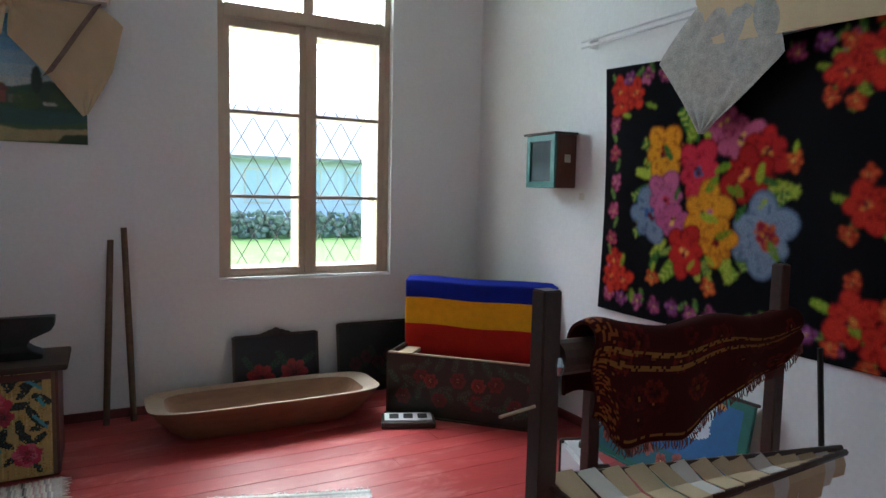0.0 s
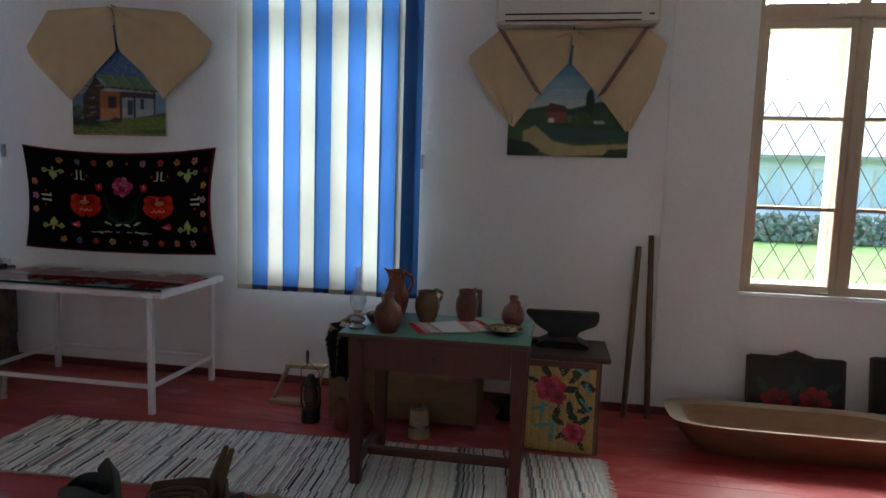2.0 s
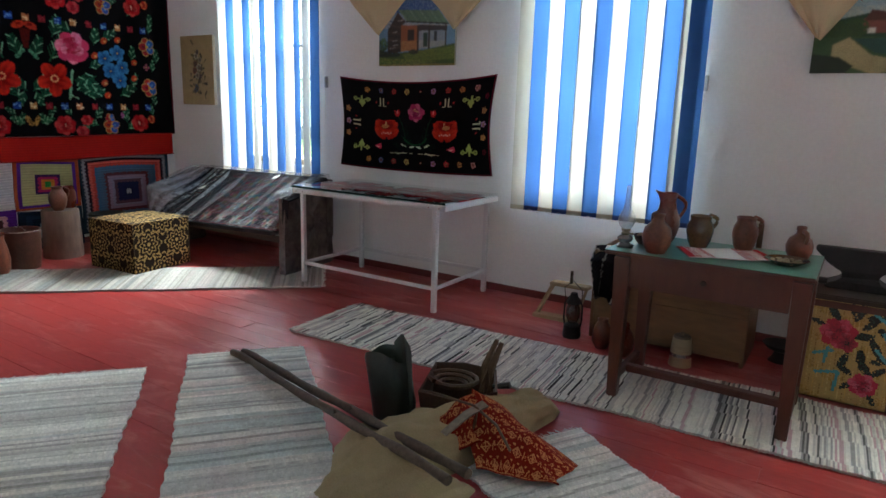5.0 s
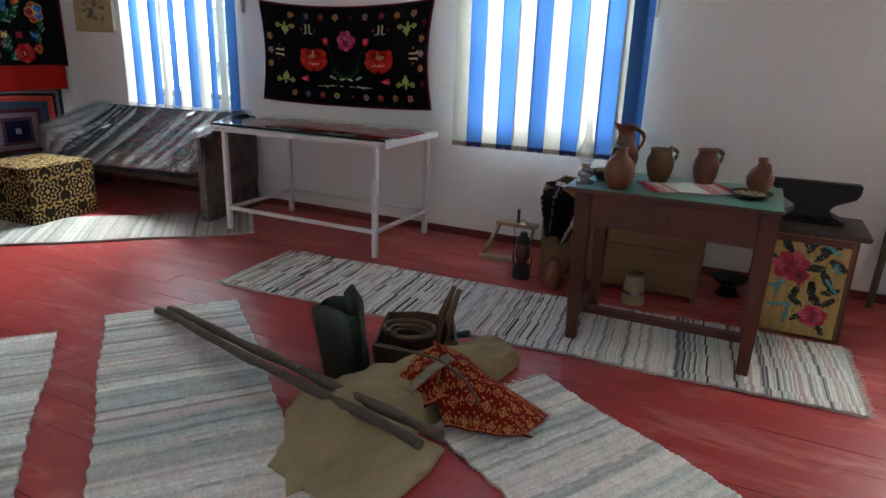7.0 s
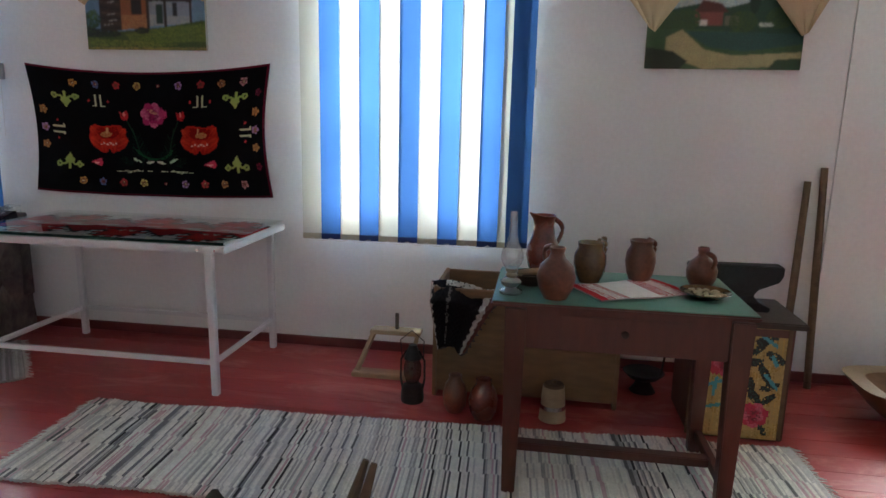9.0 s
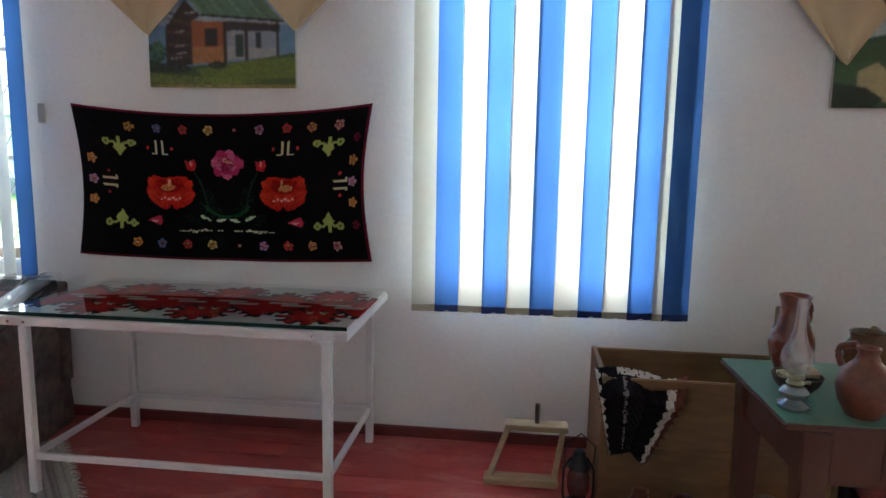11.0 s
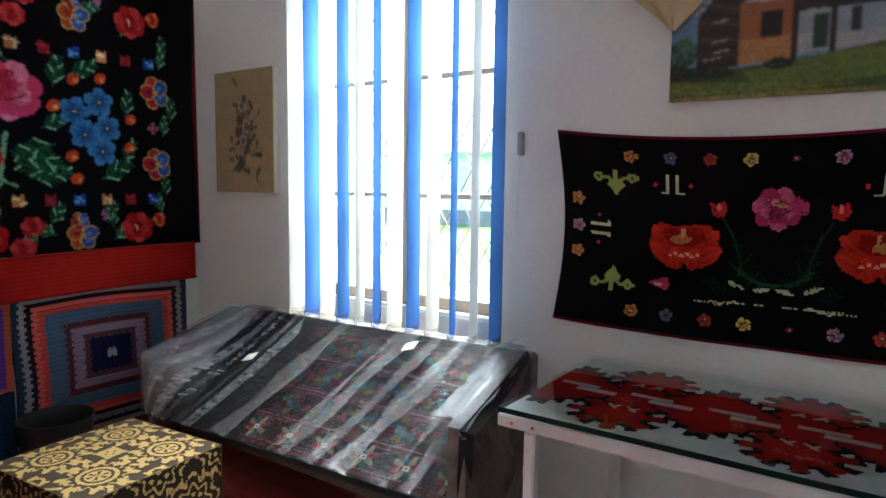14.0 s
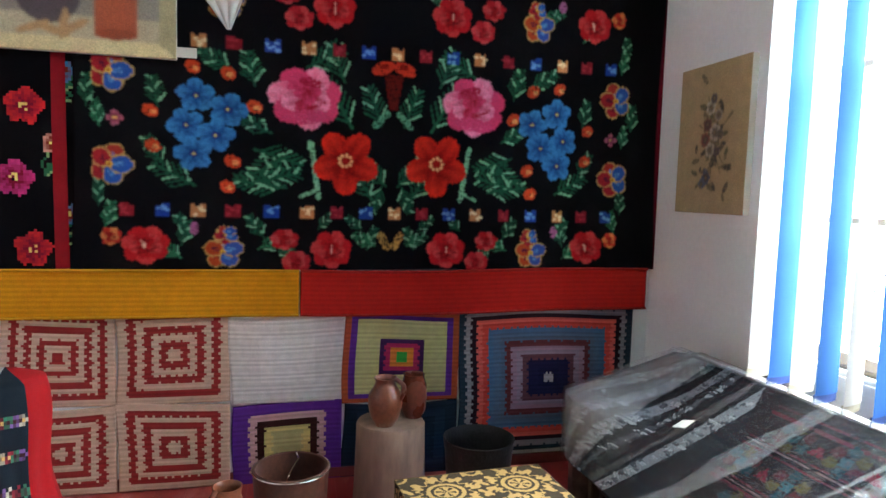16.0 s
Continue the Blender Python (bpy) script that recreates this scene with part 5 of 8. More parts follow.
LEATHER = material("black_leather", (0.014, 0.022, 0.016), 0.35, scale=10, vary=0.4, bump=0.3, grain=60)
BROWN_LEATHER = material("brown_leather", (0.09, 0.05, 0.025), 0.5, scale=12, vary=0.35, bump=0.4)
FLEECE = material("fleece", None, 1.0, attribute="dye", scale=40, vary=0.3, bump=1.0, grain=120, shine=0.15)
PRINT = material("printed_cotton", None, 0.85, attribute="dye", scale=20, vary=0.15, bump=0.3, grain=260, shine=0.15)
BOARD_PAINT = material("painted_board", None, 0.4, attribute="dye", scale=14, vary=0.25, bump=0.2, grain=50)
TEAL_PAINT = material("teal_paint", (0.03, 0.17, 0.15), 0.4, scale=9, vary=0.2, bump=0.1)
DARK_GLASS = material("dark_box_glass", (0.02, 0.03, 0.035), 0.08, bump=0)

# ---- white table with a glass top ----
table = thing("display_table", pose(-3.577, 4.36, 0), "white enamelled metal display table with a glass top", "table")
TW, TD, TH = 0.74, 0.385, 0.797
for x in (-0.63, 0.655):
    for y in (-0.37, 0.36):
        part("leg", boxed(x - 0.018, x + 0.018, y - 0.018, y + 0.018, 0, TH - 0.05, 0.004), WHITE_METAL, table)
for y in (-0.37, 0.36):
    part("rail", boxed(-0.612, 0.637, y - 0.011, y + 0.011, 0.165, 0.192, 0.003), WHITE_METAL, table)
for x in (-0.63, 0.655):
    part("rail", boxed(x - 0.011, x + 0.011, -0.352, 0.342, 0.165, 0.192, 0.003), WHITE_METAL, table)
top = part("tabletop", boxed(-TW, TW, -TD, TD, TH - 0.05, TH - 0.012, 0.003), WHITE_METAL, table)
for x in (-TW + 0.05, -TW + 0.12, TW - 0.14, TW - 0.05):
    part("screw", tube([(x, -TD + 0.002, TH - 0.033), (x, -TD - 0.004, TH - 0.033)], 0.006, 8), TIN, top)
c = Canvas(1.47, 0.73, 0.0058, "dadedc")
RUST, COAL, MID = "a81c1a", "1a1e1c", 0.365


def comb(c, u, v, w, h, pitch):
    """A stepped red lozenge edged with a comb of black teeth."""
    n = int(w / pitch)
    for k in range(-n, n + 1):
        tall = h * (1 - abs(k) / (n + 1))
        x = u + k * pitch
        c.rect(x - pitch / 2, x + pitch / 2, v - tall, v + tall, RUST)
        for s in (-1, 1):
            e = v + s * tall
            if k % 2:
                c.rect(x - pitch / 2, x + pitch / 2, min(e - s * 0.02, e + s * 0.035), max(e - s * 0.02, e + s * 0.035), COAL)
            else:
                c.rect(x - pitch / 2, x + pitch / 2, min(e - s * 0.03, e), max(e - s * 0.03, e), COAL)


for k in range(4):
    comb(c, 0.05 + 0.487 * k, MID, 0.25, 0.235, 0.021)
    c.rect(0.05 + 0.487 * k - 0.1, 0.05 + 0.487 * k + 0.1, MID - 0.14, MID + 0.14, "b82420", 0.6)
for k in range(3):
    u = 0.295 + 0.487 * k
    for s in (-1, 1):
        v = MID + s * 0.19
        r = np.hypot((c.U - u) / 1.05, c.V - v)
        d = np.arctan2(c.V - v, c.U - u)
        c.put(r < 0.125 + 0.02 * np.sign(np.sin(12 * d)), COAL)
        c.put(r < 0.108 + 0.024 * np.sign(np.sin(8 * d + 0.4)), "b01e1a")
        c.put((r < 0.05) & (np.sin(8 * d) > 0), "c83226")
        for q in (-1, 1):
            c.line(u + q * 0.03 - 0.015, v - s * 0.075, u + q * 0.03 + 0.012, v - s * 0.045, 0.0055, "c8c4b4")
            c.line(u + q * 0.03 + 0.014, v - s * 0.075, u + q * 0.03, v - s * 0.05, 0.005, "c8c4b4")
    c.rect(u - 0.07, u + 0.07, MID - 0.1, MID + 0.1, RUST)
for k in range(7):
    u = 0.0 + 0.2435 * k
    c.rect(u + 0.03, u + 0.165, MID + 0.004, MID + 0.036, "c4c4c0")
    c.rect(u + 0.10, u + 0.235, MID - 0.034, MID - 0.002, "c4c4c0")
cloth = thing("patterned_towel", pose(-3.577 - 0.735, 4.36 - 0.365, TH - 0.004, -90, 0, 0), "white towel woven in red and black zigzags under glass", "towel")
dyed("weave", c, PRINT, None, None, 0.006, cloth)
glass = thing("glass_sheet", pose(-3.577, 4.36, TH), "clear glass sheet lying on the display table", "glass sheet")
part("pane", loft([[(-TW + 0.002, -TD + 0.002, 0.008), (TW - 0.002, -TD + 0.002, 0.008)], [(-TW + 0.002, TD - 0.002, 0.008), (TW - 0.002, TD - 0.002, 0.008)]]), TABLE_GLASS, glass).visible_shadow = False
part("edge", boxed(-TW + 0.002, TW - 0.002, -TD - 0.003, -TD + 0.0005, -0.006, 0.0095), GLASS_EDGE, glass, "dark green polished edge")

# ---- brown table with a green top ----
table = thing("wooden_table", pose(-1.0, 3.61, 0.006), "old red-brown wooden table with a green painted top", "table")
top = part("tabletop", boxed(-0.48, 0.45, -0.285, 0.285, 0.757, 0.775, 0.006), RED_WOOD, table)
part("painted_surface", boxed(-0.476, 0.446, -0.281, 0.281, 0.7755, 0.779, 0.001), GREEN_TOP, top, "worn green painted surface")


def tapered(x, y, w0, w1, z0, z1):
    bm = bmesh.new()
    made = bmesh.ops.create_cube(bm, size=1)["verts"]
    for v in made:
        w = w1 if v.co.z > 0 else w0
        v.co = Vector((x + v.co.x * w, y + v.co.y * w, z1 if v.co.z > 0 else z0))
    bmesh.ops.bevel(bm, geom=list(bm.edges), offset=0.004, segments=2, affect='EDGES')
    return bm


for x in (-0.39, 0.40):
    for y in (-0.235, 0.23):
        part("leg", tapered(x, y, 0.05, 0.078, 0, 0.75), RED_WOOD, table)
part("apron", boxed(-0.35, 0.36, -0.262, -0.238, 0.60, 0.756, 0.003), RED_WOOD, table)
drawer = part("drawer_front", boxed(-0.22, 0.23, -0.2665, -0.2625, 0.625, 0.735, 0.0015), RED_WOOD, table)
part("knob", lathe([(0, 0.0), (0.008, 0.0), (0.008, 0.006), (0.014, 0.012), (0.012, 0.018), (0, 0.02)], 12), DARK_WOOD, drawer).matrix_basis = pose(0.0, -0.267, 0.68, 90, 0, 0)
part("apron", boxed(-0.35, 0.36, 0.235, 0.259, 0.60, 0.756, 0.003), RED_WOOD, table)
for x in (-0.41, 0.40):
    part("apron", boxed(x, x + 0.024, -0.196, 0.19, 0.60, 0.756, 0.003), RED_WOOD, table)
    part("stretcher", boxed(x - 0.005, x + 0.025, -0.21, 0.205, 0.07, 0.115, 0.004), RED_WOOD, table)
part("stretcher", boxed(-0.385, 0.395, -0.05, 0.0, 0.075, 0.112, 0.004), RED_WOOD, table)
TT = 0.786


def handle_path(r0, z0, r1, z1, bulge, turn, n=9):
    out = []
    for k in range(n):
        f = k / (n - 1)
        r = r0 + (r1 - r0) * f + bulge * math.sin(math.pi * f)
        out.append((r * math.cos(radians(turn)), r * math.sin(radians(turn)), z0 + (z1 - z0) * f + 0.012 * math.sin(math.pi * f)))
    return out


def jug(name, x, y, z, profile, mat, label, handle=None, lip=None, category="jug", group="clay jugs"):
    root = thing(name, pose(x, y, z), label, category, group)
    profile = [(r * 0.95, h * 0.95) for r, h in profile]
    body = lathe(profile, 30, wobble=0.02)
    if lip is not None:
        top = max(p[1] for p in profile)
        d = Vector((math.cos(radians(lip)), math.sin(radians(lip)), 0))
        for v in body.verts:
            k = max(0.0, (v.co.z - top * 0.86) / (top * 0.14)) * max(0.0, Vector((v.co.x, v.co.y, 0)).normalized().dot(d) if v.co.xy.length > 1e-4 else 0) ** 6
            v.co += d * 0.03 * k + Vector((0, 0, 0.016 * k))
    smooth(part("body", body, mat, root), 60)
    if handle:
        smooth(part("handle", tube(handle_path(*handle), [0.011] * 4 + [0.009] * 5, 8), mat, root), 60)
    return root


def hollow(outer, wall=0.006):
    """An outer profile turned back down the inside."""
    top = outer[-1]
    inner = [(max(r - wall, 0.004), max(z, outer[0][1] + wall)) for r, z in reversed(outer[1:])]
    return [(0, outer[0][1])] + outer + [(top[0] - wall / 2, top[1] + wall / 3)] + inner + [(0, outer[0][1] + wall)]


jug("clay_pitcher", -1.30, 3.77, TT, hollow([(0.046, 0), (0.062, 0.04), (0.073, 0.09), (0.07, 0.13), (0.05, 0.18), (0.043, 0.22), (0.046, 0.25), (0.052, 0.268)]), CLAY_RED, "tall red clay pitcher with a spout and handle", (0.048, 0.24, 0.066, 0.12, 0.045, 40), 220)
jug("glazed_jug", -1.11, 3.69, TT, hollow([(0.042, 0), (0.058, 0.035), (0.069, 0.085), (0.067, 0.12), (0.052, 0.15), (0.056, 0.172)]), GLAZE, "olive glazed clay jug with a round handle", (0.052, 0.165, 0.066, 0.09, 0.04, 48))
jug("clay_jug", -0.905, 3.74, TT, hollow([(0.04, 0), (0.055, 0.04), (0.064, 0.09), (0.06, 0.13), (0.045, 0.16), (0.05, 0.182)]), CLAY, "brown clay jug with a round handle", (0.046, 0.172, 0.062, 0.09, 0.038, 45))
jug("round_clay_jug", -1.25, 3.41, TT, hollow([(0.045, 0), (0.066, 0.04), (0.075, 0.085), (0.064, 0.13), (0.034, 0.16), (0.026, 0.18), (0.032, 0.20)]), CLAY, "squat round clay jug with a narrow neck", (0.03, 0.19, 0.066, 0.12, 0.03, 125))
jug("clay_flask", -0.66, 3.75, TT, hollow([(0.045, 0), (0.06, 0.03), (0.064, 0.065), (0.052, 0.1), (0.024, 0.125), (0.02, 0.14), (0.024, 0.145), (0.024, 0.162)]), CLAY, "small clay flask with a stopper", (0.022, 0.135, 0.056, 0.08, 0.025, -60))

plate = thing("clay_plate", pose(-0.69, 3.545, TT), "glazed plate with dried beans on the table", "plate")
smooth(part("dish", lathe(hollow([(0.05, 0), (0.07, 0.012), (0.095, 0.026)], 0.005), 30), GLAZE, plate), 50)
bm = bmesh.new()
rng = random.Random(6)
for k in range(60):
    d, r = rng.uniform(0, 6.28), 0.07 * math.sqrt(rng.random())
    for v in bmesh.ops.create_icosphere(bm, subdivisions=1, radius=0.007)["verts"]:
        v.co = Vector((v.co.x * 1.5 + r * math.cos(d), v.co.y + r * math.sin(d), v.co.z * 0.8 + 0.016))
tagged(part("beans", bm, PALE_WOOD, plate), kind="stuff")
bowl = thing("dark_bowl", pose(-1.345, 3.60, TT), "dark wooden bowl holding pale spoons", "bowl")
smooth(part("dish", lathe(hollow([(0.045, 0), (0.062, 0.02), (0.072, 0.045)], 0.006), 26), DARK_WOOD, bowl), 50)
for k in range(3):
    part("spoon", tube([(-0.05, -0.02 + 0.02 * k, 0.044), (0.0, -0.015 + 0.02 * k, 0.05), (0.055, -0.01 + 0.018 * k, 0.052)], [0.006, 0.009, 0.014], 6), PALE_WOOD, bowl)

lamp = thing("oil_lamp", pose(-1.415, 3.445, TT), "paraffin lamp with a glass chimney standing on the table", "oil lamp")
LAMP_BASE = material("lamp_enamel", (0.32, 0.33, 0.34), 0.12, 0.5, bump=0.03, coat=0.6)
smooth(part("foot", lathe([(0, 0), (0.042, 0), (0.044, 0.01), (0.026, 0.018), (0.02, 0.024), (0.036, 0.034), (0.04, 0.046), (0.03, 0.058), (0.018, 0.062), (0, 0.062)], 28), LAMP_BASE, lamp, "silvery foot and oil font"), 40)
smooth(part("burner", lathe([(0, 0.062), (0.018, 0.062), (0.024, 0.07), (0.017, 0.08), (0.024, 0.086), (0.022, 0.096), (0, 0.096)], 20), BRASS, lamp), 40)
part("wick_knob", tube([(0.018, 0, 0.07), (0.04, 0, 0.07)], [0.003, 0.006], 6), BRASS, lamp)
ch = smooth(part("chimney", lathe([(0.022, 0.094), (0.034, 0.11), (0.043, 0.134), (0.04, 0.16), (0.024, 0.19), (0.016, 0.225), (0.013, 0.31)], 24), LAMP_GLASS, lamp, "clear glass chimney"), 60)
ch.visible_shadow = False

c = Canvas(0.40, 0.24, 0.0045, "e4e2dc")
for u in list(np.arange(0.0, 0.12, 0.014)) + list(np.arange(0.27, 0.40, 0.014)):
    c.rect(u, u + 0.008, 0, 0.24, "a8242c", 0.9)
c.rect(0, 0.03, 0, 0.24, "b01c24")
c.rect(0.375, 0.40, 0, 0.24, "b01c24")
cloth = thing("striped_napkin", pose(-1.085, 3.375, TT + 0.006, -90, 0, 28), "white napkin with woven red end stripes", "napkin")
dyed("weave", c, PRINT, None, lambda u, v: (u, -0.003 - 0.003 * np.sin(u * 18 + v * 9), v), 0.005, cloth)

# ---- long wooden bin behind the table, with a fleece ----
BIN_WOOD = material("bin_wood", (0.21, 0.115, 0.05), 0.6, scale=5, vary=0.3, bump=0.4, grain=36, stretch=(0.25, 1, 1))
bin_ = thing("wooden_bin", pose(-1.38, 4.43, 0), "open brown wooden storage bin standing by the wall", "bin")
for name, b in (("back_board", (-0.43, 0.47, 0.20, 0.222, 0.03, 0.585)), ("front_board", (-0.43, 0.47, -0.222, -0.20, 0.30, 0.585)), ("lower_board", (-0.43, 0.47, -0.215, -0.197, 0.03, 0.296)), ("end_board", (-0.452, -0.43, -0.222, 0.222, 0.0, 0.59)), ("end_board", (0.47, 0.492, -0.222, 0.222, 0.0, 0.59)), ("bottom_board", (-0.43, 0.47, -0.196, 0.199, 0.03, 0.05))):
    part(name, boxed(*b, 0.004), BIN_WOOD, bin_)
stick = thing("wooden_post", pose(-0.95, 4.78, 0), "plain wooden post leaning on the wall behind the bin", "post")
part("shaft", tapered(0, 0.0, 0.036, 0.03, 0.0, 0.79), OLD_WOOD, stick)
c = Canvas(0.42, 0.46, 0.0075, "171114")
jag = 0.006 * np.sin(c.V * 120) + 0.004 * np.sin(c.V * 47)
c.put((c.U > 0.335 + jag) & (c.U < 0.375 + jag), "b4aca4")
c.put(c.U > 0.375 + jag, "5c342c")
c.put((c.U < 0.012 + jag), "b8b0a8")
c.put((c.U > 0.12 + jag * 0.5) & (c.U < 0.135 - jag), "6c6460", 0.7)
c.rect(0.1, 0.3, 0.43, 0.46, "c0b8b0", 0.9)
fleece = thing("fleece_rug", pose(-1.72, 4.20, 0.27), "black and white shaggy fleece hanging over the bin's corner", "fleece")


def fleece_warp(u, v):
    a, b = u / 0.42, v / 0.46
    n = np.sin(u * 160) * np.sin(v * 140) * 0.006
    x = -0.14 + u * (0.34 + 0.56 * b) + 0.06 * (1 - b)
    y = -0.035 - 0.05 * np.abs(np.sin(1.7 * np.pi * a)) * (1 - 0.4 * b) + n + np.where(b > 0.75, (b - 0.75) * 0.5, 0)
    z = 0.327 - (0.46 - v) * 0.64 - 0.05 * np.abs(a - 0.6) * (1 - b) + 0.02 * np.sin(a * 6)
    return x, y, z


dyed("pelt", c, FLEECE, None, fleece_warp, 0.02, fleece)

# ---- small things on the floor by the wall ----
tool = thing("wooden_stand", pose(-2.15, 4.42, 0), "small pale wooden frame stand with a slanting leg", "wooden stand")
part("base_board", boxed(-0.165, 0.17, -0.055, 0.03, 0, 0.028, 0.004), PALE_WOOD, tool)
part("top_board", boxed(-0.075, 0.21, 0.01, 0.10, 0.235, 0.26, 0.004), PALE_WOOD, tool)
part("leg", tube([(-0.14, -0.02, 0.028), (-0.06, 0.05, 0.236)], 0.016, 4), PALE_WOOD, tool)
part("leg", tube([(0.15, -0.02, 0.028), (0.19, 0.05, 0.236)], 0.014, 4), PALE_WOOD, tool)
part("peg", tube([(0.07, 0.06, 0.258), (0.07, 0.06, 0.35)], 0.011, 8), DARK_WOOD, tool)
SOOTY_GLASS = clear("sooty_glass", (0.45, 0.40, 0.36), even=0.08, haze=0.02)
lantern = thing("stable_lantern", pose(-1.92, 4.13, 0), "rusty dark stable lantern with a wire handle", "lantern")
smooth(part("tank", lathe([(0, 0), (0.058, 0), (0.06, 0.02), (0.055, 0.08), (0.03, 0.1), (0, 0.1)], 20), IRON, lantern))
smooth(part("globe", lathe([(0.03, 0.1), (0.045, 0.14), (0.045, 0.19), (0.03, 0.23)], 20), SOOTY_GLASS, lantern)).visible_shadow = False
smooth(part("cap", lathe([(0, 0.3), (0.02, 0.3), (0.028, 0.27), (0.045, 0.24), (0.045, 0.228), (0, 0.228)], 20), IRON, lantern))
for s in (-1, 1):
    part("side_tube", tube([(s * 0.05, 0, 0.06), (s * 0.062, 0, 0.12), (s * 0.06, 0, 0.22), (s * 0.03, 0, 0.27)], 0.006, 6), IRON, lantern)
part("bail", tube([(-0.055, 0, 0.23), (-0.06, -0.02, 0.33), (0, -0.03, 0.385), (0.06, -0.02, 0.33), (0.055, 0, 0.23)], 0.003, 6), IRON, lantern)
pot = [(0.045, 0), (0.068, 0.04), (0.075, 0.1), (0.06, 0.15), (0.038, 0.18), (0.042, 0.2)]
jug("clay_pot", -1.69, 4.05, 0, hollow([(r * 0.85, z) for r, z in pot]), CLAY, "round brown clay pot standing on the floor", None, None, "pot", "pots under the table")
jug("clay_pot", -1.545, 4.0, 0, hollow([(r, z * 1.05) for r, z in pot]), CLAY_RED, "round red clay pot standing on the floor", None, None, "pot", "pots under the table")
can = thing("wooden_can", pose(-1.21, 4.06, 0.0), "tapered wooden can with a metal band and lid", "can")
smooth(part("body", lathe([(0, 0), (0.066, 0), (0.052, 0.17), (0, 0.17)], 22), PALE_WOOD, can), 40)
part("band", lathe([(0.061, 0.06), (0.0635, 0.06), (0.0615, 0.08), (0.059, 0.08)], 22), TIN, can)
part("lid", lathe([(0, 0.17), (0.05, 0.17), (0.046, 0.182), (0.012, 0.186), (0.012, 0.2), (0, 0.2)], 20), OLD_WOOD, can)
ladle = thing("iron_ladle", pose(-0.72, 4.5, 0.0), "black iron pan with a long wire handle", "pan")
smooth(part("bowl", lathe(hollow([(0.03, 0.06), (0.08, 0.08), (0.11, 0.11)], 0.004), 22), IRON, ladle))
part("handle", tube([(0.09, 0, 0.1), (0.12, 0.05, 0.25), (0.13, 0.2, 0.45)], 0.006, 6), IRON, ladle)
part("rest", lathe([(0, 0), (0.07, 0), (0.05, 0.03), (0.035, 0.06), (0, 0.06)], 16), IRON, ladle)

# ---- anvil on a box with a painted panel ----
box = thing("wooden_cabinet", pose(-0.37, 4.22, 0), "small brown cabinet with a thick top board", "cabinet")
part("body", boxed(-0.215, 0.205, -0.2, 0.2, 0.0, 0.54, 0.005), RED_WOOD, box)
part("top_board", boxed(-0.25, 0.25, -0.22, 0.22, 0.541, 0.57, 0.006), DARK_WOOD, box)
c = Canvas(0.385, 0.53, 0.0065, "b49a5c")
c.put((np.sin(c.V * 40 + 3 * np.sin(c.U * 9)) > 0.6), "a4863c", 0.5)
for k in range(22):
    c.line(0.02 + 0.017 * k, 0.01, 0.02 + 0.017 * k + 0.01 * math.sin(k), 0.52, 0.003, ("c8b070", "94783c", "c0a058")[k % 3], 0.5)
for u, v, t, z in ((0.13, 0.43, 120, 0.1), (0.2, 0.44, 70, 0.1), (0.25, 0.46, 20, 0.1), (0.3, 0.42, -30, 0.1), (0.28, 0.36, -60, 0.1), (0.24, 0.3, -80, 0.1), (0.19, 0.27, -110, 0.09), (0.24, 0.24, -50, 0.1), (0.29, 0.24, 20, 0.09), (0.3, 0.17, 40, 0.08), (0.22, 0.16, 150, 0.08), (0.07, 0.4, 160, 0.07), (0.2, 0.36, 10, 0.1), (0.24, 0.4, 50, 0.09), (0.19, 0.47, 100, 0.06), (0.23, 0.12, 220, 0.07), (0.3, 0.08, -60, 0.07)):
    c.leaf(u, v, z, t, "0e1a16", "24443a")
for u, v, a, b in ((0.04, 0.24, 0.12, 0.27), (0.06, 0.14, 0.15, 0.16), (0.15, 0.06, 0.16, 0.16), (0.31, 0.31, 0.36, 0.25), (0.09, 0.2, 0.1, 0.28), (0.27, 0.5, 0.34, 0.45), (0.33, 0.4, 0.35, 0.36)):
    c.line(u, v, a, b, 0.008, "4c9aa8")
c.rose(0.135, 0.365, 0.085, "74102a", "b01e3c", "cc5068")
c.flower(0.18, 0.32, 0.05, 5, "b02840", "74142c", "2c1018")
c.rose(0.275, 0.115, 0.066, "74102a", "b82446", "d06078")
panel = thing("flower_panel", pose(-0.58, 4.014, 0.008, -0.7, 0, 0), "pale board painted with pink roses leaning on the cabinet", "painted panel")
dyed("painted_face", c, PAINTED, None, None, 0.006, panel)
for b in ((-0.018, 0.0, -0.004, 0.012, 0, 0.548), (0.385, 0.403, -0.004, 0.012, 0, 0.548), (0.0, 0.385, -0.004, 0.012, 0.531, 0.548), (0.0, 0.385, -0.004, 0.012, -0.004, -0.0005)):
    part("edge_strip", boxed(*b, 0.002), OLD_WOOD, panel)
anvil = thing("iron_anvil", pose(-0.39, 4.24, 0.571), "black iron anvil resting on a cabinet", "anvil")
prof = [(-0.15, 0.0), (0.15, 0.0), (0.155, 0.02), (0.1, 0.045), (0.08, 0.07), (0.1, 0.1), (0.19, 0.14), (0.208, 0.17), (0.208, 0.212), (-0.215, 0.212), (-0.22, 0.19), (-0.155, 0.132), (-0.115, 0.106), (-0.085, 0.09), (-0.08, 0.065), (-0.1, 0.045), (-0.155, 0.02)]
bm = bmesh.new()
rows = []
for y, s in ((-0.075, 1.0), (0.075, 1.0)):
    rows.append([bm.verts.new((x, y * (1 if z < 0.05 else 0.72 if z < 0.16 else 0.62 if x > -0.12 else 0.25), z)) for x, z in prof])
n = len(prof)
for k in range(n):
    bm.faces.new((rows[0][k], rows[0][(k + 1) % n], rows[1][(k + 1) % n], rows[1][k]))
bm.faces.new(rows[0][::-1])
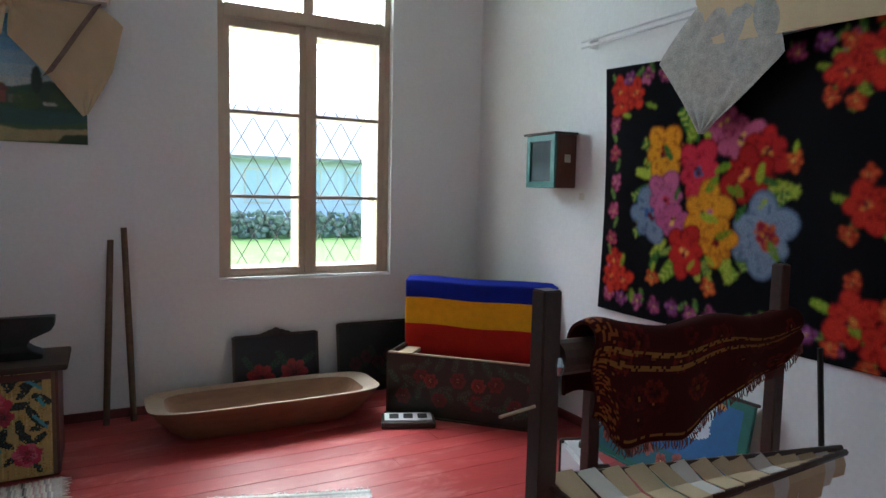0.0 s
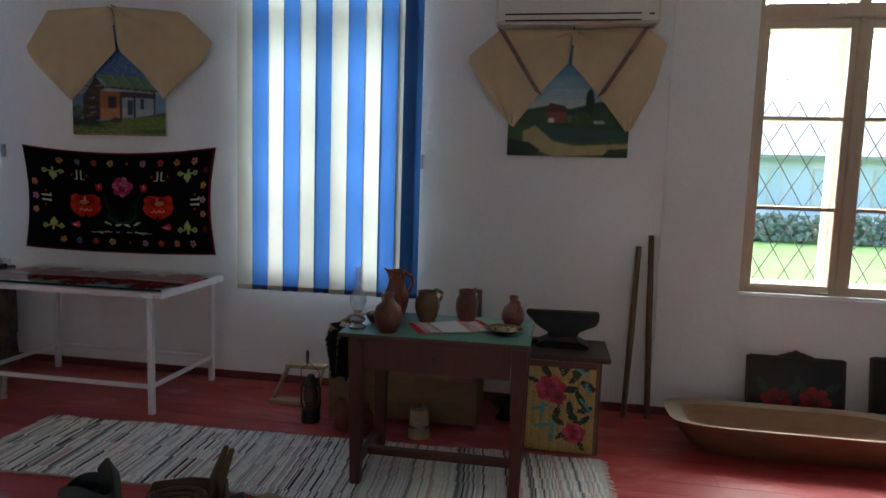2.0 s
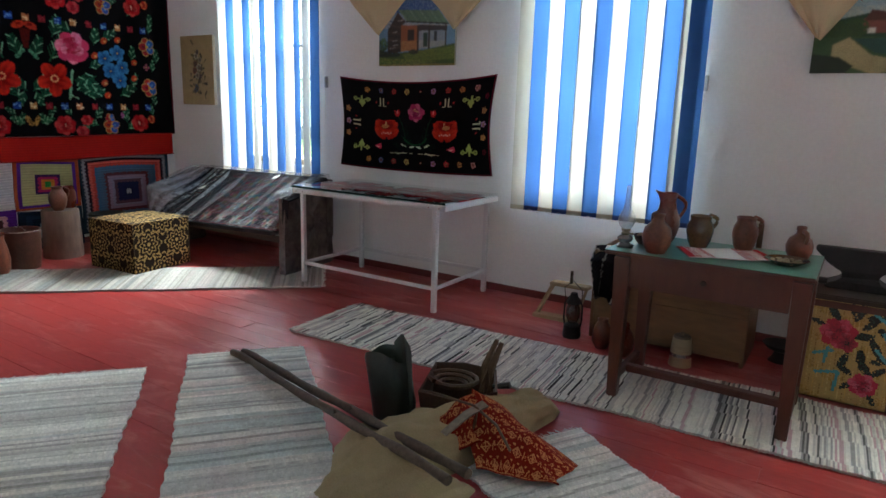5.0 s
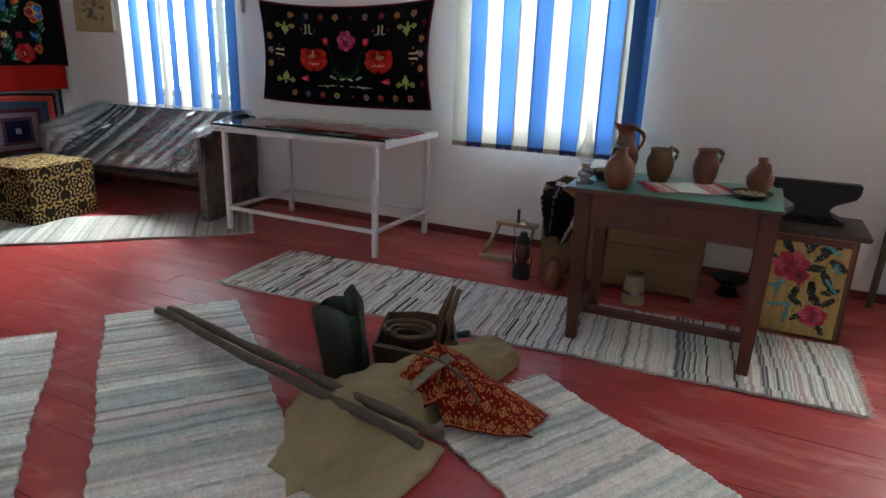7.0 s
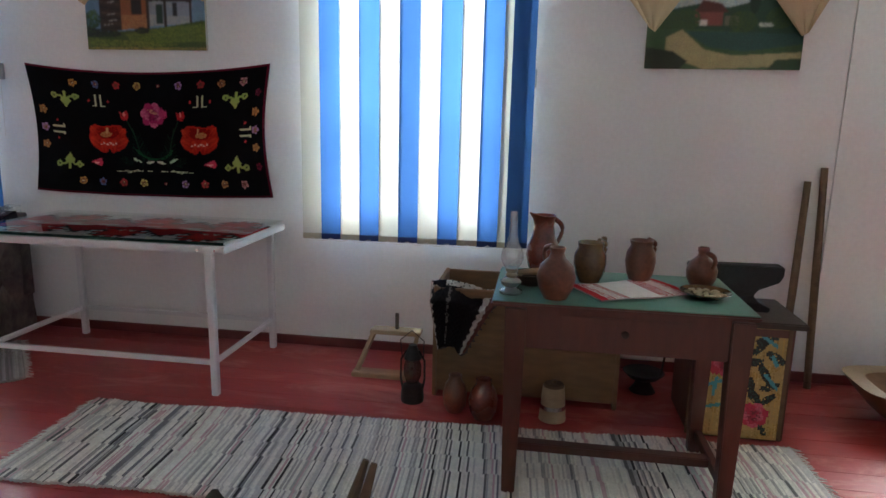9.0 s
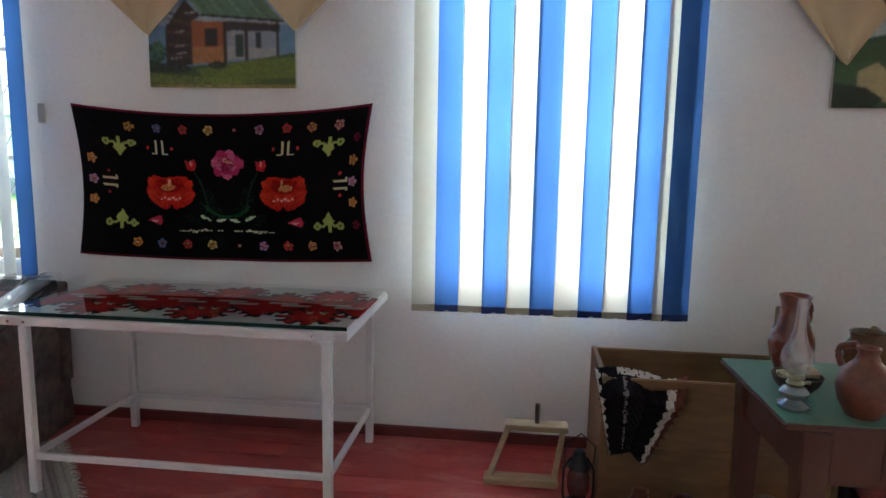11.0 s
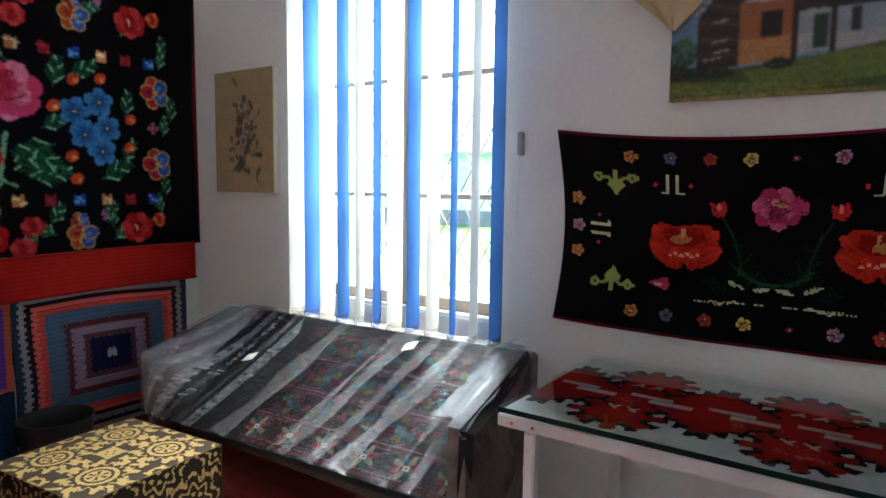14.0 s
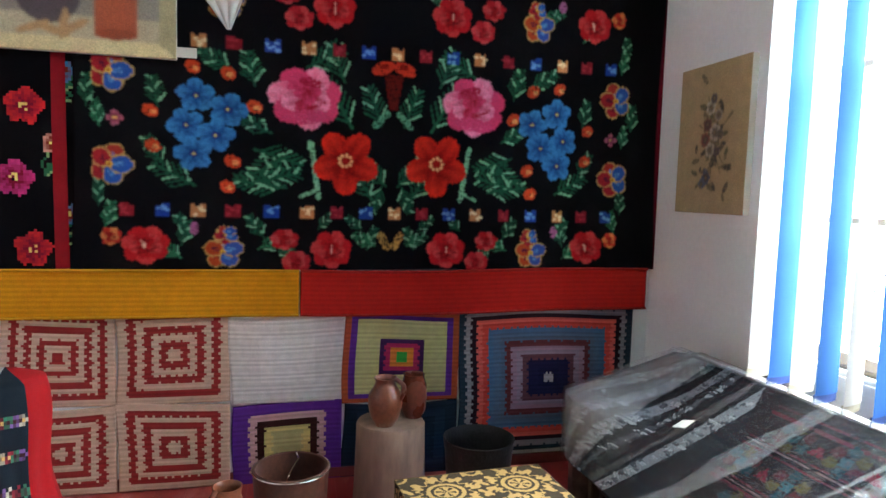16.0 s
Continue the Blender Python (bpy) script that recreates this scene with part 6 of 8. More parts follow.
bm.faces.new(rows[1])
bmesh.ops.recalc_face_normals(bm, faces=bm.faces)
bmesh.ops.bevel(bm, geom=list(bm.edges), offset=0.004, segments=2, affect='EDGES')
part("block", bm, IRON, anvil)
part("hammer_head", tube([(-0.2, -0.05, 0.03), (-0.14, -0.06, 0.03)], 0.018, 8), IRON, anvil)

# ---- poles, dough trough, painted boards ----
for x0, x1, z1, y0 in ((0.045, 0.09, 1.14, 4.70), (0.2, 0.165, 1.215, 4.72)):
    p = thing("wooden_pole", pose(x0, y0, 0), "long brown wooden pole leaning against the wall", "pole", "leaning poles")
    part("shaft", tube([(0, 0, 0), ((x1 - x0) * 0.5, 0.04, z1 / 2), (x1 - x0, Y1 - 0.03 - y0, z1)], [0.019, 0.021, 0.018], 9), OLD_WOOD, p)
trough = thing("dough_trough", pose(0.95, 4.335, 0.0), "large carved wooden dough trough on the red floor", "trough")


def ring(fx, fy, z, n=44):
    out = []
    for k in range(n):
        d = 2 * math.pi * k / n
        cx, cy = math.cos(d), math.sin(d)
        p = 0.42
        out.append((fx * math.copysign(abs(cx) ** p, cx), fy * math.copysign(abs(cy) ** p, cy), z))
    return out


TROUGH = material("trough_wood", (0.21, 0.10, 0.05), 0.5, scale=4, vary=0.22, bump=0.3, grain=36, stretch=(0.2, 1, 1))
HOLLOW_WOOD = material("trough_inside", (0.25, 0.135, 0.075), 0.55, scale=5, vary=0.25, bump=0.35, grain=36, stretch=(0.2, 1, 1))
RIM_WOOD = material("pale_trough_rim", (0.31, 0.22, 0.145), 0.55, scale=6, vary=0.2, bump=0.3)
bm = bmesh.new()
rings = [[bm.verts.new(p) for p in ring(*a)] for a in ((0.50, 0.13, 0.0), (0.58, 0.19, 0.06), (0.66, 0.235, 0.15), (0.70, 0.255, 0.20))]
bm.faces.new(rings[0][::-1])
for a, b in zip(rings, rings[1:]):
    for k in range(44):
        bm.faces.new((a[k], a[(k + 1) % 44], b[(k + 1) % 44], b[k]))
smooth(part("shell", bm, TROUGH, trough))
bm = bmesh.new()
rings = [[bm.verts.new(p) for p in ring(*a)] for a in ((0.70, 0.255, 0.2003), (0.705, 0.26, 0.208), (0.64, 0.232, 0.206), (0.60, 0.215, 0.19))]
for a, b in zip(rings, rings[1:]):
    for k in range(44):
        bm.faces.new((a[k], a[(k + 1) % 44], b[(k + 1) % 44], b[k]))
smooth(part("rim", bm, RIM_WOOD, trough, "pale worn rim"))
bm = bmesh.new()
rings = [[bm.verts.new(p) for p in ring(*a)] for a in ((0.60, 0.215, 0.1895), (0.55, 0.18, 0.1), (0.48, 0.12, 0.05))]
for a, b in zip(rings, rings[1:]):
    for k in range(44):
        bm.faces.new((a[k], a[(k + 1) % 44], b[(k + 1) % 44], b[k]))
bm.faces.new(rings[-1])
smooth(part("hollow", bm, HOLLOW_WOOD, trough))


def flower_board(x, w, h, crest, label):
    c = Canvas(w, h, 0.008, "14161f" if crest else "151a1a")
    if crest:
        for u, v in ((0.17, 0.17), (0.4, 0.19)):
            c.leaf(u - 0.05, v + 0.05, 0.13, 120, "1c3428", "2c4a3a")
            c.leaf(u + 0.05, v + 0.05, 0.13, 40, "1c3428", "2c4a3a")
            c.flower(u, v, 0.1, 7, "9c2428", "6c1418", "3a1014")
    else:
        for k in range(5):
            c.leaf(0.1 + 0.09 * k, 0.1 + 0.06 * (k % 3), 0.12, 50 + 30 * k, "1c2c24", "28382c")
            c.flower(0.12 + 0.09 * k, 0.2 + 0.05 * (k % 2), 0.05, 6, "4c2024", "341418", "241014")
    root = thing("painted_board", pose(x, Y1 - 0.12, 0.0, -8, 0, 0), label, "painted board", "painted boards by the wall")
    dyed("painted_face", c, BOARD_PAINT, pose(0, 0, 0.01), None, 0.012, root)
    for b in ((-0.014, 0, -0.006, 0.02, 0, h + 0.02), (w, w + 0.014, -0.006, 0.02, 0, h + 0.02), (0, w, -0.006, 0.02, h + 0.0105, h + 0.026), (0, w, -0.006, 0.02, 0.0, 0.009)):
        part("frame_strip", boxed(*b, 0.003), DARK_WOOD, root)
    if crest:
        bm = bmesh.new()
        for k in range(-3, 4):
            made = bmesh.ops.create_icosphere(bm, subdivisions=2, radius=0.03)["verts"]
            for v in made:
                v.co = Vector((v.co.x * 1.2 + w / 2 + k * 0.036, v.co.y * 0.35 + 0.008, v.co.z * (1.2 - 0.25 * abs(k)) + h + 0.032 - 0.006 * abs(k)))
        part("carved_crest", bm, DARK_WOOD, root, "carved wooden crest")
    return root


flower_board(0.82, 0.565, 0.455, True, "dark blue board painted with two red flowers")
flower_board(1.555, 0.55, 0.49, False, "dark green painted board leaning on the wall")

# ---- open dowry chest with a flag ----
chest = thing("dowry_chest", pose(1.71, 4.20, 0, 0, 0, -45.5), "open dark chest painted with red flowers in the corner", "chest")
c = Canvas(1.04, 0.40, 0.009, "1c2218")
for k in range(8):
    u = 0.08 + 0.125 * k
    for v, t in ((0.1, 60), (0.2, 130), (0.3, 20)):
        c.leaf(u, v, 0.12, t + 20 * k, "24382a", "34503a")
    c.flower(u + 0.03, 0.12 + 0.14 * (k % 2), 0.055, 6, "60201a", "40120e", "7c4c30")
for u in (0.3, 0.62):
    c.flower(u, 0.24, 0.05, 6, "80301f", "54181a", "9c7040")
dyed("front_board", c, BOARD_PAINT, pose(0, 0, 0.012), None, 0.02, chest, "painted front")
part("front_core", boxed(0, 1.04, 0.0205, 0.035, 0.012, 0.41), DARK_WOOD, chest)
part("end_board", boxed(-0.012, 0.0, 0, 0.40, 0.012, 0.415, 0.003), DARK_WOOD, chest)
part("end_board", boxed(1.04, 1.052, 0, 0.40, 0.012, 0.415, 0.003), DARK_WOOD, chest)
part("back_board", boxed(0, 1.04, 0.382, 0.40, 0.012, 0.415, 0.003), DARK_WOOD, chest)
part("bottom_board", boxed(-0.02, 1.06, -0.012, 0.41, 0, 0.011, 0.003), DARK_WOOD, chest)
part("rim", boxed(0, 1.04, -0.003, 0.02, 0.413, 0.422, 0.002), PALE_WOOD, chest, "worn pale rim")
part("tray", boxed(0.0, 0.11, 0.036, 0.38, 0.36, 0.385, 0.003), PALE_WOOD, chest)
part("lid", boxed(-0.01, 1.03, 0.402, 0.425, 0.417, 0.83, 0.005), DARK_WOOD, chest)
c = Canvas(1.08, 0.60, 0.012, "bc241a")
c.rect(0, 1.08, 0.2, 0.385, "eaa216")
c.rect(0, 1.08, 0.385, 0.60, "162488")
flag = thing("striped_flag", pose(1.71, 4.20, 0.0, 0, 0, -45.5), "blue, yellow and red flag spread over the chest lid", "flag")


def flag_warp(u, v):
    b = np.minimum(v / 0.5, 1)
    over = np.maximum(v - 0.5, 0)
    x = u - 0.03 + 0.02 * (1 - b)
    y = 0.33 + 0.055 * b - 0.006 * np.sin(u * 13 + v * 5) + over * 0.75
    z = 0.34 + v * 1.02 - over * 0.75 + 0.004 * np.sin(u * 9)
    return x, y, z


dyed("cloth", c, PRINT, None, flag_warp, 0.003, flag)
rack = thing("wool_carder", pose(1.56, 3.94, 0, 0, 0, -22), "small black and white wooden carder on the floor", "carder")
part("board", boxed(0, 0.34, 0, 0.20, 0, 0.035, 0.004), DARK_WOOD, rack)
part("comb_plate", boxed(0.02, 0.32, 0.03, 0.17, 0.036, 0.046, 0.002), WHITE_METAL, rack)
for k in range(3):
    part("slot", boxed(0.05 + 0.09 * k, 0.11 + 0.09 * k, 0.06, 0.14, 0.0465, 0.05), BLACK_HOLE, rack)

# ---- box and switch on the east wall ----
box = thing("key_box", pose(X1, 3.76, 1.52, 0, 0, -90), "small wooden wall box with a teal glazed door", "wall box")
part("body", boxed(-0.15, 0.155, -0.155, -0.001, 0, 0.335, 0.004), RED_WOOD, box)
part("roof", boxed(-0.17, 0.172, -0.19, -0.001, 0.336, 0.35, 0.004), DARK_WOOD, box)
door = part("door", boxed(-0.15, 0.155, -0.175, -0.157, 0, 0.04, 0.003), TEAL_PAINT, box)
for b in ((-0.15, 0.155, 0.295, 0.335), (-0.15, -0.105, 0.0405, 0.2945), (0.11, 0.155, 0.0405, 0.2945)):
    part("stile", boxed(b[0], b[1], -0.175, -0.157, b[2], b[3], 0.003), TEAL_PAINT, door)
part("pane", boxed(-0.104, 0.109, -0.166, -0.162, 0.041, 0.294), DARK_GLASS, door)
part("latch_plate", boxed(0.1555, 0.16, -0.1, -0.05, 0.16, 0.21, 0.001), TIN, box)
sw = thing("wall_switch", pose(X1, 3.53, 1.465, 0, 0, -90), "small white light switch on the wall", "switch")
part("plate", boxed(-0.022, 0.022, -0.014, -0.001, -0.022, 0.022, 0.003), PLASTIC, sw)

# ---- weaving stand with a draped shawl ----
stand = thing("weaving_stand", pose(1.16, 1.76, 0), "dark wooden weaving stand with a roller and warp", "weaving stand")
STAND = material("stand_wood", (0.045, 0.018, 0.012), 0.5, scale=6, vary=0.3, bump=0.3)
for x, y, w, h in ((0, 0, 0.068, 1.2), (1.22, 0.14, 0.055, 1.22), (0.70, 0.6, 0.06, 0.72)):
    part("post", tapered(x, y, w, w * 0.9, 0, h), STAND, stand)
part("roller", tube([(0.03, 0.0, 1.0), (1.2, 0.14, 0.955)], 0.052, 14), STAND, stand)
part("beam", tube([(0.02, 0.0, 0.645), (1.45, 0.0, 0.5)], 0.013, 6), STAND, stand)
part("beam", tube([(0.02, -0.26, 0.60), (1.45, -0.02, 0.49)], 0.013, 6), STAND, stand)
part("side_beam", tube([(0.02, 0.0, 0.63), (0.02, -0.27, 0.60)], 0.014, 6), STAND, stand)
part("foot_beam", boxed(0.67, 0.73, 0.15, 0.57, 0.1, 0.16, 0.004), STAND, stand)
part("foot_beam", boxed(0.6, 1.19, 0.10, 0.15, 0.1, 0.16, 0.004), STAND, stand)
part("foot_beam", boxed(0.02, 1.19, -0.02, 0.03, 0.1, 0.16, 0.004), STAND, stand)
part("iron_rod", tube([(1.34, 0.04, 0.9), (1.43, 0.06, 0.45)], 0.011, 6), IRON, stand)
part("side_peg", tube([(-0.16, -0.02, 0.86), (0, 0.0, 0.87)], 0.005, 6), PALE_WOOD, stand)
part("counterweight", lathe([(0, 0.955), (0.014, 0.96), (0.018, 0.985), (0.01, 1.01), (0, 1.012)], 10, (0.028, -0.03)), TIN, stand, "white metal weight")
for k in range(15):
    u, w = k / 14.0, 0.036 if k % 3 else 0.043
    a, b, d = 0.07 + 1.33 * u, -0.255 + 0.235 * u, 0.012 * math.sin(k * 2.1)
    rows = [[(a + e, 0.0, 0.657 - 0.145 * u), (a + e + d, b * 0.5, 0.628 - 0.127 * u - 0.012), (a + e + d, b, 0.613 - 0.11 * u), (a + e, b - 0.014, 0.56 - 0.11 * u), (a + e - d, b - 0.004, 0.46 - 0.09 * u + 0.03 * math.sin(k))] for e in (-w, 0, w)]
    part("warp_strip", loft(rows, 0.003), WHITE_LINEN if k % 4 == 1 else LINEN, stand)
c = Canvas(1.15, 0.72, 0.011, "3c0e0c")
rng = random.Random(9)
for k in range(40):
    u, v = rng.uniform(0.05, 1.1), rng.uniform(0.04, 0.68)
    c.flower(u, v, rng.uniform(0.03, 0.06), 6, rng.choice(("5c1612", "6c2014", "48100e")), "300a0a", rng.choice(("8c5a28", "6c3a1c")))
for v in (0.30, 0.36, 0.02):
    c.rect(0, 1.15, v, v + 0.016, "8a5f2c", 0.75)
c.rect(0, 0.09, 0, 0.72, "8a4a22", 0.35)
shawl = thing("fringed_shawl", pose(1.29, 1.76, 0), "dark red patterned shawl thrown over the roller", "shawl")


def shawl_warp(u, v):
    a = u / 1.15
    drop = 0.31 - 0.24 * np.clip((a - 0.35) / 0.65, 0, 1) + 0.012 * np.sin(a * 16) - 0.10 * np.exp(-(a / 0.06) ** 2)
    top = 1.063 - 0.035 * a + 0.03 * np.exp(-((a - 0.03) / 0.08) ** 2) + 0.012 * np.sin(14 * a)
    s = v / 0.72
    ang = np.clip((s - 0.55) / 0.25, 0, 1) * np.pi
    front = np.minimum(s / 0.55, 1)
    back = np.maximum(s - 0.8, 0) / 0.2
    x = u + 0.01 * np.sin(s * 12)
    y = 0.14 * a - 0.066 * np.cos(ang) - 0.012 * np.sin(a * 22) * (1 - front) + 0.01 * back
    z = top - 0.05 + 0.06 * np.sin(ang) - (1 - front) * drop - back * 0.18
    return x, y, z


dyed("weave", c, WOVEN, None, shawl_warp, 0.01, shawl)
FRINGE = material("shawl_fringe", (0.12, 0.025, 0.015), 0.95, scale=20, vary=0.3, bump=0.4)
rng = random.Random(14)
bm = bmesh.new()
for k in range(95):
    u = 0.012 * k + 0.006
    x, y, z = (float(q[0]) for q in shawl_warp(np.array([u]), np.array([0.0])))
    add_tube(bm, [(x, y - 0.004, z + 0.004), (x + rng.uniform(-0.006, 0.006), y - 0.008, z - 0.012), (x + rng.uniform(-0.01, 0.01), y - 0.005, z - rng.uniform(0.022, 0.032))], [0.003, 0.0026, 0.0014], 4)
tagged(part("fringe", bm, FRINGE, shawl), kind="stuff")

# ---- painted panel with swans and a small case by the east wall ----
c = Canvas(0.95, 0.52, 0.009, "34689c")
c.rect(0, 0.95, 0, 0.16, "2c6470")
for u, v in ((0.3, 0.3), (0.62, 0.33)):
    c.ell(u, v, 0.12, 0.06, "c8ccd0")
    c.line(u + 0.09, v + 0.02, u + 0.12, v + 0.15, 0.018, "c8ccd0")
    c.line(u + 0.12, v + 0.15, u + 0.17, v + 0.14, 0.014, "c8803c")
for k in range(9):
    c.flower(0.08 + 0.1 * k, 0.1 + 0.03 * (k % 2), 0.04, 5, "a85a4c", "7c3c30", "e0c080")
c.rect(0, 0.95, 0, 0.03, "2c6a5c")
c.rect(0.9, 0.95, 0, 0.52, "2c6a5c")
c.rect(0, 0.95, 0.48, 0.52, "2c6a5c")
swans = thing("swan_panel", pose(X1 - 0.16, 3.14, 0.0, -11, 0, -90), "blue painted panel with white swans leaning on the wall", "painted panel")
dyed("painted_face", c, PAINTED, pose(0, 0, 0.01), None, 0.015, swans)
part("edge_strip", boxed(-0.012, 0.962, -0.006, 0.02, -0.001, 0.0085, 0.002), TEAL_PAINT, swans)
part("edge_strip", boxed(-0.012, 0.962, -0.006, 0.02, 0.531, 0.545, 0.002), DARK_WOOD, swans)
case = thing("travel_case", pose(2.05, 2.62, 0, 0, 0, -20), "small grey travelling case with dark edges", "case")
part("shell", boxed(-0.06, 0.06, -0.16, 0.16, 0.0, 0.26, 0.014), GREY_PLASTIC, case)
for y in (-0.16, 0.16):
    part("edge_band", boxed(-0.066, 0.066, y - 0.012, y + 0.012, 0.0, 0.266, 0.006), DARK_WOOD, case)
part("handle", tube([(0, -0.05, 0.262), (0, -0.045, 0.29), (0, 0.045, 0.29), (0, 0.05, 0.262)], 0.008, 6), DARK_WOOD, case)
knob = thing("chair_back", pose(1.95, 1.2, 0), "dark curved wooden chair behind the weaving stand", "chair")
part("back_rail", tube([(-0.28, 0.0, 0.56), (-0.1, 0.05, 0.6), (0.12, 0.06, 0.6), (0.28, 0.02, 0.56)], 0.03, 8), STAND, knob)
part("seat", boxed(-0.25, 0.25, -0.4, 0.03, 0.42, 0.45, 0.008), STAND, knob)
for x, y, h in ((-0.24, 0.0, 0.56), (0.24, 0.0, 0.56), (-0.22, -0.37, 0.42), (0.22, -0.37, 0.42)):
    part("leg", tapered(x, y, 0.03, 0.036, 0, h), STAND, knob)

# ---- air conditioner ----
ac = thing("air_conditioner", pose(-0.90, Y1, 2.54), "cream wall-mounted air conditioner above a painting", "air conditioner")
bm = boxed(0, 1.015, -0.20, -0.001, 0, 0.29)
for v in bm.verts:
    if v.co.y < -0.1 and v.co.z < 0.1:
        v.co.y += 0.035
bmesh.ops.bevel(bm, geom=list(bm.edges), offset=0.018, segments=3, affect='EDGES')
smooth(part("casing", bm, PLASTIC, ac), 50)
part("air_slot", boxed(0.06, 0.9, -0.187, -0.176, 0.052, 0.058, 0.001), BLACK_HOLE, ac)
part("flap", boxed(0.05, 0.91, -0.186, -0.172, 0.022, 0.05, 0.003), PLASTIC, ac)
part("air_slot", boxed(0.06, 0.9, -0.181, -0.168, 0.014, 0.02, 0.001), BLACK_HOLE, ac)
part("display", boxed(0.945, 0.975, -0.199, -0.188, 0.045, 0.053), BLACK_HOLE, ac)

# ---- wrapped bench under the window ----
bench = thing("wrapped_bench", Matrix(), "sloping bench with a woven rug wrapped in clear plastic film", "bench")
c = Canvas(1.95, 0.74, 0.0072, "222429")
LEAN = 0.42
rng = random.Random(2)
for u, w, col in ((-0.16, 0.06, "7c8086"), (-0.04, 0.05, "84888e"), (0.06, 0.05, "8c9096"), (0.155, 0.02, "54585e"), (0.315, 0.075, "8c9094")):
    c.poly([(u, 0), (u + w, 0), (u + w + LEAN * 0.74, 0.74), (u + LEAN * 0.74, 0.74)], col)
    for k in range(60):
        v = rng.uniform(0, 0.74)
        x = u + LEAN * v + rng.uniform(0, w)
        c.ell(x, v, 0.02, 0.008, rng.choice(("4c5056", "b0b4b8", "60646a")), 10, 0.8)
# the ornate half of the cover
c.poly([(0.70, 0), (1.95, 0), (1.95, 0.74), (0.62, 0.74), (0.74, 0.42)], "1c181c")
for v in (0.028, 0.165, 0.33, 0.50, 0.655):
    for d, tint, r in ((0.0, "5c2430", 0.005), (0.02, "6c5858", 0.003), (0.034, "5c2430", 0.004)):
        c.line(0.74, v + d, 1.95, v + d, r, tint, 0.85)
for row, v in enumerate((0.105, 0.265, 0.43, 0.595)):
    for k in range(6):
        u = 0.80 + 0.215 * k + 0.1 * (row % 2)
        if row == 0:
            for q in range(8):
                d = q * 45 + 22
                e = math.radians(d)
                c.petal(u + 0.04 * math.cos(e), v + 0.035 * math.sin(e), 0.03, 0.013, d, ("6c1c2a", "746850", "1c4448", "645a48")[q % 4], ("803440", "8c806c", "2c5458", "746a54")[q % 4])
            c.rect(u - 0.014, u + 0.014, v - 0.012, v + 0.012, "b8b4ac")
            c.rect(u - 0.007, u + 0.007, v - 0.006, v + 0.006, "2c2c30")
        else:
            for q in range(6):
                e = math.radians(60 * q + 30)
                c.poly([(u + 0.055 * math.cos(e) + a, v + 0.045 * math.sin(e) + b) for a, b in ((-0.026, -0.01), (-0.01, 0.022), (0.022, 0.014), (0.026, -0.014), (0.0, -0.022))], ("48161f", "4c4624", "1c3c44")[(q + k) % 3], 0.85)
            c.rect(u - 0.022, u + 0.022, v - 0.018, v + 0.018, "2c5058", 0.8)
            c.poly([(u + 0.075, v - 0.03), (u + 0.11, v + 0.02), (u + 0.145, v - 0.03)], "6c2030", 0.8)
# rows of the section: share along, back edge, arm corner, front edge, pull towards the arm
SOFA = ((0.0, (-6.42, 4.60, 0.775), (-6.455, 4.075, 0.616), (-6.45, 4.085, 0.29), 1.0),
        (0.035, (-6.37, 4.60, 0.777), (-6.38, 4.06, 0.60), (-6.37, 4.075, 0.29), 0.95),
        (0.16, (-6.13, 4.605, 0.783), (-6.13, 4.06, 0.60), (-6.13, 4.07, 0.31), 0.0),
        (0.90, (-4.74, 4.62, 0.80), (-4.66, 4.05, 0.66), (-4.70, 4.06, 0.365), 0.0),
        (0.965, (-4.62, 4.63, 0.80), (-4.52, 4.03, 0.68), (-4.56, 4.05, 0.37), 0.75),
        (1.0, (-4.555, 4.64, 0.80), (-4.485, 4.02, 0.69), (-4.50, 4.04, 0.375), 1.0))


def bench_warp(off):
    def warp(u, v):
        s, b = u / 1.95, v / 0.74
        at = [q[0] for q in SOFA]
        pull = np.interp(s, at, [q[4] for q in SOFA])
        out = []
        for axis in range(3):
            hi, arm, lo = (np.interp(s, at, [q[n][axis] for q in SOFA]) for n in (1, 2, 3))
            mid = lo + (hi - lo) * 0.42
            mid = mid + (arm - mid) * pull
            out.append(np.where(b < 0.42, lo + (mid - lo) * b / 0.42, mid + (hi - mid) * (b - 0.42) / 0.58))
        x, y, z = out
        crease = 0.0028 * np.sin(34 * (u - 0.45 * v) + 2 * np.sin(7 * v)) * off * 60 + 0.0012 * np.sin(83 * u - 50 * v) * off * 60
        return x, y - off - crease * 0.6, z + off * 0.9 + crease - 0.012 * np.sin(np.pi * b)
    return warp


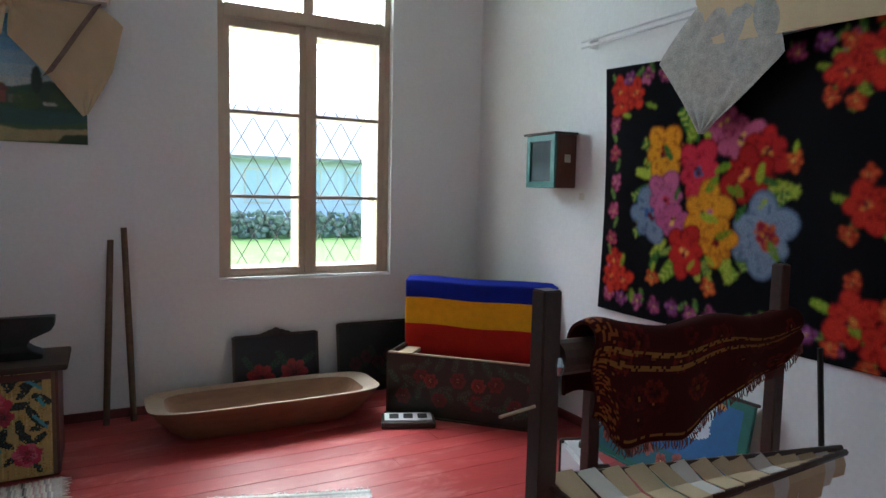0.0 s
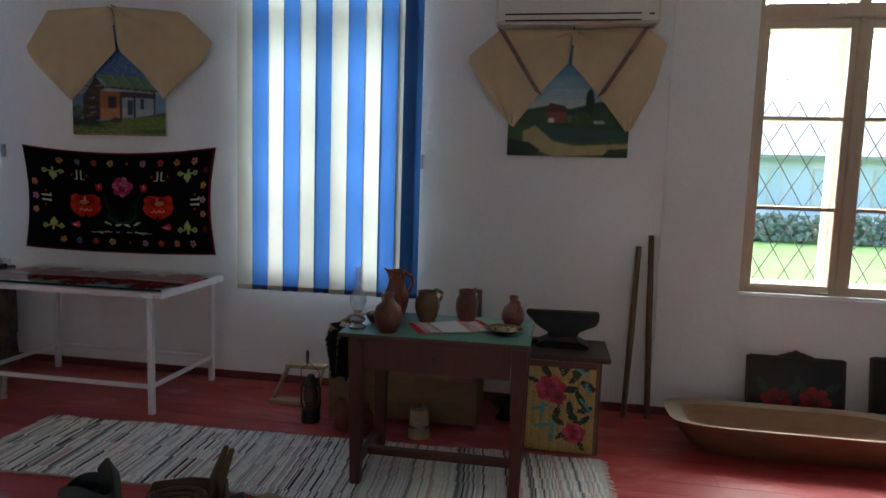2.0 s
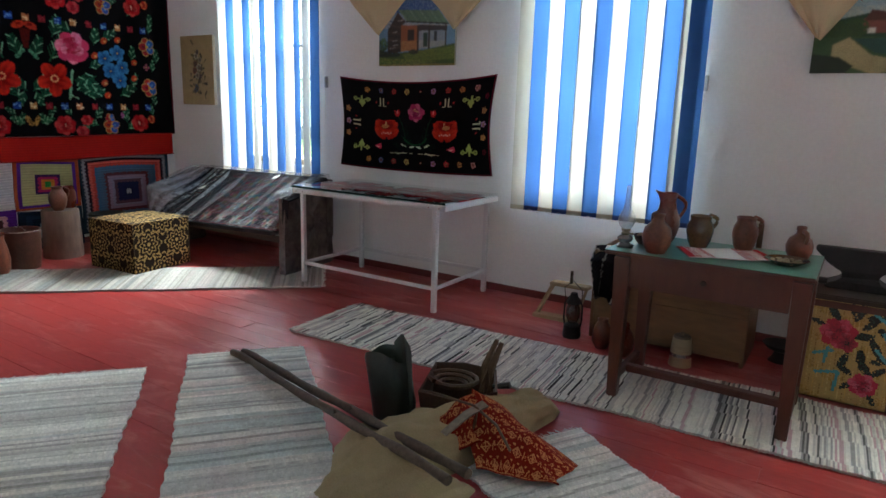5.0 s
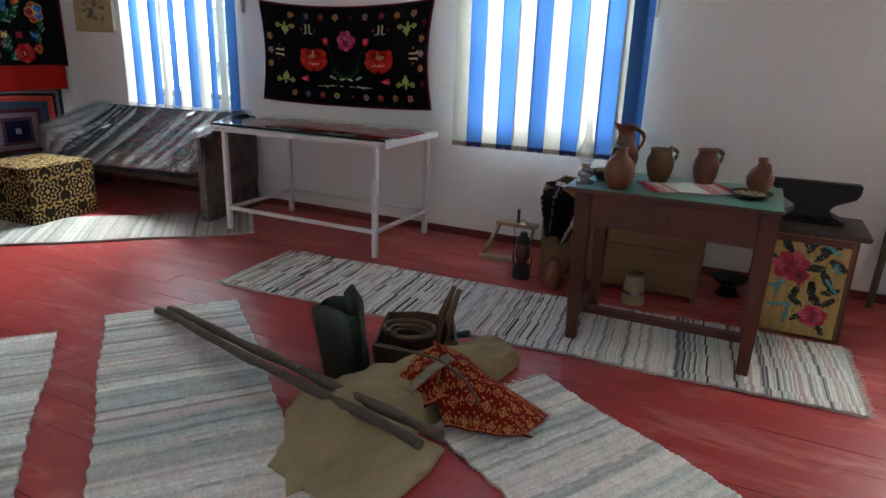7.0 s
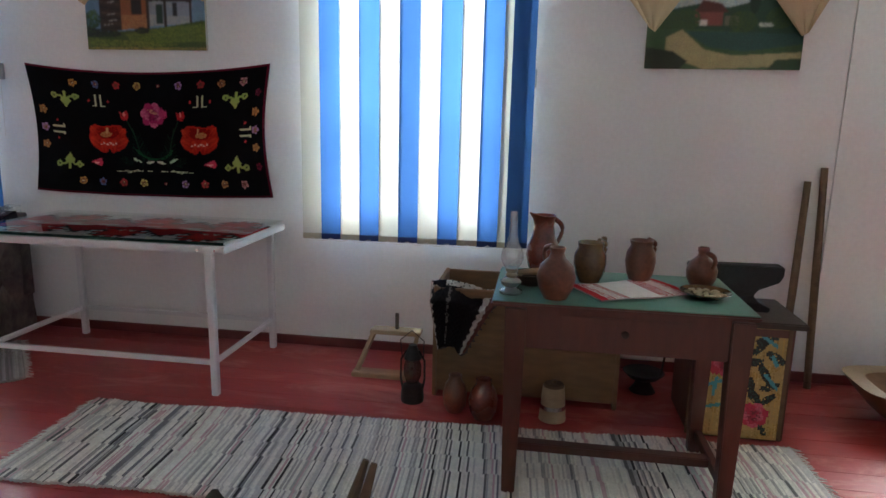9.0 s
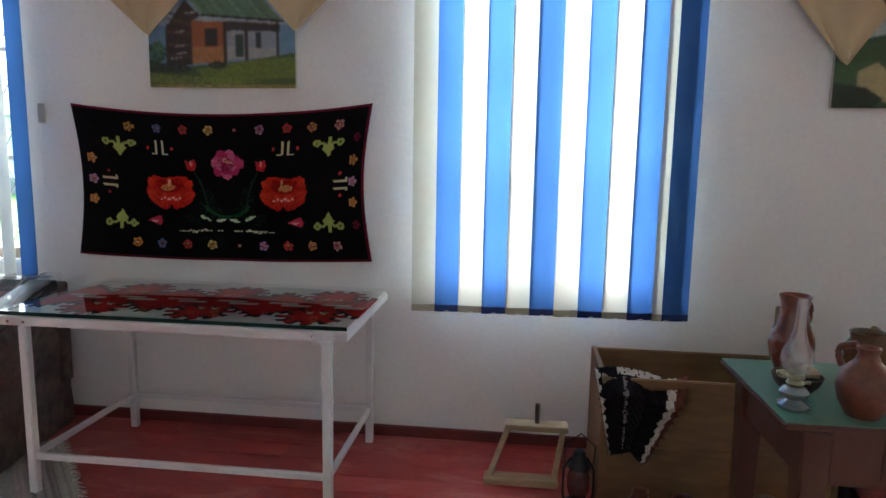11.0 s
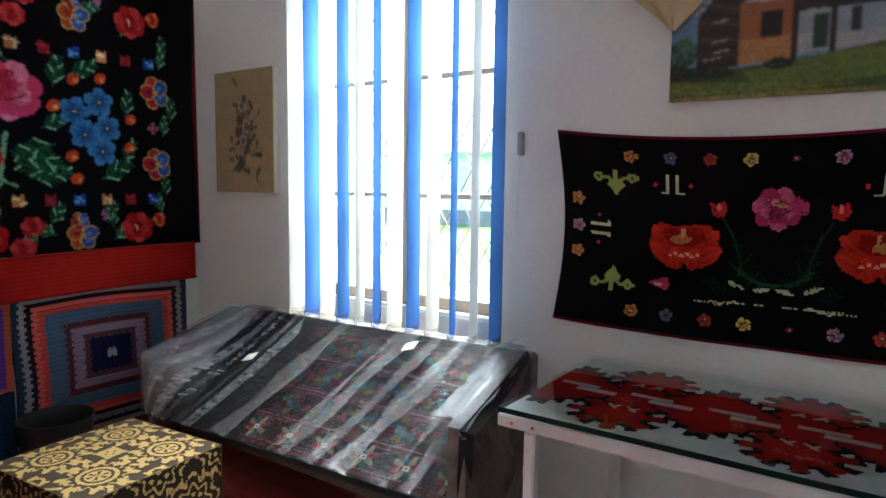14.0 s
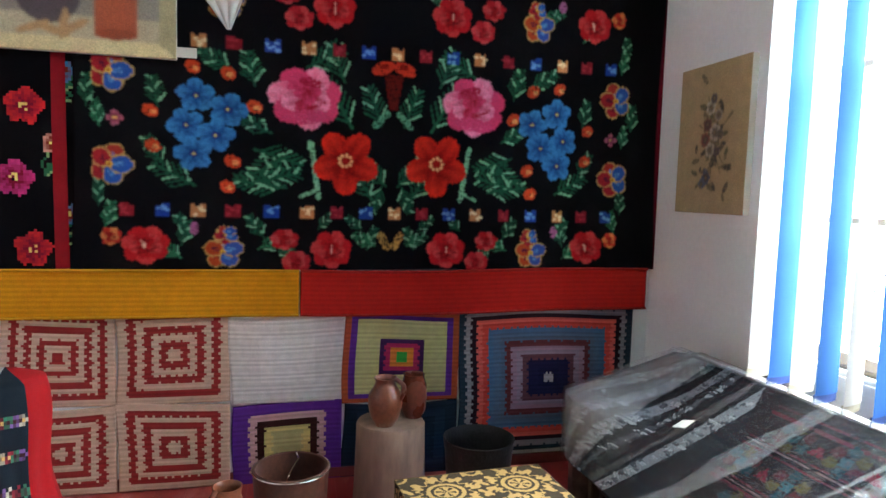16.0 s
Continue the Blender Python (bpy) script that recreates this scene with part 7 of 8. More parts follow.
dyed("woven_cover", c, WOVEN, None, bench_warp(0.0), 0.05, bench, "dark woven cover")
u, v = np.meshgrid(np.linspace(0, 1.95, 120), np.linspace(0, 0.74, 40))
x, y, z = bench_warp(0.014)(u, v)
smooth(part("plastic_film", loft([[(x[r, k], y[r, k], z[r, k]) for k in range(120)] for r in range(40)]), FILM, bench, "creased clear plastic film"), 80)
# raised folds; their milky white stands in for streaks of reflected light
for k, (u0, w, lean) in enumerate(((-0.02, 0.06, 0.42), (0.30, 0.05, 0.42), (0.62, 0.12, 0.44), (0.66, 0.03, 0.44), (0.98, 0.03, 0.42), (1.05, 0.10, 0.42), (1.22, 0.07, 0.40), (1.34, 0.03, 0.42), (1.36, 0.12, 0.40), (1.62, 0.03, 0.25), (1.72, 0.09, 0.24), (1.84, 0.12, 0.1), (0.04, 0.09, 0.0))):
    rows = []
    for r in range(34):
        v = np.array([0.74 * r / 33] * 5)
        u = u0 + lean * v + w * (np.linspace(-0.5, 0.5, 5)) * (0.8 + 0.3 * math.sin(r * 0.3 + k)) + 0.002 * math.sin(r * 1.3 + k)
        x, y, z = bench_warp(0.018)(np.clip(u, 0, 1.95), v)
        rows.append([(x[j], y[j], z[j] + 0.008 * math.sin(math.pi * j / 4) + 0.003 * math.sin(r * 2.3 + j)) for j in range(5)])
    smooth(part("film_fold", loft(rows), FOLD, bench, "fold of film whitened with painted shine"), 80)
# crumpled film over the left end, its shine put into a milky colour
rows = []
for r in range(26):
    v = np.full(14, 0.74 * r / 25)
    u = np.linspace(0.0, 0.20, 14) + 0.16 * v
    x, y, z = bench_warp(0.016)(u, v)
    rows.append([(x[j] - 0.006 + 0.014 * noise.noise((r * 0.6, j * 0.7, 11)), y[j] - 0.006 + 0.018 * noise.noise((r * 0.7, j * 0.6, 15)), z[j] + 0.012 + 0.02 * noise.noise((r * 0.8, j * 0.8, 19))) for j in range(14)])
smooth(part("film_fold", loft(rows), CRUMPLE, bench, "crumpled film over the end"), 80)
# crumpled film gathered over the right arm and along the back edge, highlights whitened in
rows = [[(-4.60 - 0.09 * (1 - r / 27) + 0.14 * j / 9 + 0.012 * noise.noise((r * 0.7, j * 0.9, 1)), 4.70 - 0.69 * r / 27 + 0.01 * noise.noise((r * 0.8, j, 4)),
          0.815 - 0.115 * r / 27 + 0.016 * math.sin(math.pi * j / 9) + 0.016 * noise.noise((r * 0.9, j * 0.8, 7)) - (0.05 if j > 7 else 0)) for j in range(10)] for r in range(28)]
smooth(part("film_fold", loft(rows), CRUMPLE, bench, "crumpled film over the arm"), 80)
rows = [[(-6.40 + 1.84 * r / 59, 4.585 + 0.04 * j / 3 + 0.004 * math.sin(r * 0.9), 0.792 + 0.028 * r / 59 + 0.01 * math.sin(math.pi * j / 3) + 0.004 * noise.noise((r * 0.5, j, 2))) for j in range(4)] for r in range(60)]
smooth(part("film_fold", loft(rows), CRUMPLE, bench, "film edge along the back, whitened as its highlight"), 80)
for p in ((-5.93, 4.35, 0.60), (-5.05, 4.50, 0.76)):
    part("torn_tape", loft([[(p[0] - 0.03, p[1], p[2] + 0.02), (p[0] + 0.02, p[1] + 0.02, p[2] + 0.035)], [(p[0] - 0.02, p[1] - 0.05, p[2] + 0.0), (p[0] + 0.03, p[1] - 0.03, p[2] + 0.012)]], 0.003), WHITE_LINEN, bench, "torn white tape")
SIDE = material("wrapped_side_cloth", (0.135, 0.10, 0.09), 0.5, scale=9, vary=0.7, bump=0.7, grain=22, coat=0.15)


def arm(points, x, thick, lean, label):
    """An arm of the bench: a board of the given side outline with soft rumpled faces."""
    outline = spread([(0, a, b) for a, b in points + points[:1]], 61)[:60]
    mid = Vector((0, sum(p[0] for p in points) / len(points), sum(p[1] for p in points) / len(points)))
    bm = bmesh.new()
    sides = []
    for s in (-1, 1):
        rings = [[bm.verts.new((x - lean * (p.y - 4.03) + s * thick / 2 + s * 0.012 * noise.noise((p.y * 9, p.z * 7, s + f)) * (1 - f), p.y + (mid.y - p.y) * f, p.z + (mid.z - p.z) * f)) for p in outline] for f in (0.0, 0.15, 0.35, 0.6, 0.9)]
        for a, b in zip(rings, rings[1:]):
            for k in range(60):
                bm.faces.new((a[k], a[(k + 1) % 60], b[(k + 1) % 60], b[k]))
        bm.faces.new(rings[-1])
        sides.append(rings[0])
    for k in range(60):
        bm.faces.new((sides[0][k], sides[1][k], sides[1][(k + 1) % 60], sides[0][(k + 1) % 60]))
    bmesh.ops.recalc_face_normals(bm, faces=bm.faces)
    return smooth(part("arm", bm, SIDE, bench, label), 50)


arm([(4.03, 0.0), (4.74, 0.0), (4.74, 0.78), (4.62, 0.785), (4.04, 0.675)], -4.505, 0.07, 0.15, "arm wrapped in brown mottled cloth")
arm([(4.11, 0.0), (4.70, 0.0), (4.70, 0.76), (4.60, 0.76), (4.09, 0.60)], -6.425, 0.05, 0.0, "arm wrapped in dark cloth")
smooth(part("film_fold", loft([[(-6.475 + 0.03 * j / 8 + 0.006 * math.sin(r * 2 + j), 4.07 + 0.53 * j / 8, (0.615 + 0.165 * j / 8) * (1 - r / 12)) for j in range(9)] for r in range(9)]), FILM, bench), 80)
part("back_board", boxed(-6.39, -4.55, 4.66, 4.72, 0.25, 0.775, 0.004), SIDE, bench)
part("front_rail", boxed(-6.39, -4.55, 4.12, 4.15, 0.26, 0.315, 0.004), DARK_WOOD, bench)
for x in (-6.30, -4.62):
    part("leg", tapered(x, 4.16, 0.03, 0.04, 0, 0.26), DARK_WOOD, bench)

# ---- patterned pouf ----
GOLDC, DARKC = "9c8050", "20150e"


def damask(w, h, cols, ground, filled=True):
    """Gold medallions with notched rims between curling leaves."""
    c = Canvas(w, h, 0.0046, ground)
    for u, v in cols:
        r, d = np.hypot(c.U - u, c.V - v), np.arctan2(c.V - v, c.U - u)
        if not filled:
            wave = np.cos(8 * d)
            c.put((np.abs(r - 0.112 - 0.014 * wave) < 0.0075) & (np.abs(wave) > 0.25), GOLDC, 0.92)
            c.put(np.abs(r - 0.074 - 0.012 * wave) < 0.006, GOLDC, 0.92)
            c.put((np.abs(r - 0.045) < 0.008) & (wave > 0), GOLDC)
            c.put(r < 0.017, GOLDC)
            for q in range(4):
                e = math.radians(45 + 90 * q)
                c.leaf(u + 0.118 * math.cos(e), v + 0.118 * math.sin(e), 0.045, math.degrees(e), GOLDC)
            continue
        c.put(r < 0.112 + 0.013 * np.sign(np.sin(8 * d)) + 0.012 * np.sin(16 * d), GOLDC)
        c.put((r < 0.088 + 0.008 * np.sin(16 * d)) & (r > 0.07), ground)
        c.put((r < 0.055) & (r > 0.043), ground)
        c.put((r < 0.036) & (np.sin(6 * d) > 0.2), ground)
        for s in (-1, 1):
            for q in (-1, 1):
                x, y = u + s * 0.142, v + q * 0.142
                for f, size, turn in ((0.0, 0.062, 45), (0.035, 0.05, 100), (-0.035, 0.05, -10)):
                    c.leaf(x + f * s, y - f * q, size, (turn if s * q > 0 else 180 - turn) + (0 if q > 0 else 180), GOLDC)
                c.put(np.abs(np.hypot(c.U - x, c.V - y) - 0.03) < 0.006, GOLDC)
                c.line(u + s * 0.105, v + q * 0.02, u + s * 0.15, v + q * 0.05, 0.009, GOLDC)
                c.line(u + s * 0.02, v + q * 0.12, u + s * 0.06, v + q * 0.15, 0.009, GOLDC)
    return c


pouf = thing("patterned_pouf", pose(-6.02, 3.225, 0.012, 0, 0, 5), "square pouf in brown and gold damask cloth", "pouf")
S, HH = 0.575, 0.425
part("body", boxed(0.004, S - 0.004, 0.004, S - 0.004, 0, HH - 0.004, 0.01), BLACK_HOLE, pouf)
side = [(0.145, 0.235), (0.43, 0.235), (0.2875, 0.02), (0.0, 0.02), (0.575, 0.02), (0.2875, 0.43), (0.0, 0.43), (0.575, 0.43)]
puff = lambda w, h: (lambda u, v: (u, -0.008 * np.sin(np.pi * u / w) * np.sin(np.pi * v / h) ** 0.5 - 0.001, v))
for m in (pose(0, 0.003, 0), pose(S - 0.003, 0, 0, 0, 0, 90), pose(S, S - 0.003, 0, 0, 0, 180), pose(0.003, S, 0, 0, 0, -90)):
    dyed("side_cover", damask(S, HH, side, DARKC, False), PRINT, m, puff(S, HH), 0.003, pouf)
# the top's ground is paler than the sides: its sheen is put into the colour
dyed("top_cover", damask(S, S, [(0.15, 0.43), (0.43, 0.43), (0.15, 0.15), (0.43, 0.15)], "342b20"), PRINT, pose(0, 0, HH - 0.002, -90, 0, 0), puff(S, S), 0.003, pouf, "gold patterned top with sheen in its ground colour")

# ---- tree stump with pots, bucket, basin ----
BARK = material("pale_stump_wood", (0.19, 0.12, 0.09), 0.8, scale=8, vary=0.35, bump=0.8, grain=24, stretch=(1, 1, 0.3))
stump = thing("wooden_stump", pose(-6.62, 3.30, 0), "barkless tree stump used as a stand for pots", "stump")
smooth(part("trunk", lathe([(0, 0), (0.17, 0), (0.165, 0.1), (0.158, 0.3), (0.155, 0.43), (0.148, 0.44), (0, 0.44)], 26, wobble=0.12), BARK, stump), 40)
jug("ribbed_pot", -6.57, 3.265, 0.441, hollow([(0.045, 0), (0.068, 0.04), (0.08, 0.1), (0.076, 0.15), (0.05, 0.19), (0.046, 0.21), (0.055, 0.225)]), PALE_CLAY, "pale brown clay pot standing on a stump", (0.05, 0.21, 0.07, 0.12, 0.03, 60), None, "pot", "pots on the stump")
jug("orange_pot", -6.66, 3.41, 0.441, hollow([(0.045, 0), (0.06, 0.04), (0.066, 0.1), (0.062, 0.16), (0.05, 0.2), (0.054, 0.21)]), CLAY_RED, "orange brown clay pot standing on a stump", None, None, "pot", "pots on the stump")
bucket = thing("clay_bucket", pose(-6.43, 2.86, 0), "brown clay bucket with a wire round its rim", "bucket")
smooth(part("body", lathe(hollow([(0.13, 0), (0.142, 0.1), (0.15, 0.25), (0.155, 0.335)], 0.012), 30), DARK_CLAY, bucket), 50)
part("rim_wire", tube([(0.158 * math.cos(k * math.pi / 16), 0.158 * math.sin(k * math.pi / 16), 0.33) for k in range(33)], 0.004, 5), TIN, bucket)
part("handle_wire", tube([(-0.155, 0.02, 0.335), (-0.05, 0.03, 0.345), (0.06, 0.0, 0.345), (0.155, -0.02, 0.335)], 0.003, 5), TIN, bucket)
jug("brown_pitcher", -6.30, 2.62, 0, hollow([(0.06, 0), (0.085, 0.06), (0.09, 0.14), (0.075, 0.24), (0.055, 0.31), (0.06, 0.345)]), CLAY, "tall brown clay pitcher on the floor by the wall", (0.058, 0.33, 0.085, 0.16, 0.04, -40), None, "jug", "floor jugs")
basin = thing("dark_basin", pose(-6.55, 3.70, 0), "dark metal basin on the floor by the wall", "basin")
smooth(part("body", lathe(hollow([(0.12, 0), (0.14, 0.1), (0.155, 0.3), (0.165, 0.365)], 0.008), 28), IRON, basin), 50)
c = Canvas(1.3, 0.86, 0.013, "8c1218")
c.rect(0, 0.45, 0, 0.86, "c0bcb8")
c.rect(0.45, 0.62, 0.3, 0.86, "182028")
for k in range(20):
    c.flower(0.48 + 0.03 * (k % 5), 0.35 + 0.12 * (k // 5), 0.022, 5, ("8c2c38", "3c7a5c", "7c5c9c", "c8c0a8")[k % 4], "402028", "c8a060")
c.rect(0.45, 0.75, 0, 0.3, "7c1018")
doll = thing("costumed_figure", pose(-6.15, 1.93, 0), "small figure in white, black and red folk costume", "mannequin")


def skirt(u, v):
    d, s = 2 * np.pi * u / 1.3 - 2.2, v / 0.86
    r = 0.24 - 0.15 * s ** 0.8 + 0.03 * np.sin(s * 9) * s + 0.012 * np.sin(d * 9) * (1 - s)
    r = np.where(s > 0.96, r * np.maximum((1 - s) / 0.04, 0.02), r)
    return r * np.cos(d), r * np.sin(d), v


dyed("dress", c, PRINT, None, skirt, 0.004, doll)

# ---- things on the floor in front: sticks, sack, boot, tray, kerchief ----


def heap(name, rows, mat, root, fold=0.02, seed=0, label=""):
    """A soft body from cross-sections: centre x, y, half width along (dx, dy), height."""
    bm = bmesh.new()
    rings = []
    n = 26
    for i, (cx, cy, ax, ay, h) in enumerate(rows):
        ring_ = []
        for k in range(n):
            d = math.pi * k / (n - 1)
            wob = 1 + 0.28 * noise.noise((i * 0.45 + seed, k * 0.3, seed)) + fold * 4 * math.sin(k * 1.9 + i * 1.3 + seed) * 0.35
            ring_.append(bm.verts.new((cx + ax * math.cos(d), cy + ay * math.cos(d), 0.012 + max(0.0, h * wob) * math.sin(d) ** 0.7)))
        rings.append(ring_)
    for a, b in zip(rings, rings[1:]):
        for k in range(n - 1):
            bm.faces.new((a[k], a[k + 1], b[k + 1], b[k]))
        bm.faces.new((a[0], b[0], b[-1], a[-1]))
    bm.faces.new(rings[0])
    bm.faces.new(rings[-1][::-1])
    bmesh.ops.recalc_face_normals(bm, faces=bm.faces)
    bmesh.ops.subdivide_edges(bm, edges=list(bm.edges), cuts=1, use_grid_fill=True)
    for v in bm.verts:
        if v.co.z > 0.03:
            v.co += v.normal * (0.02 * noise.noise(v.co * 9) + 0.008 * noise.noise(v.co * 26))
    return smooth(part(name, bm, mat, root, label), 80)


def interp_rows(keys, n):
    out = []
    for i in range(n):
        f = i / (n - 1) * (len(keys) - 1)
        k = min(int(f), len(keys) - 2)
        t = f - k
        t = t * t * (3 - 2 * t)
        out.append(tuple(a + (b - a) * t for a, b in zip(keys[k], keys[k + 1])))
    return out


sack = thing("canvas_sack", Matrix(), "khaki canvas sack lying slack on the floor", "sack")
heap("cloth", interp_rows([(-2.02, 1.93, 0.16, -0.20, 0.03), (-1.98, 2.06, 0.20, -0.20, 0.11), (-1.86, 2.28, 0.17, -0.13, 0.15), (-1.75, 2.55, 0.15, -0.08, 0.15), (-1.68, 2.80, 0.13, -0.06, 0.13), (-1.62, 2.98, 0.10, -0.05, 0.10), (-1.60, 3.05, 0.07, -0.03, 0.02)], 22), SACK, sack, 0.03, 3)
heap("flap", interp_rows([(-1.82, 1.78, 0.20, -0.05, 0.02), (-1.80, 1.92, 0.25, -0.05, 0.06), (-1.74, 2.08, 0.22, -0.02, 0.08), (-1.68, 2.2, 0.15, 0.0, 0.02)], 12), SACK, sack, 0.04, 8)

for k, (a, b) in enumerate((((-3.34, 2.545, 0.045), (-1.52, 1.98, 0.17)), ((-3.29, 2.58, 0.05), (-1.47, 2.035, 0.185)))):
    s = thing("wooden_stick", Matrix(), "rough grey wooden stick lying over a sack", "stick", "sticks on the floor")
    a, b = Vector(a), Vector(b)
    pts = [a.lerp(b, t) + Vector((0, 0, 0.012 * noise.noise((t * 4, k, 0)))) + Vector((0.01 * noise.noise((t * 5, k, 3)), 0.014 * noise.noise((t * 5, k, 5)), -0.0)) for t in np.linspace(0, 1, 16)]
    smooth(part("shaft", tube(pts, [0.02 + 0.003 * math.sin(i * 2.1) for i in range(16)], 9), GREY_WOOD, s), 60)
    part("knot", tube([pts[9] + Vector((0, 0, 0)), pts[9] + Vector((0.02, -0.03, 0.03))], [0.014, 0.006], 6), GREY_WOOD, s)

boot = thing("leather_holster", pose(-2.17, 2.53, 0.001), "black leather holster with an open slanting top", "holster")
bm = bmesh.new()
rings = []
for i, (w, d, z, sx) in enumerate(((0.10, 0.072, 0.0, 0.0), (0.104, 0.076, 0.08, -0.006), (0.104, 0.076, 0.2, -0.03), (0.106, 0.07, 0.285, -0.05), (0.10, 0.058, 0.305, -0.055), (0.09, 0.045, 0.22, -0.045))):
    rings.append([bm.verts.new((sx + w * math.copysign(abs(math.cos(2 * math.pi * k / 24)) ** 0.6, math.cos(2 * math.pi * k / 24)), d * math.copysign(abs(math.sin(2 * math.pi * k / 24)) ** 0.6, math.sin(2 * math.pi * k / 24)),
                                z + (0.05 * max(0, math.sin(2 * math.pi * k / 24)) if i > 2 else 0) - (0.05 * max(0, -math.cos(2 * math.pi * k / 24)) if i > 2 else 0) + (0.035 * math.cos(2 * math.pi * k / 24 + 2.4) if i in (3, 4) else 0))) for k in range(24)])
for a, b in zip(rings, rings[1:]):
    for k in range(24):
        bm.faces.new((a[k], a[(k + 1) % 24], b[(k + 1) % 24], b[k]))
bm.faces.new(rings[0][::-1])
bm.faces.new(rings[-1])
smooth(part("case", bm, LEATHER, boot), 50)
rows = [[(-0.06 + 0.1 * j / 6 + 0.02 * i, 0.07 - 0.02 * i + 0.01 * math.sin(j), 0.34 + 0.05 * math.sin(math.pi * j / 6) - 0.022 * i * i) for j in range(7)] for i in range(5)]
smooth(part("flap", loft(rows, 0.006), LEATHER, boot), 60)

tray = thing("leather_satchel", pose(-1.95, 2.77, 0.001, 0, 0, 22), "brown leather satchel holding a strap and shears", "satchel")
part("front_panel", loft([[(-0.17, -0.1, 0.0), (0.0, -0.11, 0.0), (0.17, -0.09, 0.0)], [(-0.185, -0.12, 0.13), (0.0, -0.135, 0.11), (0.19, -0.1, 0.16)]], 0.01), BROWN_LEATHER, tray)
part("back_panel", loft([[(-0.17, 0.1, 0.0), (0.0, 0.1, 0.0), (0.17, 0.1, 0.0)], [(-0.15, 0.12, 0.19), (0.0, 0.125, 0.2), (0.16, 0.12, 0.18)]], 0.01), BROWN_LEATHER, tray)
part("side_panel", loft([[(-0.17, -0.1, 0.0), (-0.17, 0.1, 0.0)], [(-0.185, -0.12, 0.13), (-0.15, 0.12, 0.19)]], 0.01), BROWN_LEATHER, tray)
part("side_panel", loft([[(0.17, -0.09, 0.0), (0.17, 0.1, 0.0)], [(0.19, -0.1, 0.16), (0.16, 0.12, 0.18)]], 0.01), BROWN_LEATHER, tray)
part("bottom_panel", boxed(-0.165, 0.165, -0.09, 0.095, 0.0, 0.012), BROWN_LEATHER, tray)
part("coiled_strap", tube([((0.06 + 0.002 * k) * math.cos(k * 0.5) - 0.03, (0.05 + 0.0015 * k) * math.sin(k * 0.5), 0.13 + 0.0012 * k) for k in range(34)], 0.012, 6), BROWN_LEATHER, tray)
for s, (a, b) in enumerate((((0.10, 0.02, 0.1), (0.16, 0.07, 0.355)), ((0.14, 0.0, 0.1), (0.185, 0.06, 0.345)))):
    part("shear_arm", tube([a, ((a[0] + b[0]) / 2 - 0.02, (a[1] + b[1]) / 2, (a[2] + b[2]) / 2), b], [0.015, 0.02, 0.011], 7), OLD_WOOD, tray)
part("pistol_grip", tube([(0.16, -0.02, 0.15), (0.24, -0.03, 0.17)], [0.012, 0.018], 7), LEATHER, tray)

MADDER, BUFF = "701608", "b07448"


def ikat(w, h, cell=0.0048):
    """Madder cotton printed with a lattice of buff crosses, lozenges and dashes."""
    c = Canvas(w, h, cell, MADDER)
    for r in range(int(h / 0.07) + 1):
        for k in range(int(w / 0.09) + 1):
            u, v = 0.03 + 0.09 * k + 0.045 * (r % 2), 0.03 + 0.07 * r
            c.poly([(u - 0.03, v), (u, v + 0.026), (u + 0.03, v), (u, v - 0.026)], BUFF, 0.9)
            c.poly([(u - 0.021, v), (u, v + 0.018), (u + 0.021, v), (u, v - 0.018)], MADDER)
            c.line(u - 0.012, v, u + 0.012, v, 0.0036, BUFF)
            c.line(u, v - 0.012, u, v + 0.012, 0.0036, BUFF)
            for s in (-1, 1):
                c.line(u + s * 0.036, v - 0.014, u + s * 0.044, v + 0.014, 0.003, BUFF, 0.85)
                c.ell(u + s * 0.022, v + 0.03, 0.007, 0.005, BUFF)
    for v in (0.006, h - 0.012):
        c.rect(0, w, v, v + 0.006, BUFF, 0.8)
    return c


def draped(corners, w, h, bulge, fold):
    """A cloth hung between four corners (lower left, lower right, upper right, upper left) with soft folds."""
    def warp(u, v):
        a, b = u / w, v / h
        out = [corners[0][q] * (1 - a) * (1 - b) + corners[1][q] * a * (1 - b) + corners[2][q] * a * b + corners[3][q] * (1 - a) * b for q in range(3)]
        mid = np.sin(np.pi * a) * np.sin(np.pi * b)
        ripple = np.sin(15 * a + 5 * b + 2 * np.sin(4 * b)) + 0.6 * np.sin(11 * b - 6 * a)
        edge = 0.010 * np.sin(9 * b + 2) * (np.abs(a - 0.5) * 2) ** 3 + 0.010 * np.sin(8 * a) * (np.abs(b - 0.5) * 2) ** 3
        return out[0] + edge, out[1] + edge, out[2] + bulge * mid + fold * ripple * (0.35 + 0.65 * mid)
    return warp


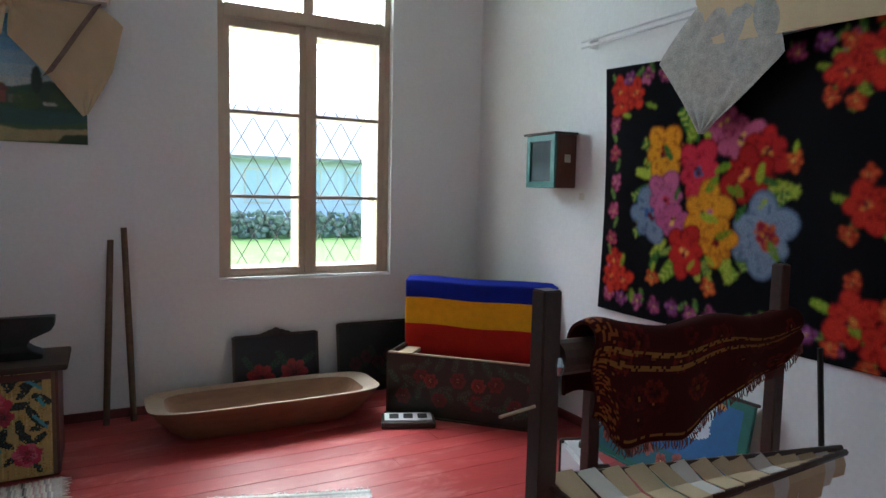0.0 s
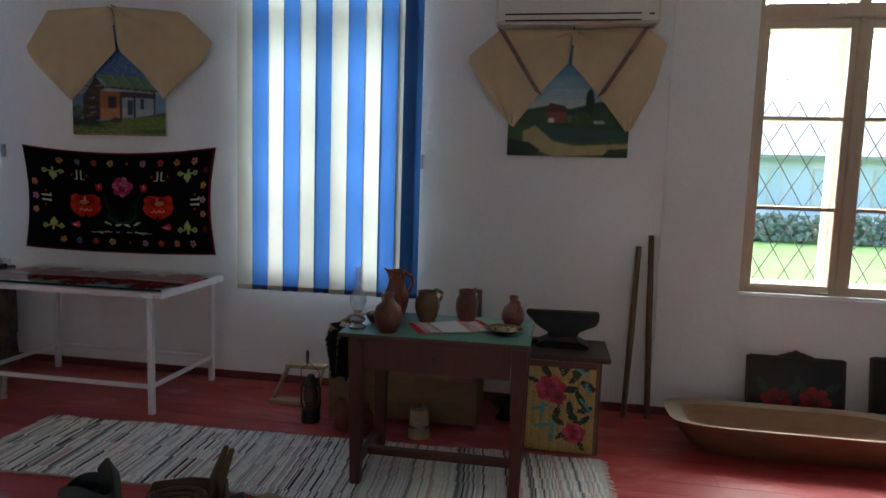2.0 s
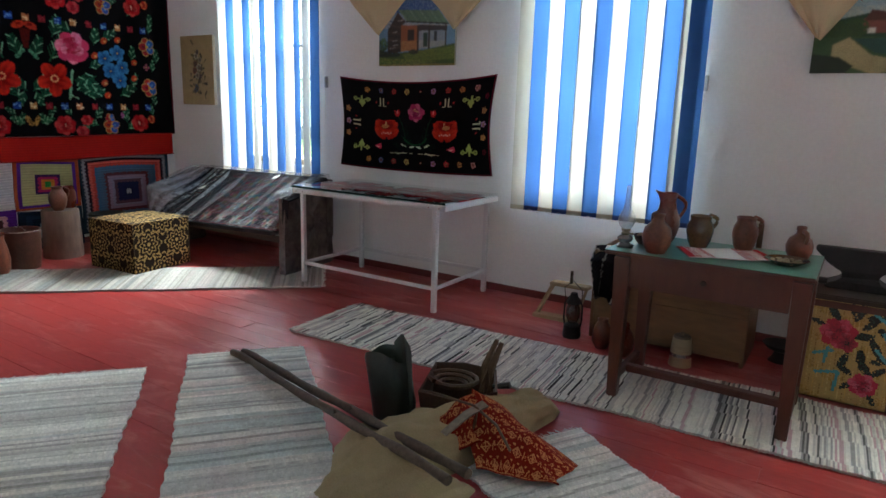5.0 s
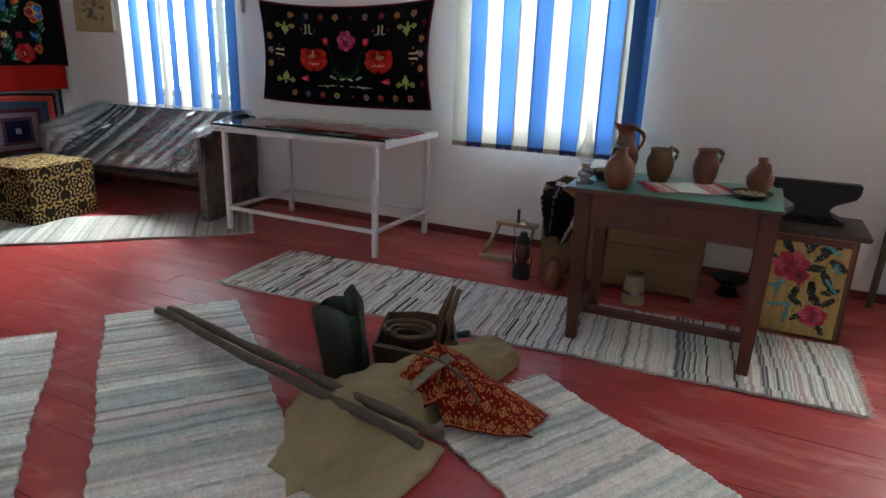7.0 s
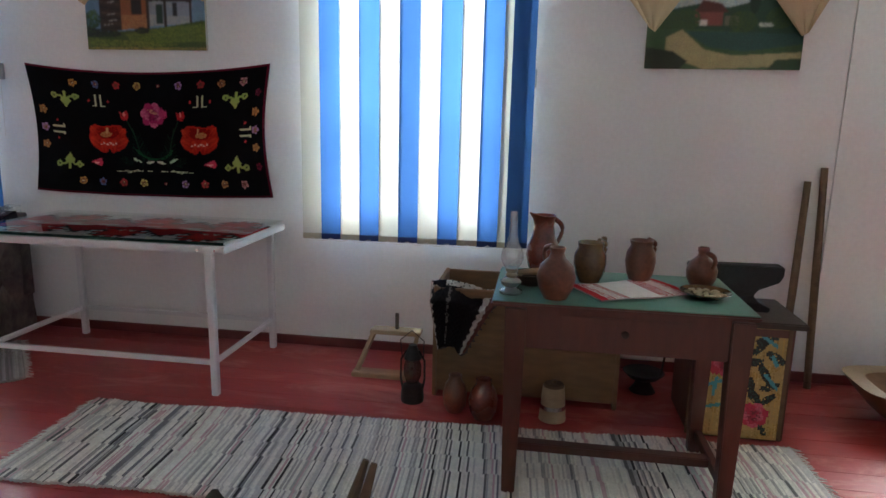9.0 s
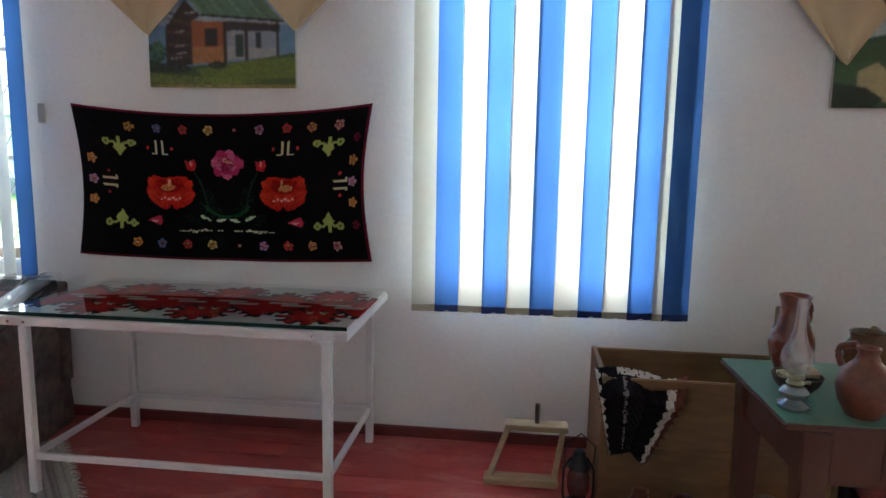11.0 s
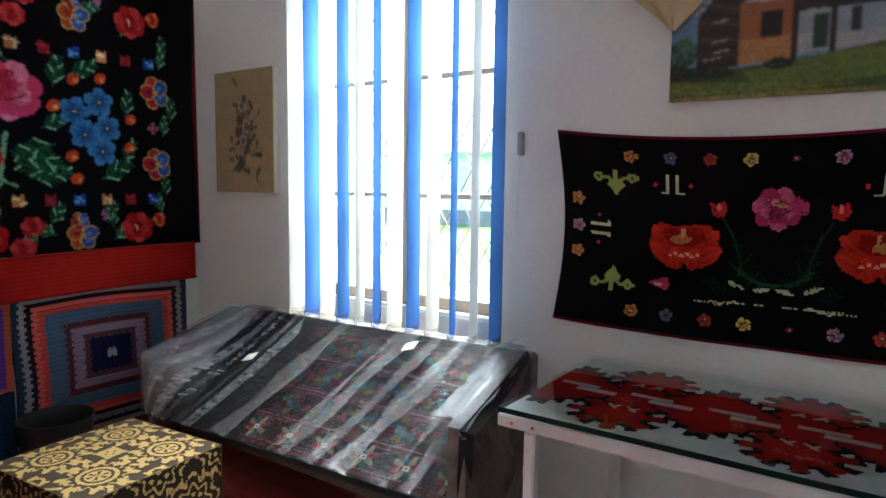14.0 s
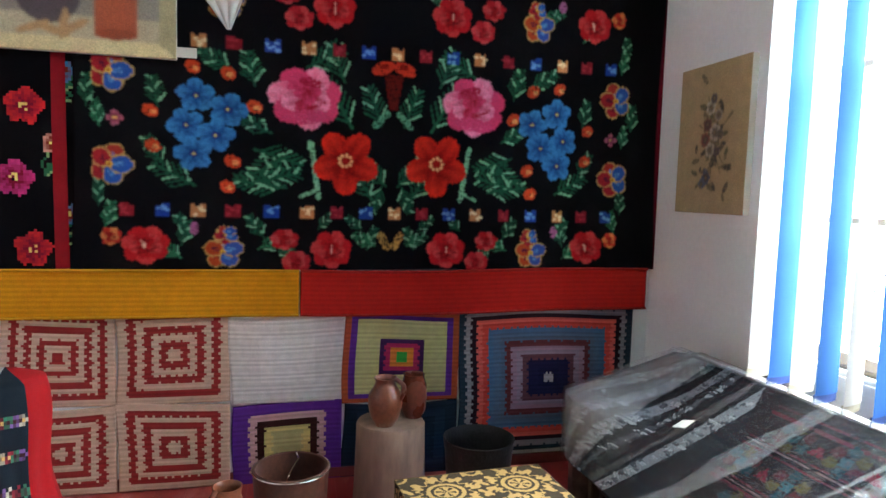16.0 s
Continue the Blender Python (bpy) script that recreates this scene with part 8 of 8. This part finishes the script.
kerchief = thing("red_kerchief", Matrix(), "dark red printed kerchief folded over the edge of a sack", "kerchief")
dyed("cloth", ikat(0.50, 0.40), PRINT, None, draped(((-1.568, 2.24, 0.075), (-1.29, 2.378, 0.035), (-1.261, 2.567, 0.04), (-1.749, 2.557, 0.25)), 0.50, 0.40, 0.075, 0.009), 0.008, kerchief)
dyed("folded_corner", ikat(0.24, 0.22), PRINT, None, draped(((-1.71, 2.29, 0.05), (-1.60, 2.30, 0.15), (-1.735, 2.53, 0.255), (-1.835, 2.37, 0.15)), 0.24, 0.22, 0.03, 0.008), 0.008, kerchief)
BUCKLE = material("worn_buckle", (0.20, 0.17, 0.14), 0.4, 0.3, scale=20, vary=0.4, bump=0.3)
strap = thing("leather_strap", Matrix(), "thin leather strap with a pale buckle plate", "strap")
part("cord", tube([(-2.03, 2.56, 0.16), (-1.92, 2.50, 0.20), (-1.79, 2.43, 0.235), (-1.64, 2.36, 0.272), (-1.52, 2.33, 0.235), (-1.44, 2.30, 0.165)], 0.0055, 6), BROWN_LEATHER, strap)
part("plate", loft([[(-1.725, 2.25, 0.175), (-1.69, 2.235, 0.175)], [(-1.67, 2.33, 0.245), (-1.63, 2.315, 0.245)], [(-1.625, 2.40, 0.28), (-1.585, 2.38, 0.275)]], 0.006), BUCKLE, strap)

# ---- floor boards, last ----
floor = structure("floor", boxed(X0 - 0.3, X1 + 0.3, Y0 - 0.3, Y1 + DEEP, -0.2, -0.012), FLOOR_GAP, "red oxide painted plank floor with worn gloss")
rng = random.Random(11)
board_meshes = {}
row, y = 0, Y0
while y < Y1 - 0.02:
    wide = min(0.142, Y1 - y)
    x = X0 - (row * 1.37) % 3.1
    while x < X1:
        a, b = max(x, X0), min(x + 3.1, X1)
        if b - a > 0.05:
            key = (round(b - a, 2), round(wide, 3))
            if key not in board_meshes:
                bm = boxed(0.0003, b - a - 0.0003, 0.0003, wide - 0.0003, -0.03, 0, 0.0011)
                mesh = bpy.data.meshes.new("plank")
                bm.to_mesh(mesh)
                bm.free()
                mesh.materials.append(FLOOR)
                board_meshes[key] = mesh
            ob = new("plank", board_meshes[key])
            ob.parent = floor
            ob.location = (a, y, rng.uniform(-0.0016, 0.0))
        x += 3.1
    y += 0.142
    row += 1
